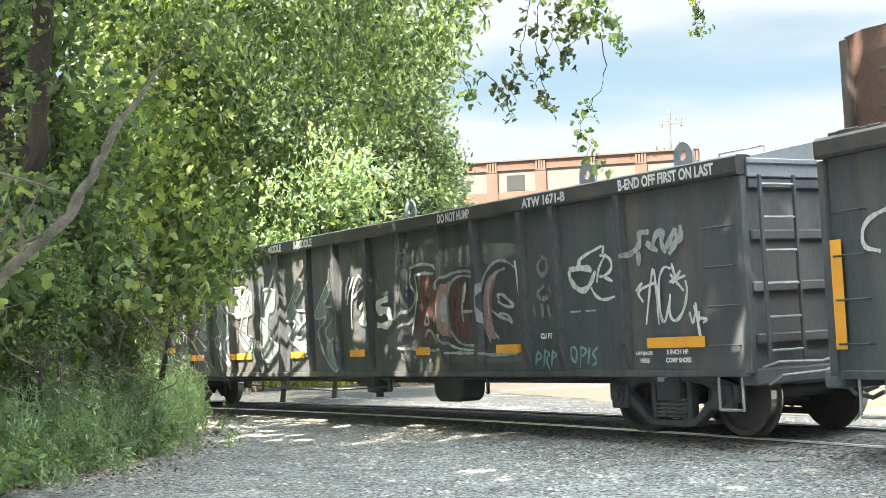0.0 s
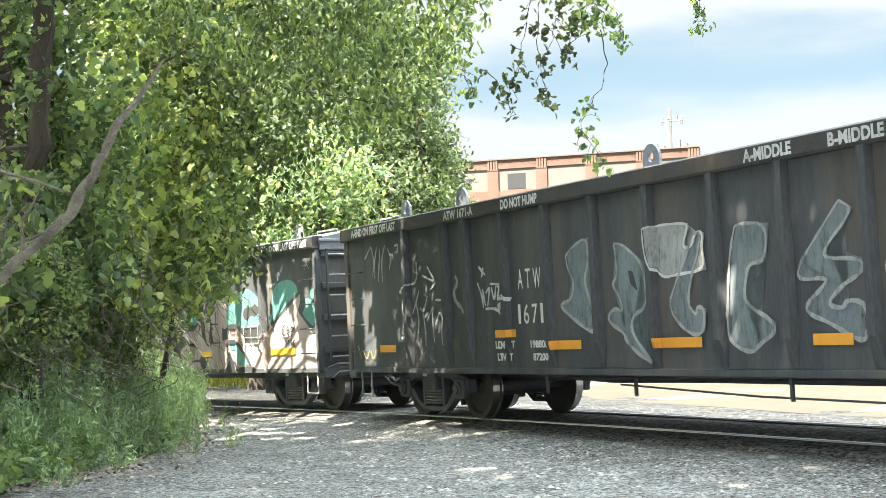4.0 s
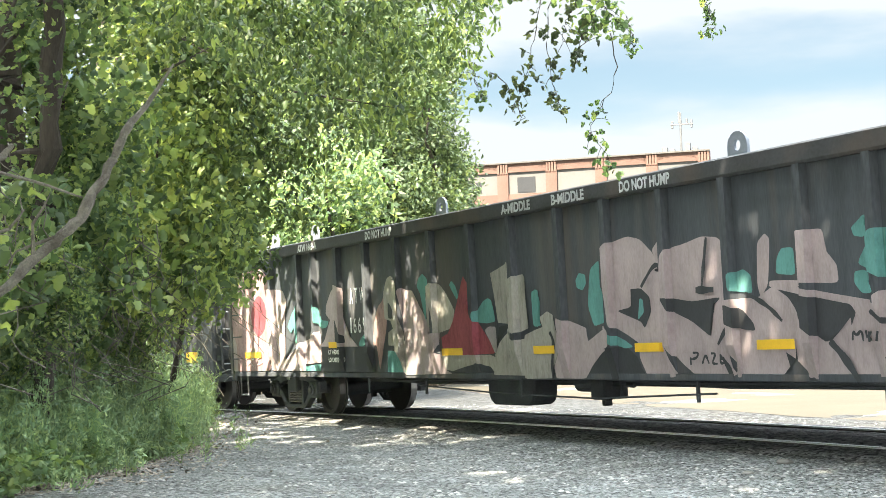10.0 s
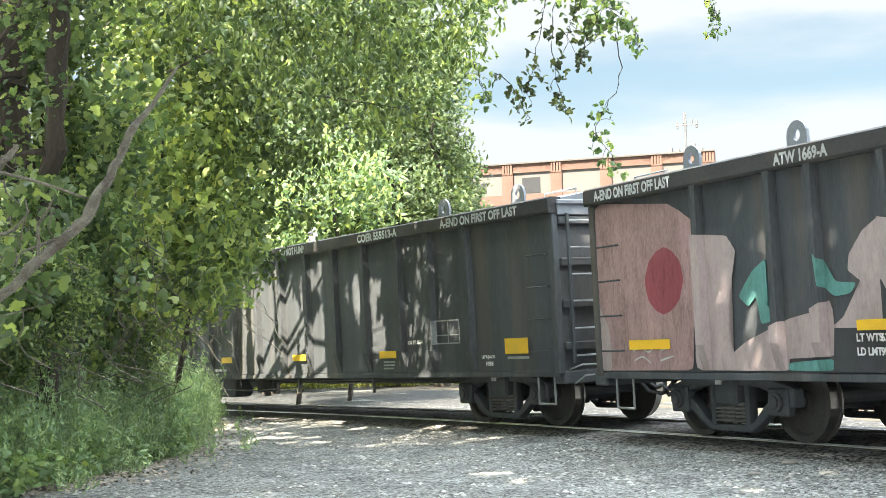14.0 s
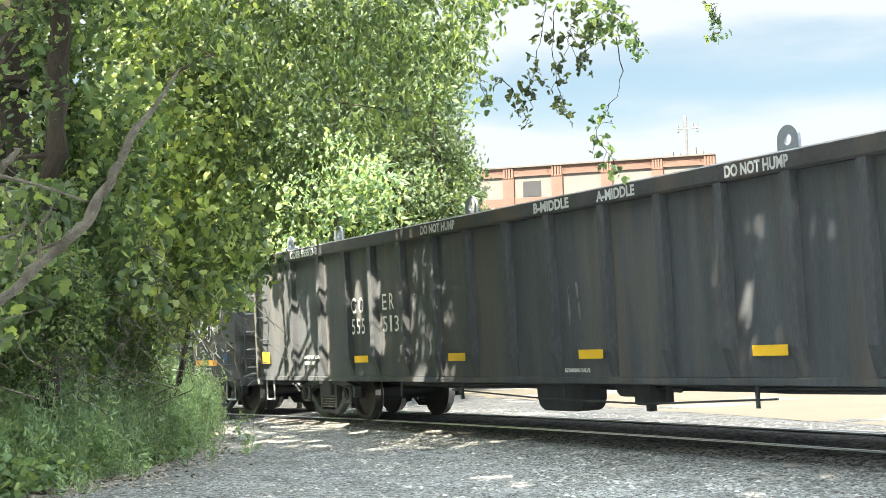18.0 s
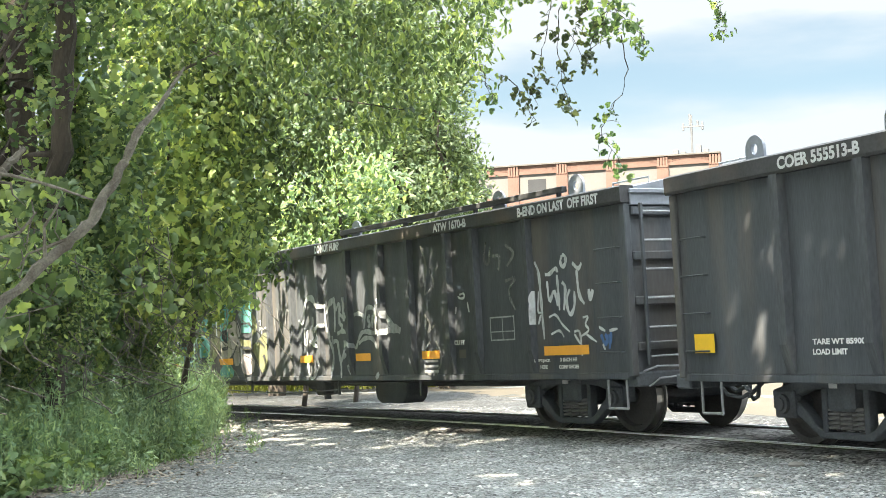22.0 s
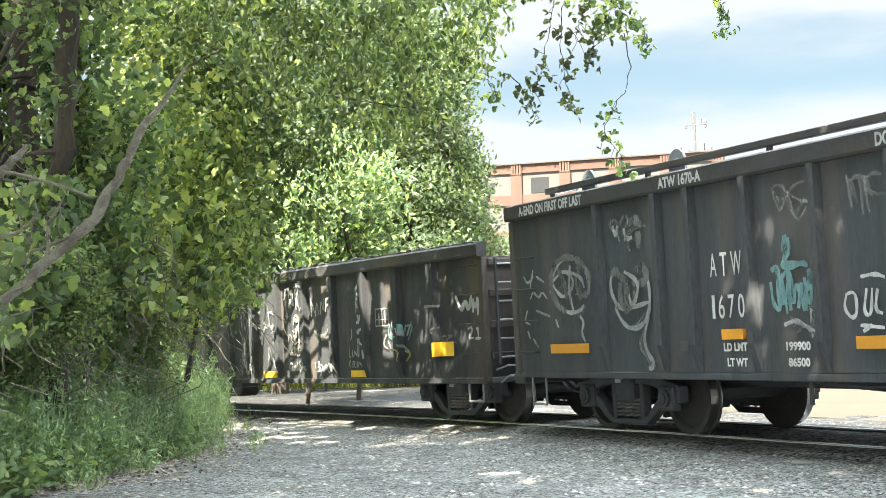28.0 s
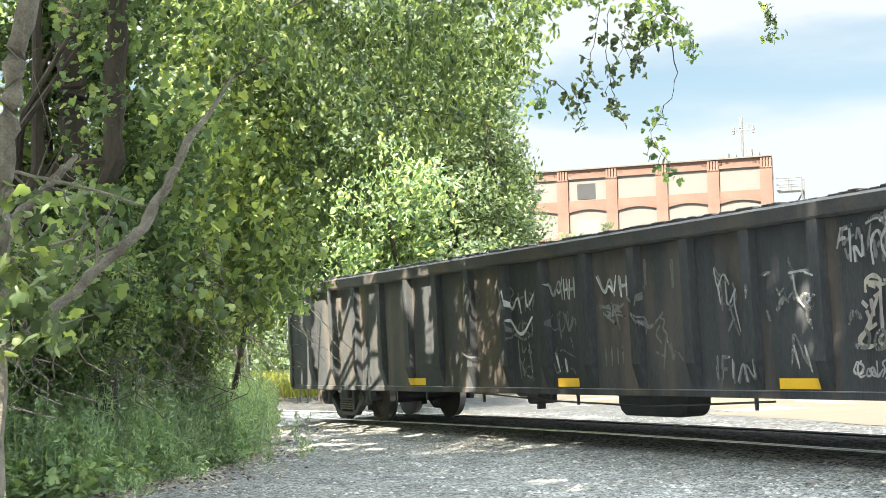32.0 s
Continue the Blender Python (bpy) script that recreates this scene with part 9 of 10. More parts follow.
stencil(CAR_E, "1670", -6.48, 1.38, 0.25, 0.55)
stencil(CAR_E, "LD LMT", -6.32, 1.03, 0.09, 0.4)
stencil(CAR_E, "LT WT", -6.27, 0.87, 0.09, 0.34)
stencil(CAR_E, "199900", -5.31, 1.03, 0.09, 0.36)
stencil(CAR_E, "86500", -5.29, 0.87, 0.09, 0.32)
stencil(CAR_E, "CU FT", 6.93, 1.22, 0.07, 0.28)
stencil(CAR_E, "3 INCH HF", 9.45, 0.95, 0.05, 0.36)
stencil(CAR_E, "COMP SHOES", 9.42, 0.86, 0.05, 0.42)
stencil(CAR_E, "LIFT/JACK", 8.94, 0.95, 0.05, 0.3)
stencil(CAR_E, "HERE", 9.01, 0.86, 0.05, 0.16)
plate(CAR_E, INFILL, 7.04, 1.03, 7.22, 1.15, "placard")
plate(CAR_E, INFILL, -7.11, 1.04, -6.96, 1.15, "placard")
bars(CAR_E, 6.05, 0.98, (0.4, 0.4, 0.4))
frame_lines(CAR_E, 7.87, 1.25, 8.46, 1.58)
skirt_words(CAR_E, 3.04, (("B-END ON LAST  OFF FIRST", 8.77, 1.73), ("ATW 1670-B", 6.6, 0.9), ("DO NOT HUMP", 2.72, 0.9), ("B-MIDDLE", 0.23, 0.67), ("A-MIDDLE", -0.99, 0.67),
                         ("DO NOT HUMP", -3.83, 0.93), ("ATW 1670-A", -7.26, 0.8), ("A-END ON FIRST OFF LAST", -10.5, 1.6)))
for a, b in ((-5.41, -4.85), (-0.87, -0.35), (3.52, 4.15), (6.89, 7.42)):
    plate(CAR_F, YELLOW, a, 0.72, b, 0.83)
plate(CAR_F, YELLOW, 9.58, 1.02, 10.04, 1.23)
frame_lines(CAR_F, 7.77, 1.52, 8.2, 1.81)
bars(CAR_F, 9.42, 1.75, (0.3,))
plate(CAR_A, ORANGE, -10.6, 1.0, -10.42, 2.05)
stroke(CAR_A, SPRAY_WHITE, 0.05, ((-9.7, 2.3), (-10.1, 2.2), (-10.15, 1.95), (-9.9, 1.9)))
stroke(CAR_A, SPRAY_WHITE, 0.05, ((-9.8, 2.05), (-9.3, 2.2), (-9.5, 1.95)))
stroke(CAR_A, SPRAY_GREY, 0.04, ((-9.7, 1.6), (-9.5, 1.3), (-9.35, 1.6)))


# ---- the brick building beyond the yard ----
def build_mill():
    corner = Vector((-101.1, 81.7))
    along = Vector((-18.3, -17.4)).normalized()
    turn = math.degrees(math.atan2(along.y, along.x))
    bay, storey, height, bays = 4.86, 3.5, 19.25, 8
    # local x runs along the front to the far end, y points into the building
    mill = empty("mill_building", pose(corner.x, corner.y, -0.2, 0, 0, turn) @ Matrix.Diagonal((1, -1, 1, 1)).to_3x3().to_4x4(), "old red brick mill with cream blocked window bays", "building")
    mill.matrix_basis = pose(corner.x, corner.y, -0.2, 0, 0, turn)
    into = -1.0   # the building lies on this side of its front line
    L, W = bay * bays + 1.2, 18.0
    bm = bmesh.new()
    prism(bm, ((0, into * 0.6), (L, into * 0.6), (L, into * W), (2.3, into * W)), 0, height - 0.15, "z")
    part("wall", bm, BRICK, mill)
    bm = bmesh.new()
    prism(bm, ((-0.05, -into * 0.22), (L + 0.1, -into * 0.22), (L + 0.1, into * (W + 0.1)), (2.25, into * (W + 0.1))), height - 0.146, height - 0.02, "z")
    part("roof", bm, ROOFING, mill, "pale coping round a flat roof")
    bm = bmesh.new()
    box(bm, 0, 0, height - 1.0, L, into * 0.61, height - 0.15)
    part("parapet", bm, BRICK, mill)
    pier = bmesh.new()
    box(pier, -0.55, -into * 0.12, 0, 0.55, into * 0.61, height - 1.0)
    pier_me = mesh_of("pier", pier, BRICK)
    bm = bmesh.new()
    for k in range(4):
        u = -0.5 + k * 0.27
        box(bm, u, -into * 0.2, -1.15, u + 0.17, into * 0.0, -0.25)
    corb = mesh_of("corbel", bm, BRICK)
    for i in range(bays + 1):
        x = 0.55 + i * bay
        share("pier", pier_me, mill, pose(x, 0, 0))
        share("corbel", corb, mill, pose(x, 0, height))
    bm = bmesh.new()
    box(bm, 0.0, -0.002 + into * 0.0, 0, bay - 1.1, into * 0.61, 0.85)
    span = mesh_of("spandrel", bm, BRICK)
    w = bay - 1.1
    arch = [(0, 0), (w, 0), (w, 2.38)] + [(w - w * k / 6, 2.38 + 0.28 * math.sin(math.pi * k / 6)) for k in range(1, 6)] + [(0, 2.38)]
    bm = bmesh.new()
    prism(bm, arch, into * 0.18, into * 0.62)
    fill = mesh_of("blocked_window", bm, INFILL)
    bm = bmesh.new()
    prism(bm, [(0, 2.38)] + [(w * k / 6, 2.38 + 0.28 * math.sin(math.pi * k / 6)) for k in range(1, 6)] + [(w, 2.38), (w, 2.75), (0, 2.75)], 0.0, into * 0.61)
    lintel = mesh_of("arch_brick", bm, BRICK)
    bm = bmesh.new()
    box(bm, 1.2, -into * 0.0 + into * 0.14, 0.0, 3.0, into * 0.19, 1.5)
    hole = mesh_of("opening", bm, DARK_IN)
    bm = bmesh.new()
    box(bm, 1.5, into * 0.14, 0.3, 2.95, into * 0.19, 1.3)
    hole_s = mesh_of("opening", bm, DARK_IN)
    for i in range(bays):
        for k in range(5):
            z = height - 0.35 - (k + 1) * storey
            x = 1.1 + i * bay
            share("spandrel", span, mill, pose(x, 0, z - 0.12))
            share("blocked_window", fill, mill, pose(x, 0, z + 0.7))
            share("arch_brick", lintel, mill, pose(x, 0, z + 0.7))
            if (i, k) in ((3, 0), (5, 0)):
                share("opening", hole, mill, pose(x - 0.1, 0, z + 0.85))
            if (i, k) in ((4, 0), (6, 0)):
                share("opening", hole_s, mill, pose(x + 0.2, 0, z + 0.75))
            if (i, k) in ((3, 1), (5, 2)):
                bm = bmesh.new()
                box(bm, 0.7, into * 0.13, 0.0, 3.0, into * 0.17, 1.55)
                win = part("window", bm, COPING, mill)
                win.matrix_basis = pose(x, 0, z + 0.85)
                for j in range(2):
                    bm = bmesh.new()
                    box(bm, 0.8 + j * 1.1, into * 0.115, 0.1, 1.78 + j * 1.1, into * 0.14, 1.45)
                    part("pane", bm, STEEL_GREY, win)
    # mast on the roof and an iron stair at the end wall
    mast = empty("roof_mast", mill.matrix_basis @ pose(3.2, into * 4.0, height - 0.022), "grey lattice antenna mast on the roof", "antenna")
    bm = bmesh.new()
    rod(bm, (0, 0, 0), (0, 0, 4.3), 0.11, 8)
    part("pole", bm, STEEL_GREY, mast)
    bm = bmesh.new()
    box(bm, -1.2, -0.08, 3.1, 0.95, 0.08, 3.22)
    part("cross_arm", bm, STEEL_GREY, mast)
    for u, z0, z1 in ((-1.05, 2.8, 3.6), (-0.6, 3.1, 3.7), (0.15, 3.3, 4.4), (0.8, 2.8, 3.5)):
        bm = bmesh.new()
        box(bm, u - 0.09, -0.2, z0, u + 0.09, 0.05, z1, 0.03)
        part("antenna_panel", bm, STEEL_GREY, mast)
    for u, h in ((-1.3, 0.9), (-0.6, 1.3), (0.9, 0.8), (1.6, 1.0)):
        bm = bmesh.new()
        box(bm, u - 0.3, -0.3, 0, u + 0.2, 0.3, h, 0.03)
        part("cabinet", bm, STEEL_GREY, mast)
    stair = empty("fire_escape", mill.matrix_basis @ pose(-0.1, into * 3.0, 0), "grey iron fire escape on the end wall", "fire escape")
    for k in range(5):
        z = height - 3.2 - k * 3.2
        bm = bmesh.new()
        box(bm, -2.3, -0.9, z, 0, 0.9, z + 0.1)
        part("platform", bm, STEEL_GREY, stair)
        for yy in (-0.9, 0.9):
            bm = bmesh.new()
            for zz in (0.6, 1.2):
                rod(bm, (-2.3, yy, z + zz), (0, yy, z + zz), 0.05, 6)
            rod(bm, (-2.3, yy, z), (-2.3, yy, z + 1.3), 0.06, 6)
            rod(bm, (-1.1, yy, z), (-1.1, yy, z + 1.3), 0.05, 6)
            part("railing", bm, STEEL_GREY, stair)
        bm = bmesh.new()
        rod(bm, (-2.2, -0.8, z), (-0.3, -0.8, z - 3.1), 0.08, 6)
        part("flight", bm, STEEL_GREY, stair)
    bm = bmesh.new()
    rod(bm, (-2.25, 0.85, 0.1), (-2.25, 0.85, height - 3.1), 0.07, 6)
    rod(bm, (-2.25, -0.85, 0.1), (-2.25, -0.85, height - 3.1), 0.07, 6)
    part("post", bm, STEEL_GREY, stair)


build_mill()


# ---- trees, vines and weeds ----
def clumps(rng, centres, radius, per, flat=0.75):
    """Leaf places gathered in clumps."""
    c = np.repeat(np.asarray(centres), per, 0)
    off = rng.normal(0, 1, c.shape)
    off /= np.linalg.norm(off, axis=1)[:, None]
    off *= (rng.random((len(c), 1)) ** 0.45) * radius
    off[:, 2] *= flat
    return c + off


def sunlit_gaps(p):
    """True for leaves that stay; the canopy is open where shafts of sun come down."""
    k = p[:, 2] / SUN_TO.z
    x, y = p[:, 0] - k * SUN_TO.x, p[:, 1] - k * SUN_TO.y
    wall = SIDE + 0.5 * BEND * (x + 10) ** 2
    z = (y - wall) / -SUN_TO.y * SUN_TO.z
    u = x + z / SUN_TO.z * SUN_TO.x
    side = np.sin(3.1 * u + 1.3) + np.sin(5.7 * u + 0.7) + np.sin(9.7 * u - 0.25 * z) + 0.9 * np.sin(2.6 * z + 1.7 * u) + 0.5 * np.sin(5.9 * z - 2.3 * u) + 0.9 * np.sin(15.3 * u + 0.2 * z)
    edge = np.interp(u, [-30, -26.0, -25.3, -23.5, -21.0, -19.0, -16.5, -14, 0], [6, 4.0, -1.7, -0.6, 1.0, 2.1, 3.2, 4.9, 6.5])
    edge = edge + np.interp(z, [2.1, 2.4, 2.7, 2.85], [0, 2.0, 2.0, 0])
    yard = np.sin(1.9 * x + 0.8 * y) + np.sin(4.3 * x - 2.2 * y + 1.0) + np.sin(5.1 * y + 0.6 * x) + np.sin(8.3 * x + 7.7 * y)
    yard = yard + np.sin(0.9 * x - 1.3 * y + 2.0)
    lane = np.interp(x, [-26, -21, -18, -8, 5], [0.2, 0.5, 2.5, 3.2, 3.6])
    lane = np.where(y < np.interp(x, [-26, -18.5, -14.5, -12.3, -8], [8.4, 5.7, 3.6, 1.9, -1]), 2.6, lane)
    stay = np.where(y > wall - 0.1, side < edge, yard < lane)
    # the thicket's face: open above, shaded down at the weeds
    reach = ((p[:, 0] + 14.5) * 0.43 + (p[:, 1] - 3.6) * 0.9) / (0.43 * SUN_TO.x + 0.9 * SUN_TO.y)
    h = p[:, 2] - reach * SUN_TO.z
    w = -0.9 * (p[:, 0] - reach * SUN_TO.x) + 0.43 * (p[:, 1] - reach * SUN_TO.y)
    face = np.sin(1.3 * w + 0.9 * h) + np.sin(2.9 * w - 2.3 * h + 1.0) + np.sin(4.1 * h + 5.3 * w + 2.0) + 0.8 * np.sin(8.7 * w - 6.1 * h)
    # shafts that reach the leaves over the track's edge
    deep = reach - 0.9 / (0.43 * SUN_TO.x + 0.9 * SUN_TO.y)
    shaft = (deep > 1.0) & (w > 18.3) & (w < 23.5) & (h > 0.2) & (h < 5.5)
    stay = stay & ~(shaft & (face > 0.2))
    near = np.interp(w, [13.5, 17.0, 19.0, 25.0], [3.0, 0.6, -1.4, -1.4]) * np.interp(h, [1.4, 2.4, 5.4, 6.4], [0, 1, 1, 0])
    front = face - near < np.interp(h, [0.5, 1.4, 2.4, 5.4, 6.4], [3.4, 3.2, -0.4, -0.4, 3.4])
    train = (y > wall - 0.1) & (u > -26.2) & (u < -14.5) & (side >= edge)
    return np.where((reach > 2.0) & (h > 0.3) & (h < 10), front, stay) & ~train


def crown(tree, pts, lo, hi, mat, outline, rng, label="", name="crown", **kw):
    pts = pts[sunlit_gaps(pts + np.array(tree.matrix_basis.translation))]
    size = lo + (hi - lo) * rng.random(len(pts))
    me = leaves(name, pts, size, mat, outline, rng, **kw)
    ob = new(name, me)
    ob.parent = tree
    return tagged(ob, label, kind="stuff")


def limbs(tree, rng, base, tips, r0, mat=BARK, name="limb"):
    """Limbs from a base point out to the tips, bending on the way."""
    for tip in tips:
        b, t = Vector(base), Vector(tip)
        k = min(1.0, (t - b).length / 3)
        m1 = b.lerp(t, 0.35) + (Vector(rng.normal(0, 0.25, 3)) + Vector((0, 0, 0.3))) * k
        m2 = b.lerp(t, 0.7) + (Vector(rng.normal(0, 0.3, 3)) + Vector((0, 0, 0.2))) * k
        way = np.array([a.lerp(c, q) for a, c in ((b, m1), (m1, m2), (m2, t)) for q in (0.2, 0.5, 0.8)])
        if sunlit_gaps(way + np.array(tree.matrix_basis.translation)).mean() < 0.6:
            continue   # the open places have no boughs either
        bm = bmesh.new()
        tube(bm, [b, m1, m2, t], [r0, r0 * 0.7, r0 * 0.42, r0 * 0.1], 6)
        part(name, bm, mat, tree)


def trunk(tree, points, radii, mat=BARK):
    bm = bmesh.new()
    tube(bm, points, radii, 10)
    part("trunk", bm, mat, tree)


UP_SUN = tuple(SUN_TO * 0.9)


def near_thicket():
    rng = np.random.default_rng(11)
    # vine-hung trees at the yard's edge
    # the trees 27.0 and 24.8 m off are added to darken the cars behind
    for i, (az, d, lo, hi, azr, count, r) in enumerate((
            (9.3, 14.8, 1.0, 19, 3.0, 105, 0.34), (12.5, 16.2, 0.0, 18, 3.0, 200, 0.40), (15.0, 19.6, 0.8, 17, 2.4, 215, 0.46), (17.0, 23.3, 3.0, 13, 2.2, 135, 0.52), (13.2, 27.0, -1.2, 8, 3.4, 130, 0.6), (5.5, 13.0, 6, 22, 2.6, 34, 0.40), (18.0, 19.0, 2.3, 9.5, 1.5, 75, 0.4), (18.4, 21.0, 5.0, 16, 1.8, 110, 0.5), (16.3, 24.8, 0.6, 9.5, 1.3, 120, 0.5))):
        foot = seen_at(az - 2, 0, d + 1.6)
        foot[2] = -0.2
        tree = empty("vine_tree", Matrix.Translation(foot), "dense green tree overgrown with broad-leaved vines", "tree", "thicket trees")
        f = Vector(foot)
        a = az + azr * np.clip(rng.normal(0, 0.6, count), -1.15, 1.0)
        e = lo + (hi - lo) * rng.random(count) ** 0.9
        dd = d + np.clip(rng.normal(0, 1.2, count), -1.7, 3)
        dd = np.where((a >= 11.4) & (a < 12.9) & (e > 8), np.maximum(dd, 16.6), dd)
        dd = np.where((a < 11.4) & (e > 5.5), np.where(a < 10.9, np.maximum(dd, 17.2), dd), dd)   # behind the bare trunk
        cs = seen_at(a, e, dd) - foot
        pts = clumps(rng, cs, r, 84, 1.0)
        # lighter and darker greens stand in for sun and shade on these crowns
        crown(tree, pts, 0.035, 0.115, LEAF_SUN_TONE if i in (2, 3, 6) else LEAF_SHADE_TONE if i == 8 else LEAF_VINE, VINE_LEAF, rng, face=UP_SUN, droop=0.6)
        if i in (0, 1, 2, 6):   # broad leaves that hang out in front
            n = {0: 420, 1: 260, 2: 300, 6: 170}[i]
            first, last = {0: (6.5, 12.6), 1: (11.8, 15.0), 2: (14.5, 18.6), 6: (17.6, 20.5)}[i]
            a = rng.uniform(first, last, n)
            e = np.interp(a, [6, 11, 12, 16.5, 18.6, 20.5], [0, 1.0, 2.5, 1.6, 2.4, 4.2]) + rng.random(n) ** 1.6 * {0: 7.5, 6: 4.5}.get(i, 10)
            a, e = a[(a > 13.2) | (e < 7.5)], e[(a > 13.2) | (e < 7.5)]
            n = len(a)
            pts = seen_at(a, e, np.interp(a, [6, 9.2, 10, 12, 15, 18.6, 20.5], [10.3, 10.4, 12.6, 13.4, 15.6, 17.2, 17.4]) + rng.normal(0, 0.3, n)) - foot
            # leaf colour steps from shaded to sunlit green, left to right
            crown(tree, pts, 0.085, 0.15, (LEAF_SHADE_TONE, LEAF_VINE, LEAF_SUN_TONE)[min(i, 2)], VINE_LEAF, rng, "broad lobed vine leaves", "vine", face=UP_SUN, droop=0.8)
        top = Vector(seen_at(az - 0.3, hi * 0.8, d + 1.0)) - f
        trunk(tree, [(0, 0, -0.1), top * 0.3 + Vector((0.15, 0.1, 0)), top * 0.65 + Vector((-0.1, 0.2, 0)), top], [w * (0.4 if i in (3, 6, 7, 8) else 1) for w in (0.11, 0.09, 0.07, 0.04)])
        limbs(tree, rng, top * 0.45, [cs[k] for k in range(0, count, 14)], 0.055)


def overhang():
    """The tree whose boughs reach over the track."""
    rng = np.random.default_rng(23)
    foot = seen_at(13.0, 0, 24.0)
    foot[2] = -0.2
    tree = empty("overhanging_tree", Matrix.Translation(foot), "tall broad-leaved tree leaning out over the track", "tree", "thicket trees")
    n = 300
    u = rng.random(n)
    az = 16.5 + 13.0 * u ** 1.3 + rng.normal(0, 0.4, n)
    low = np.interp(az, [16, 20, 22, 24, 26, 28, 30], [3.0, 3.2, 5.5, 8.2, 9.5, 11.2, 13.2])
    el = low + (19 - low) * rng.random(n) ** 1.1
    el[:60] = rng.uniform(11.5, 18.5, 60)
    az[:60] = rng.uniform(18.0, 27.0, 60)
    el[60:120] = rng.uniform(8.0, 16.5, 60)
    az[60:120] = rng.uniform(17.0, 22.0, 60)
    d = 19 + rng.normal(0, 1.6, n) + (az - 16) * 0.15
    cs = seen_at(az, el, d) - foot
    # shade is painted into this crown by its darker leaf colour
    crown(tree, clumps(rng, cs, 0.5, 84), 0.06, 0.14, LEAF_SHADE_TONE, OVAL_LEAF, rng, face=UP_SUN, droop=1.2)
    top = Vector((0.3, 0.5, 7.5))
    trunk(tree, [(0, 0, -0.1), (0.1, 0.1, 2.5), (0.2, 0.2, 5.0), top], [0.24, 0.2, 0.16, 0.1])
    limbs(tree, rng, (0.2, 0.2, 5.0), [cs[k] for k in range(0, n, 12)], 0.05)


def far_trees():
    rng = np.random.default_rng(31)
    for i, (az, d, hi, azr, n) in enumerate(((20.5, 46, 14, 2.2, 130), (23.3, 52, 15, 2.2, 190), (25.8, 50, 14, 1.9, 190), (27.7, 58, 8.0, 1.4, 150), (30.5, 75, 4.6, 1.3, 60), (17, 48, 15, 2.5, 90), (23.5, 64, 9, 3.2, 150), (27.5, 48, 12.8, 1.2, 120), (23.7, 38, 8.2, 1.3, 70), (21.6, 36, 7.2, 1.1, 55))):
        foot = seen_at(az, 0, d)
        foot[2] = -0.15
        tree = empty("far_tree", Matrix.Translation(foot), "tall light-green tree standing beyond the track", "tree", "trees beyond the track")
        e = 1.0 + (hi - 1.0) * rng.random(n)
        wide = azr * np.sqrt(np.clip(1 - ((e - hi * 0.45) / (hi * 0.62)) ** 2, 0.1, 1))
        cs = seen_at(az + wide * np.clip(rng.normal(0, 0.55, n), -1.1, 1.1), e, d + rng.normal(0, 2.0, n)) - foot
        crown(tree, clumps(rng, cs, 1.05, 130), 0.14, 0.26, LEAF_TREE if i < 8 else LEAF_VINE, TREE_LEAF, rng, face=UP_SUN, droop=0.4)
        h = d * math.tan(radians(hi))
        trunk(tree, [(0, 0, -0.1), (0.2, 0.1, h * 0.3), (-0.1, 0.3, h * 0.6), (0.1, 0, h * 0.9)], [0.3, 0.24, 0.16, 0.05] if i < 8 else [0.07, 0.06, 0.05, 0.02])
        limbs(tree, rng, (0.1, 0.2, h * 0.35), [cs[k] for k in range(0, n, 16)], 0.12)


def shade_trees():
    """The canopy over the near side of the yard, which dapples the track."""
    rng = np.random.default_rng(47)
    # unseen crowns at x -9.2 and -12.8 are added to darken the thicket
    for i, (x, y, z, rx, ry, n) in enumerate((
            (-32, 3.6, 9.5, 5.5, 2.0, 150), (-23, 3.8, 10.2, 4.2, 2.2, 130), (-14, 4.2, 11, 4.5, 2.2, 140), (-6.5, 4.2, 10.5, 5.0, 2.3, 155),
            (-8.2, 0.6, 10.5, 4.2, 2.3, 140), (-9.2, -3.0, 10, 2.2, 1.7, 50), (-12.8, -2.0, 9.5, 2.6, 2.6, 95), (-2, -0.5, 10, 5.0, 3.0, 190))):
        tree = empty("shade_tree", Matrix.Translation((x + 3, y - 9.5, -0.2)), "broad shade tree beside the yard", "tree", "shade trees")
        a, q = rng.uniform(0, 6.28, n), np.sqrt(rng.random(n))
        cs = np.stack([-3 + rx * q * np.cos(a), 9.5 + ry * q * np.sin(a), z + rng.normal(0, 0.9, n)], -1)
        pts = clumps(rng, cs, 1.05, 58, 0.5)
        k = (SIDE - pts[:, 1] - y + 9.5) / -SUN_TO.y   # what would only shade the boughs over the track is open
        over = (pts[:, 0] + x + 3 + k * -SUN_TO.x < -17.5) | (pts[:, 2] - k * SUN_TO.z > 3.0) & (pts[:, 0] + x < -9)
        crown(tree, pts[~over | (rng.random(len(pts)) < 0.2)] if i < 3 else pts, 0.26, 0.45, LEAF_TREE, TREE_LEAF, rng, face=UP_SUN)
        trunk(tree, [(0, 0, -0.1), (0.1, 0.6, 3.5), (-0.8, 3.0, 7.0), (-2.5, 7.5, z + 0.3)], [0.28, 0.2, 0.05, 0.01])
        limbs(tree, rng, (-1.2, 4.0, 7.8), [cs[k] for k in range(0, n, 22)] if i > 3 else [], 0.03)


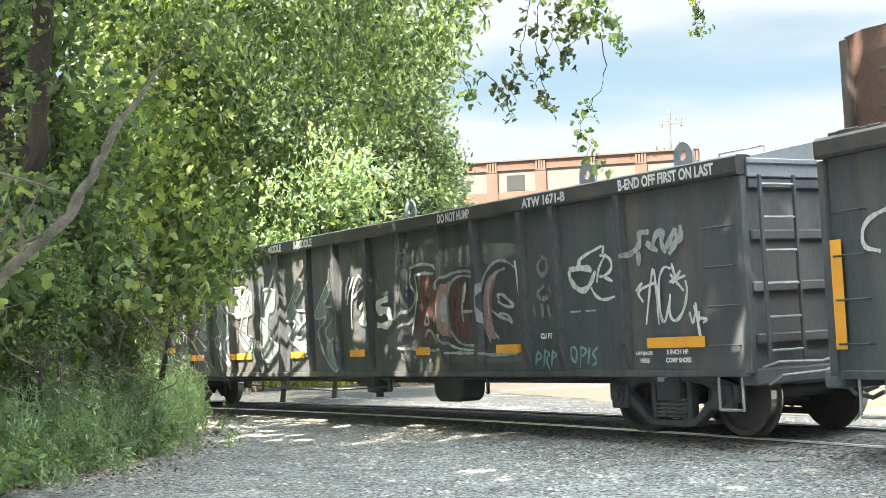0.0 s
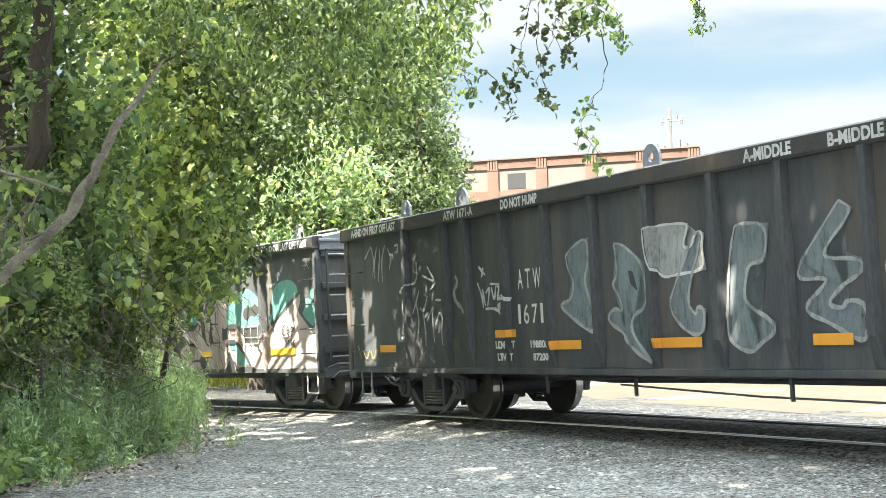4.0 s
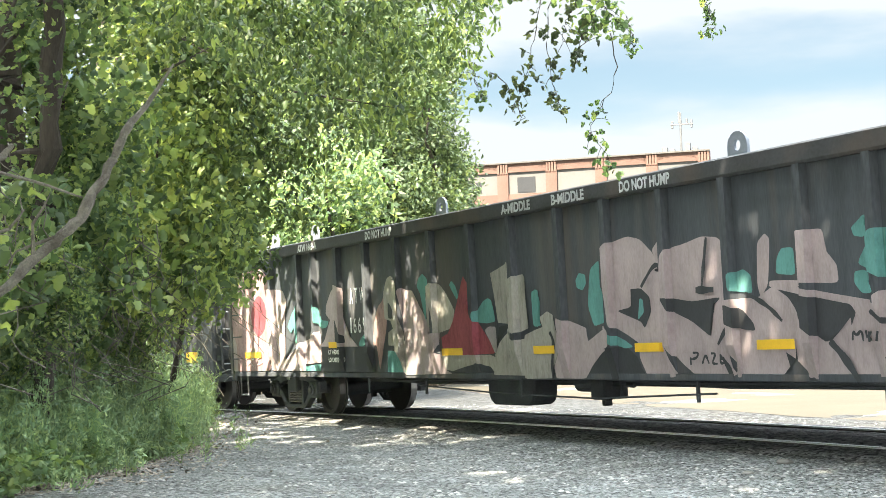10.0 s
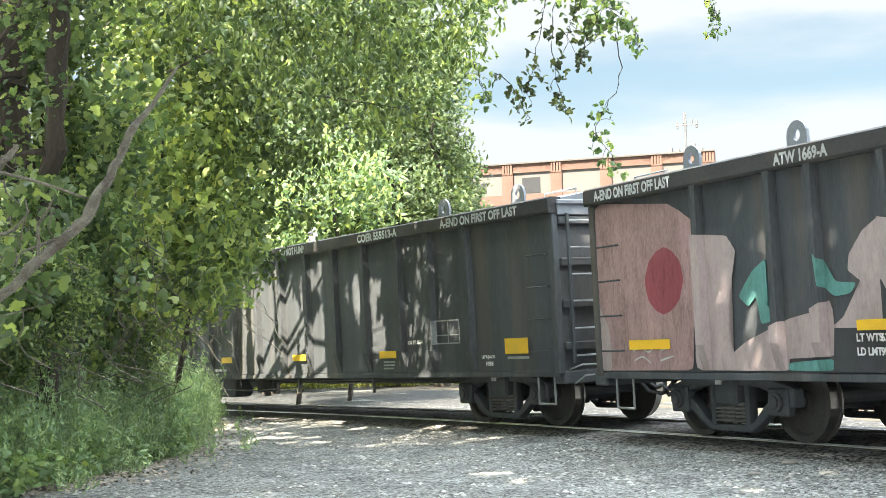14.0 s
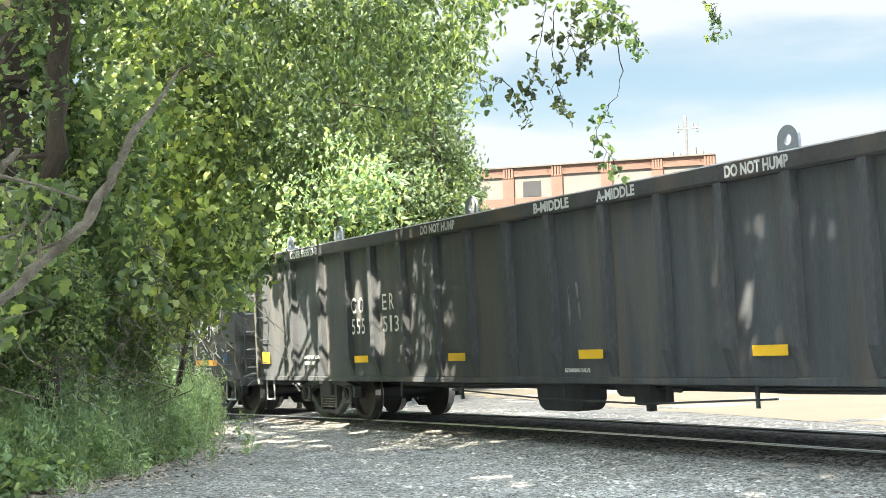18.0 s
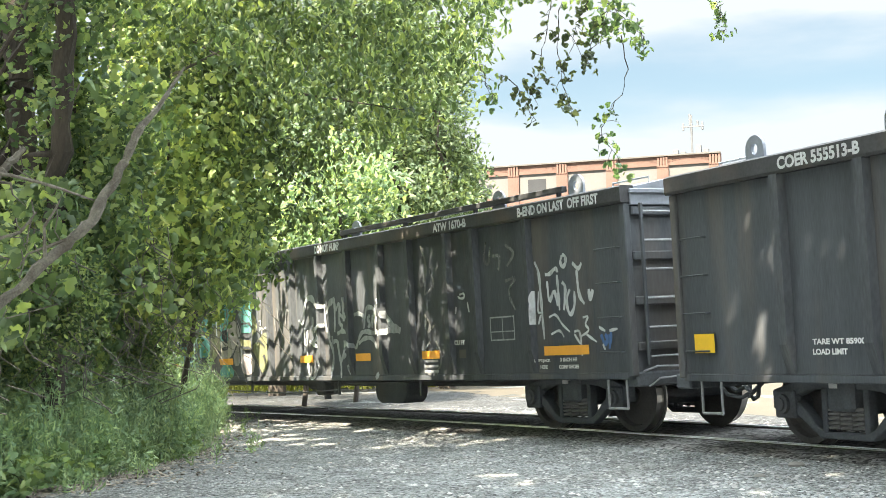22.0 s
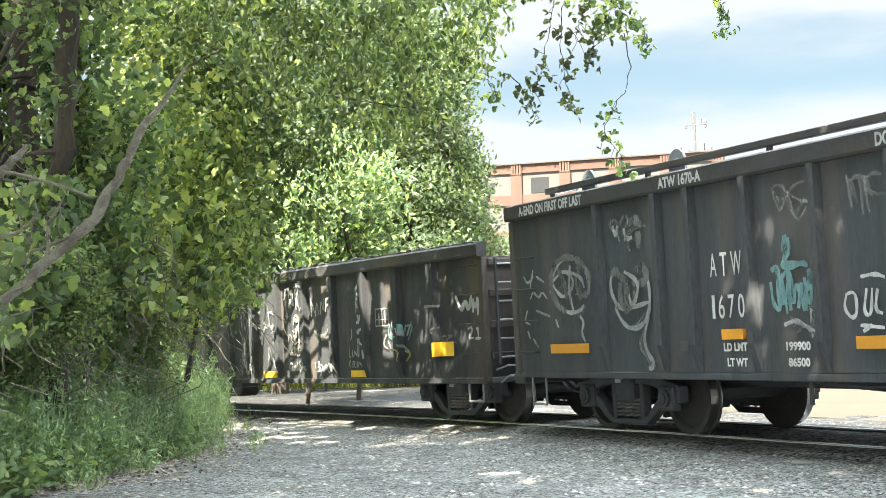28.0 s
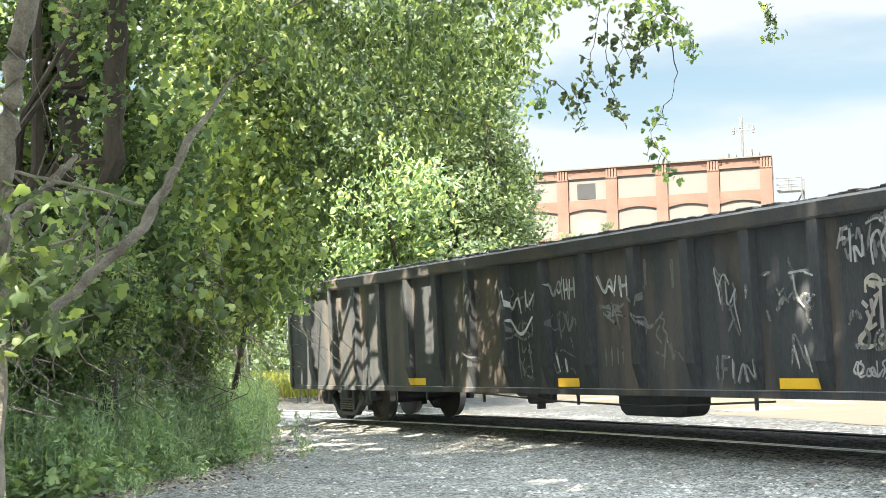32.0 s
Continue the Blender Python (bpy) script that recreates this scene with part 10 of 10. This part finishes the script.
def weeds():
    rng = np.random.default_rng(53)
    n = 4200
    u = rng.random(n)
    # along the yard's edge from near the eye to the rails
    ex = np.interp(u, [0, 0.35, 0.7, 1.0], [-13.3, -14.9, -18.6, -26.0])
    ey = np.interp(u, [0, 0.35, 0.7, 1.0], [1.9, 3.5, 5.7, 8.4])
    back = rng.random(n) ** 1.5 * 4.0
    back[:40] = -0.9 * rng.random(40) ** 1.7   # stray tufts out on the gravel
    x, y = ex - back * 0.55, ey - back * 0.83 + 0.25
    base = np.stack([x, y, [ground_height(a, b) for a, b in zip(x, y)]], -1)
    tall = (0.8 + 0.55 * rng.random(n) ** 1.5) * np.interp(back, [-1.5, -0.2, 0, 0.3, 1.5], [0.12, 0.25, 0.6, 1.0, 1.12])
    lean = rng.normal(0, 0.12, (n, 2))
    pts, stems = [], bmesh.new()
    for k in range(n):
        top = base[k] + np.array((lean[k, 0], lean[k, 1], 1.0)) * tall[k]
        m = 36
        f = 0.03 + 0.97 * rng.random(m) ** 0.9
        pts.append(base[k] + (top - base[k]) * f[:, None] + rng.normal(0, 0.055, (m, 3)) * (1.3 - f[:, None] * 0.95))
        if k % 2 == 0:
            tube(stems, [base[k], (base[k] + top) / 2 + np.array((0.02, 0.01, 0)), top], [0.006, 0.005, 0.002], 3)
    # a skirt of small-leaved vines between the weeds and the trees
    m = 820
    a = rng.uniform(6, 16.2, m)
    c = seen_at(a, rng.uniform(-0.8, 3.4, m), np.interp(a, [6, 10, 14, 18.3], [14.2, 15.0, 17.8, 22.0]) + rng.normal(0, 0.5, m))
    a = rng.uniform(7.0, 12.6, 170)
    c = np.concatenate([c, seen_at(a, rng.uniform(0.6, 4.2, 170), 13.9 + rng.normal(0, 0.25, 170))])
    a = rng.uniform(6, 14.5, 260)
    c = np.concatenate([c, seen_at(a, rng.uniform(-2.5, 2.0, 260), np.interp(a, [6, 10, 14.5], [15.0, 15.8, 18.6]) + rng.normal(0, 0.4, 260))])
    c = c[c[:, 2] > 0.0]
    vines = empty("undergrowth", Matrix(), "tangle of small-leaved vines at the thicket's foot", "undergrowth", kind="stuff")
    crown(vines, clumps(rng, c, 0.4, 75), 0.035, 0.075, LEAF_VINE, OVAL_LEAF, rng, droop=0.7, name="foliage")
    weed = empty("weed_patch", Matrix(), "thick blue-green weeds along the yard's edge", "weeds", kind="stuff")
    ob = part("stems", stems, LEAF_WEED, weed)
    crown(weed, np.concatenate(pts), 0.05, 0.12, LEAF_WEED, WEED_LEAF, rng, droop=-0.75, name="foliage", spread=1.0)


def front_plants():
    """Low broad-leaved plants and leaf litter along the front of the weeds."""
    rng = np.random.default_rng(59)
    plants = empty("broadleaf_plants", Matrix(), "low broad-leaved green plants before the weeds", "plants", kind="stuff")
    n = 46
    u = rng.random(n) ** 1.6
    x = np.interp(u, [0, 0.5, 1], [-13.0, -14.6, -17.8]) + rng.normal(0, 0.2, n)
    y = np.interp(u, [0, 0.5, 1], [2.0, 3.45, 5.3]) + rng.normal(0, 0.2, n)
    base = np.stack([x, y, [ground_height(a, b) + 0.22 for a, b in zip(x, y)]], -1)
    crown(plants, clumps(rng, base, 0.26, 22, 0.8), 0.06, 0.11, LEAF_BROAD, VINE_LEAF, rng, droop=0.5, name="foliage", spread=0.6)
    m = 2600
    u = rng.random(m)
    x = np.interp(u, [0, 0.35, 0.7, 1.0], [-13.2, -14.8, -18.5, -26.0])
    y = np.interp(u, [0, 0.35, 0.7, 1.0], [2.2, 3.7, 5.9, 8.6]) + rng.exponential(0.35, m) - 0.15
    pts = np.stack([x, y, [ground_height(a, b) + 0.012 for a, b in zip(x, y)]], -1)
    me = leaves("leaf_litter", pts, 0.03 + 0.06 * rng.random(m), LITTER, OVAL_LEAF, rng, spread=0.25)
    tagged(new("leaf_litter", me), "dry grey-brown leaf litter along the gravel's edge", "leaf litter", kind="stuff")
    # hanging dry vines between the canopy and the weeds
    bm = bmesh.new()
    for k in range(120):
        a = rng.uniform(9.5, 19.3)
        d = np.interp(a, [9, 13, 17, 19.5], [13.6, 16.0, 20.5, 22.5]) + rng.normal(0, 0.4)
        e = rng.uniform(1.2, 4.0)
        drop, sway = rng.uniform(1.0, 3.6), rng.normal(0, 0.25)
        p = [Vector(seen_at(a + sway * j + rng.normal(0, 0.07), e - drop * j / 6, d)) for j in range(7)]
        tube(bm, p, [0.006, 0.006, 0.005, 0.005, 0.004, 0.004, 0.003], 4)
    ob = part("hanging_stems", bm, DEADWOOD, None)
    tagged(ob, "thin grey dry vine stems hanging from the canopy", "vines", kind="stuff")


def sunny_grass():
    rng = np.random.default_rng(61)
    n = 9000
    x, y = rng.uniform(-75, -44, n), rng.uniform(11, 24, n)
    h = 0.35 + 0.6 * rng.random(n)
    w = 0.03
    a = rng.uniform(0, 6.28, n)
    v = np.zeros((n, 3, 3))
    z = -0.15
    v[:, 0] = np.stack([x - w * np.cos(a), y - w * np.sin(a), np.full(n, z)], -1)
    v[:, 1] = np.stack([x + w * np.cos(a), y + w * np.sin(a), np.full(n, z)], -1)
    v[:, 2] = np.stack([x + rng.normal(0, 0.15, n), y + rng.normal(0, 0.15, n), z + h], -1)
    ob = new("tall_grass", mesh_np("tall_grass", v.reshape(-1, 3), np.arange(n * 3).reshape(-1, 3), GRASS))
    tagged(ob, "sunlit yellow-green tall grass beyond the rails", "grass", kind="stuff")


def hanging_twigs():
    rng = np.random.default_rng(71)
    foot = seen_at(33.0, 19.0, 11.5)
    tree = empty("hanging_bough", Matrix.Translation(foot), "leafy vine-hung bough dangling from the canopy", "branch")
    lines = (
        ( (32.21, 14.23), (31.94, 12.88), (31.66, 11.52), (31.28, 10.61) ),
        ( (32.68, 14.21), (32.39, 12.41), (32.58, 10.80), (32.90, 9.86) ),
        ( (30.12, 11.34), (30.70, 10.86), (31.03, 10.16), (31.44, 9.45) ),
        ( (34.68, 14.12), (33.93, 12.80), (33.66, 11.67) ),
        ( (34.45, 14.13), (35.35, 13.29), (36.03, 12.65) ),
        ( (35.10, 12.74), (35.22, 11.37), (35.02, 10.35), (34.41, 9.57), (34.04, 8.78), (34.82, 7.82) ),
        ( (35.71, 13.39), (35.99, 12.69), (35.98, 11.83) ),
        ( (39.03, 13.86), (39.10, 13.40), (39.37, 12.67) ),
        ( (29.19, 11.83), (29.40, 10.90), (29.86, 10.38) ),
        ( (33.74, 14.17), (33.24, 13.28), (33.03, 12.38) ),
    )
    for k, row in enumerate(lines):
        m = 16
        f = np.linspace(0, 1, m)
        knots = np.linspace(0, 1, len(row))
        p = seen_at(np.interp(f, knots, [r[0] for r in row]) + rng.normal(0, 0.05, m), np.interp(f, knots, [r[1] for r in row]), 11.5 + 0.15 * rng.normal(0, 1, m)) - foot
        bm = bmesh.new()
        tube(bm, p, [0.005 - 0.003 * q for q in f], 5)
        part("twig", bm, BARK, tree)
        many = 24 if k in (0, 1, 3, 5) else 8 if k == 6 else 16
        at = p[np.minimum(m - 1, (m * rng.random(many) ** (0.7 if k != 5 else 0.35)).astype(int))]
        side = rng.normal(0, 0.05, (many, 3))
        for q, w in zip(at[::2], side[::2]):
            bm = bmesh.new()
            tube(bm, [q, q + w * 0.5 + np.array((0, 0, -0.01)), q + w + np.array((0, 0, -0.04))], [0.003, 0.0025, 0.002], 3)
            part("stalk", bm, BARK, tree)
        c = np.repeat(at + side, 2, 0) + rng.normal(0, 0.022, (many * 2, 3)) + np.array((0, 0, -0.03))
        # the dim strands get leaves with shade in their colour
        crown(tree, c, 0.035, 0.068, LEAF_BOUGH_SHADE if k in (0, 1, 2, 3, 9) else LEAF_VINE, VINE_LEAF, rng, name="leaf_spray", droop=1.3)
    c = np.concatenate([seen_at(rng.uniform(32.6, 35.6, 26), rng.uniform(12.9, 16.0, 26), 11.6 + rng.normal(0, 0.2, 26)), seen_at(rng.uniform(28.5, 32.5, 40), 16.2 - 1.8 * rng.random(40) ** 2, 12.4 + rng.normal(0, 0.3, 40))]) - foot
    crown(tree, clumps(rng, c, 0.14, 11), 0.035, 0.068, LEAF_VINE, VINE_LEAF, rng, name="leaf_spray", droop=1.2)


def far_woods():
    rng = np.random.default_rng(83)
    n = 420
    c = seen_at(rng.uniform(2, 27.5, n), rng.uniform(-0.5, 5.5, n), 85 + rng.uniform(-10, 14, n))
    me = leaves("far_woods", clumps(rng, c, 2.0, 60), 0.35 + 0.3 * rng.random(n * 60), LEAF_TREE, TREE_LEAF, rng, face=UP_SUN)
    tagged(new("far_woods", me), "far belt of green trees behind the yard", "woods", kind="stuff")


def bare_limbs():
    """Bare trunks and the grey fallen limb at the thicket's front."""
    def way(rows, d):
        return [Vector(seen_at(a, e, d + k)) for a, e, k in rows]
    for name, label, mat, rows, d, radii in (
            ("fallen_limb", "bare grey weathered limb leaning in the thicket", DEADWOOD, ((7.3, -0.1, 0), (9.58, 2.2, 0), (11.73, 4.24, 0.2), (13.15, 5.5, 0.3), (14.28, 7.64, 0.5), (15.07, 9.23, 0.6), (16.0, 10.4, 0.8), (16.9, 11.8, 1.0)), 11.2, (0.040, 0.040, 0.043, 0.046, 0.040, 0.034, 0.018, 0.006)),
            ("side_limb", "bare grey branch stub in the thicket", DEADWOOD, ((7.8, 5.6, 0), (9.15, 6.91, 0), (9.8, 7.6, 0.1), (10.54, 8.44, 0.2)), 11.4, (0.05, 0.042, 0.035, 0.02)),
            ("dry_limb", "thin bare grey branch in the thicket", DEADWOOD, ((7.6, 7.9, 0), (9.8, 7.4, 0), (11.3, 7.05, 0.1), (13.27, 6.4, 0.2)), 11.3, (0.015, 0.014, 0.013, 0.007)),
            ("bent_limb", "thin bent bare branch in the thicket", DEADWOOD, ((7.5, 4.1, 0), (9.57, 4.86, 0), (10.43, 5.13, 0.1), (11.03, 5.92, 0.1)), 11.3, (0.018, 0.014, 0.012, 0.006)),
            ("split_limb", "broken reddish branch in the thicket", DEADWOOD, ((11.7, -5.0, 0), (11.9, 8.2, 0), (12.2, 9.8, 0), (12.7, 11.0, 0.1)), 15.5, (0.03, 0.025, 0.02, 0.008)),
            ("pale_trunk", "pale grey smooth leaning tree trunk", DEADWOOD, ((7.2, -6.4, 0), (7.65, 4.73, 0), (7.86, 8.96, 0), (8.2, 12.06, 0), (8.9, 15.15, 0.1), (9.4, 19.0, 0.2)), 10.9, (0.09, 0.075, 0.07, 0.085, 0.075, 0.07)),
            ("grey_trunk", "grey-brown smooth tree trunk in the thicket", BARK, ((10.7, -5.2, 0), (10.7, 5.0, 0), (10.47, 9.82, 0), (10.39, 12.03, 0), (10.1, 19.0, 0.1)), 16.2, (0.18, 0.16, 0.155, 0.15, 0.13)),
            ("dark_trunk", "dark rough tree trunk hung with vines", BARK, ((11.6, -5.8, 0), (11.75, 5.2, 0), (12.1, 11.5, 0), (12.5, 20.0, 0.2)), 15.0, (0.15, 0.12, 0.11, 0.09))):
        pts = way(rows, d)
        foot = (pts[0] if "trunk" in name or name == "split_limb" else Vector(seen_at(5.0, 0, d))).copy()
        foot.z = -0.2
        tree = empty(name, Matrix.Translation(foot), label, "tree limb" if "limb" in name else "tree trunk")
        bm = bmesh.new()
        tw = np.random.default_rng(len(name))
        line_of = ([Vector((0, 0, 0))] if pts[0].z > 0.2 else []) + [p - foot for p in pts]
        thick = ([radii[0] * 1.1] if pts[0].z > 0.2 else []) + list(radii)
        knots, girth = [], []
        for a, b, r, q in zip(line_of, line_of[1:], thick, thick[1:]):   # uneven, knotted wood
            for k in range(6):
                w = r + (q - r) * k / 6
                knots.append(a.lerp(b, k / 6) + Vector(tw.normal(0, 0.16, 3)) * w)
                girth.append(w * tw.uniform(0.84, 1.16))
        tube(bm, knots + [line_of[-1]], girth + [thick[-1]], 9)
        for v in bm.verts:
            v.co += Vector(tw.normal(0, 0.09, 3)) * min(radii[0], 0.06)
        part("stem", bm, mat, tree)
        for k in range(3):
            i = 1 + k % (len(pts) - 1)
            b = pts[i - 1].lerp(pts[i], tw.random()) - foot
            limbs(tree, tw, b, [b + Vector(tw.normal(0, 0.35, 3)) + Vector((0, 0, 0.25))], radii[min(i, len(radii) - 1)] * 0.45, mat, "side_twig")
    rng = np.random.default_rng(91)
    tangle = empty("dry_vines", Matrix(), "tangle of thin dry vine stems in the thicket", "vines", kind="stuff")
    bm = bmesh.new()
    for k in range(70):
        a, e = rng.uniform(8, 18), rng.uniform(0.5, 7)
        d = 11.5 + (a - 8) * 0.55 + rng.normal(0, 0.4)
        p = [Vector(seen_at(a + rng.normal(0, 0.35) * j * 0.5, e - j * 0.55, d)) for j in range(6)]
        tube(bm, p, [0.006] * 6, 4)
    part("stems", bm, DEADWOOD, tangle)


def yard_posts():
    for a, e0, e1, d, w, label in ((21.78, 2.2, 4.75, 58.0, 0.17, "pale grey wooden marker post beyond the track"), (17.3, -1.9, 1.0, 36.0, 0.05, "thin post with a small white sign plate")):
        p = Vector(seen_at(a, 0, d))
        post = empty("marker_post", Matrix.Translation((p.x, p.y, -0.2)), label, "post")
        h = EYE.z + d * math.tan(radians(e1)) + 0.2
        bm = bmesh.new()
        box(bm, -w / 2, -w / 2, 0, w / 2, w / 2, h, 0.01)
        part("shaft", bm, COPING if w > 0.07 else STEEL_GREY, post)
        bm = bmesh.new()
        box(bm, -w, -w / 2 - 0.02, h - 5.5 * w, w, -w / 2 - 0.003, h - 0.5 * w, 0.004)
        part("sign_plate", bm, COPING, post)


def wall_shrub():
    rng = np.random.default_rng(97)
    foot = seen_at(32.35, 4.6, 126.5)
    shrub = empty("wall_shrub", Matrix.Translation(foot), "small green shrub rooted in the mill's brickwork", "shrub")
    c = np.stack([rng.normal(0, 0.35, 26), rng.normal(-0.25, 0.2, 26), rng.uniform(-0.3, 1.7, 26)], -1)
    crown(shrub, clumps(rng, c, 0.3, 40), 0.1, 0.18, LEAF_TREE, TREE_LEAF, rng)
    limbs(shrub, rng, (0, 0.1, -0.5), [c[k] for k in range(0, 26, 6)], 0.03)


far_woods()
bare_limbs()
yard_posts()
near_thicket()
overhang()
far_trees()
shade_trees()
weeds()
front_plants()
sunny_grass()
hanging_twigs()
wall_shrub()


# ---- motion of the train ----
def motions():
    for car, (centre, a) in CARS.items():
        rows = []
        for k in range(65):
            t = k * 0.5
            x = centre + come(t)
            p, q = (Vector((u, line(u) + 1.60, 0.0225 + rail_z(u))) for u in (x - a, x + a))
            turn = math.degrees(math.atan2(q.y - p.y, q.x - p.x))
            m = (p + q) / 2
            rows.append((t, pose(m.x, m.y, m.z, 0, -math.degrees(math.atan2(q.z - p.z, q.x - p.x)), turn) @ pose(0, 0, 0, math.degrees(LEAN), 0, 0)))
        walk(car, rows)
    for axle, ax in AXLES:
        rows = []
        for k in range(193):
            t = k / 6
            rows.append((t, pose(ax, 0, 0.457) @ Matrix.Rotation(come(t) / 0.457, 4, "Y")))
        walk(axle, rows)


motions()
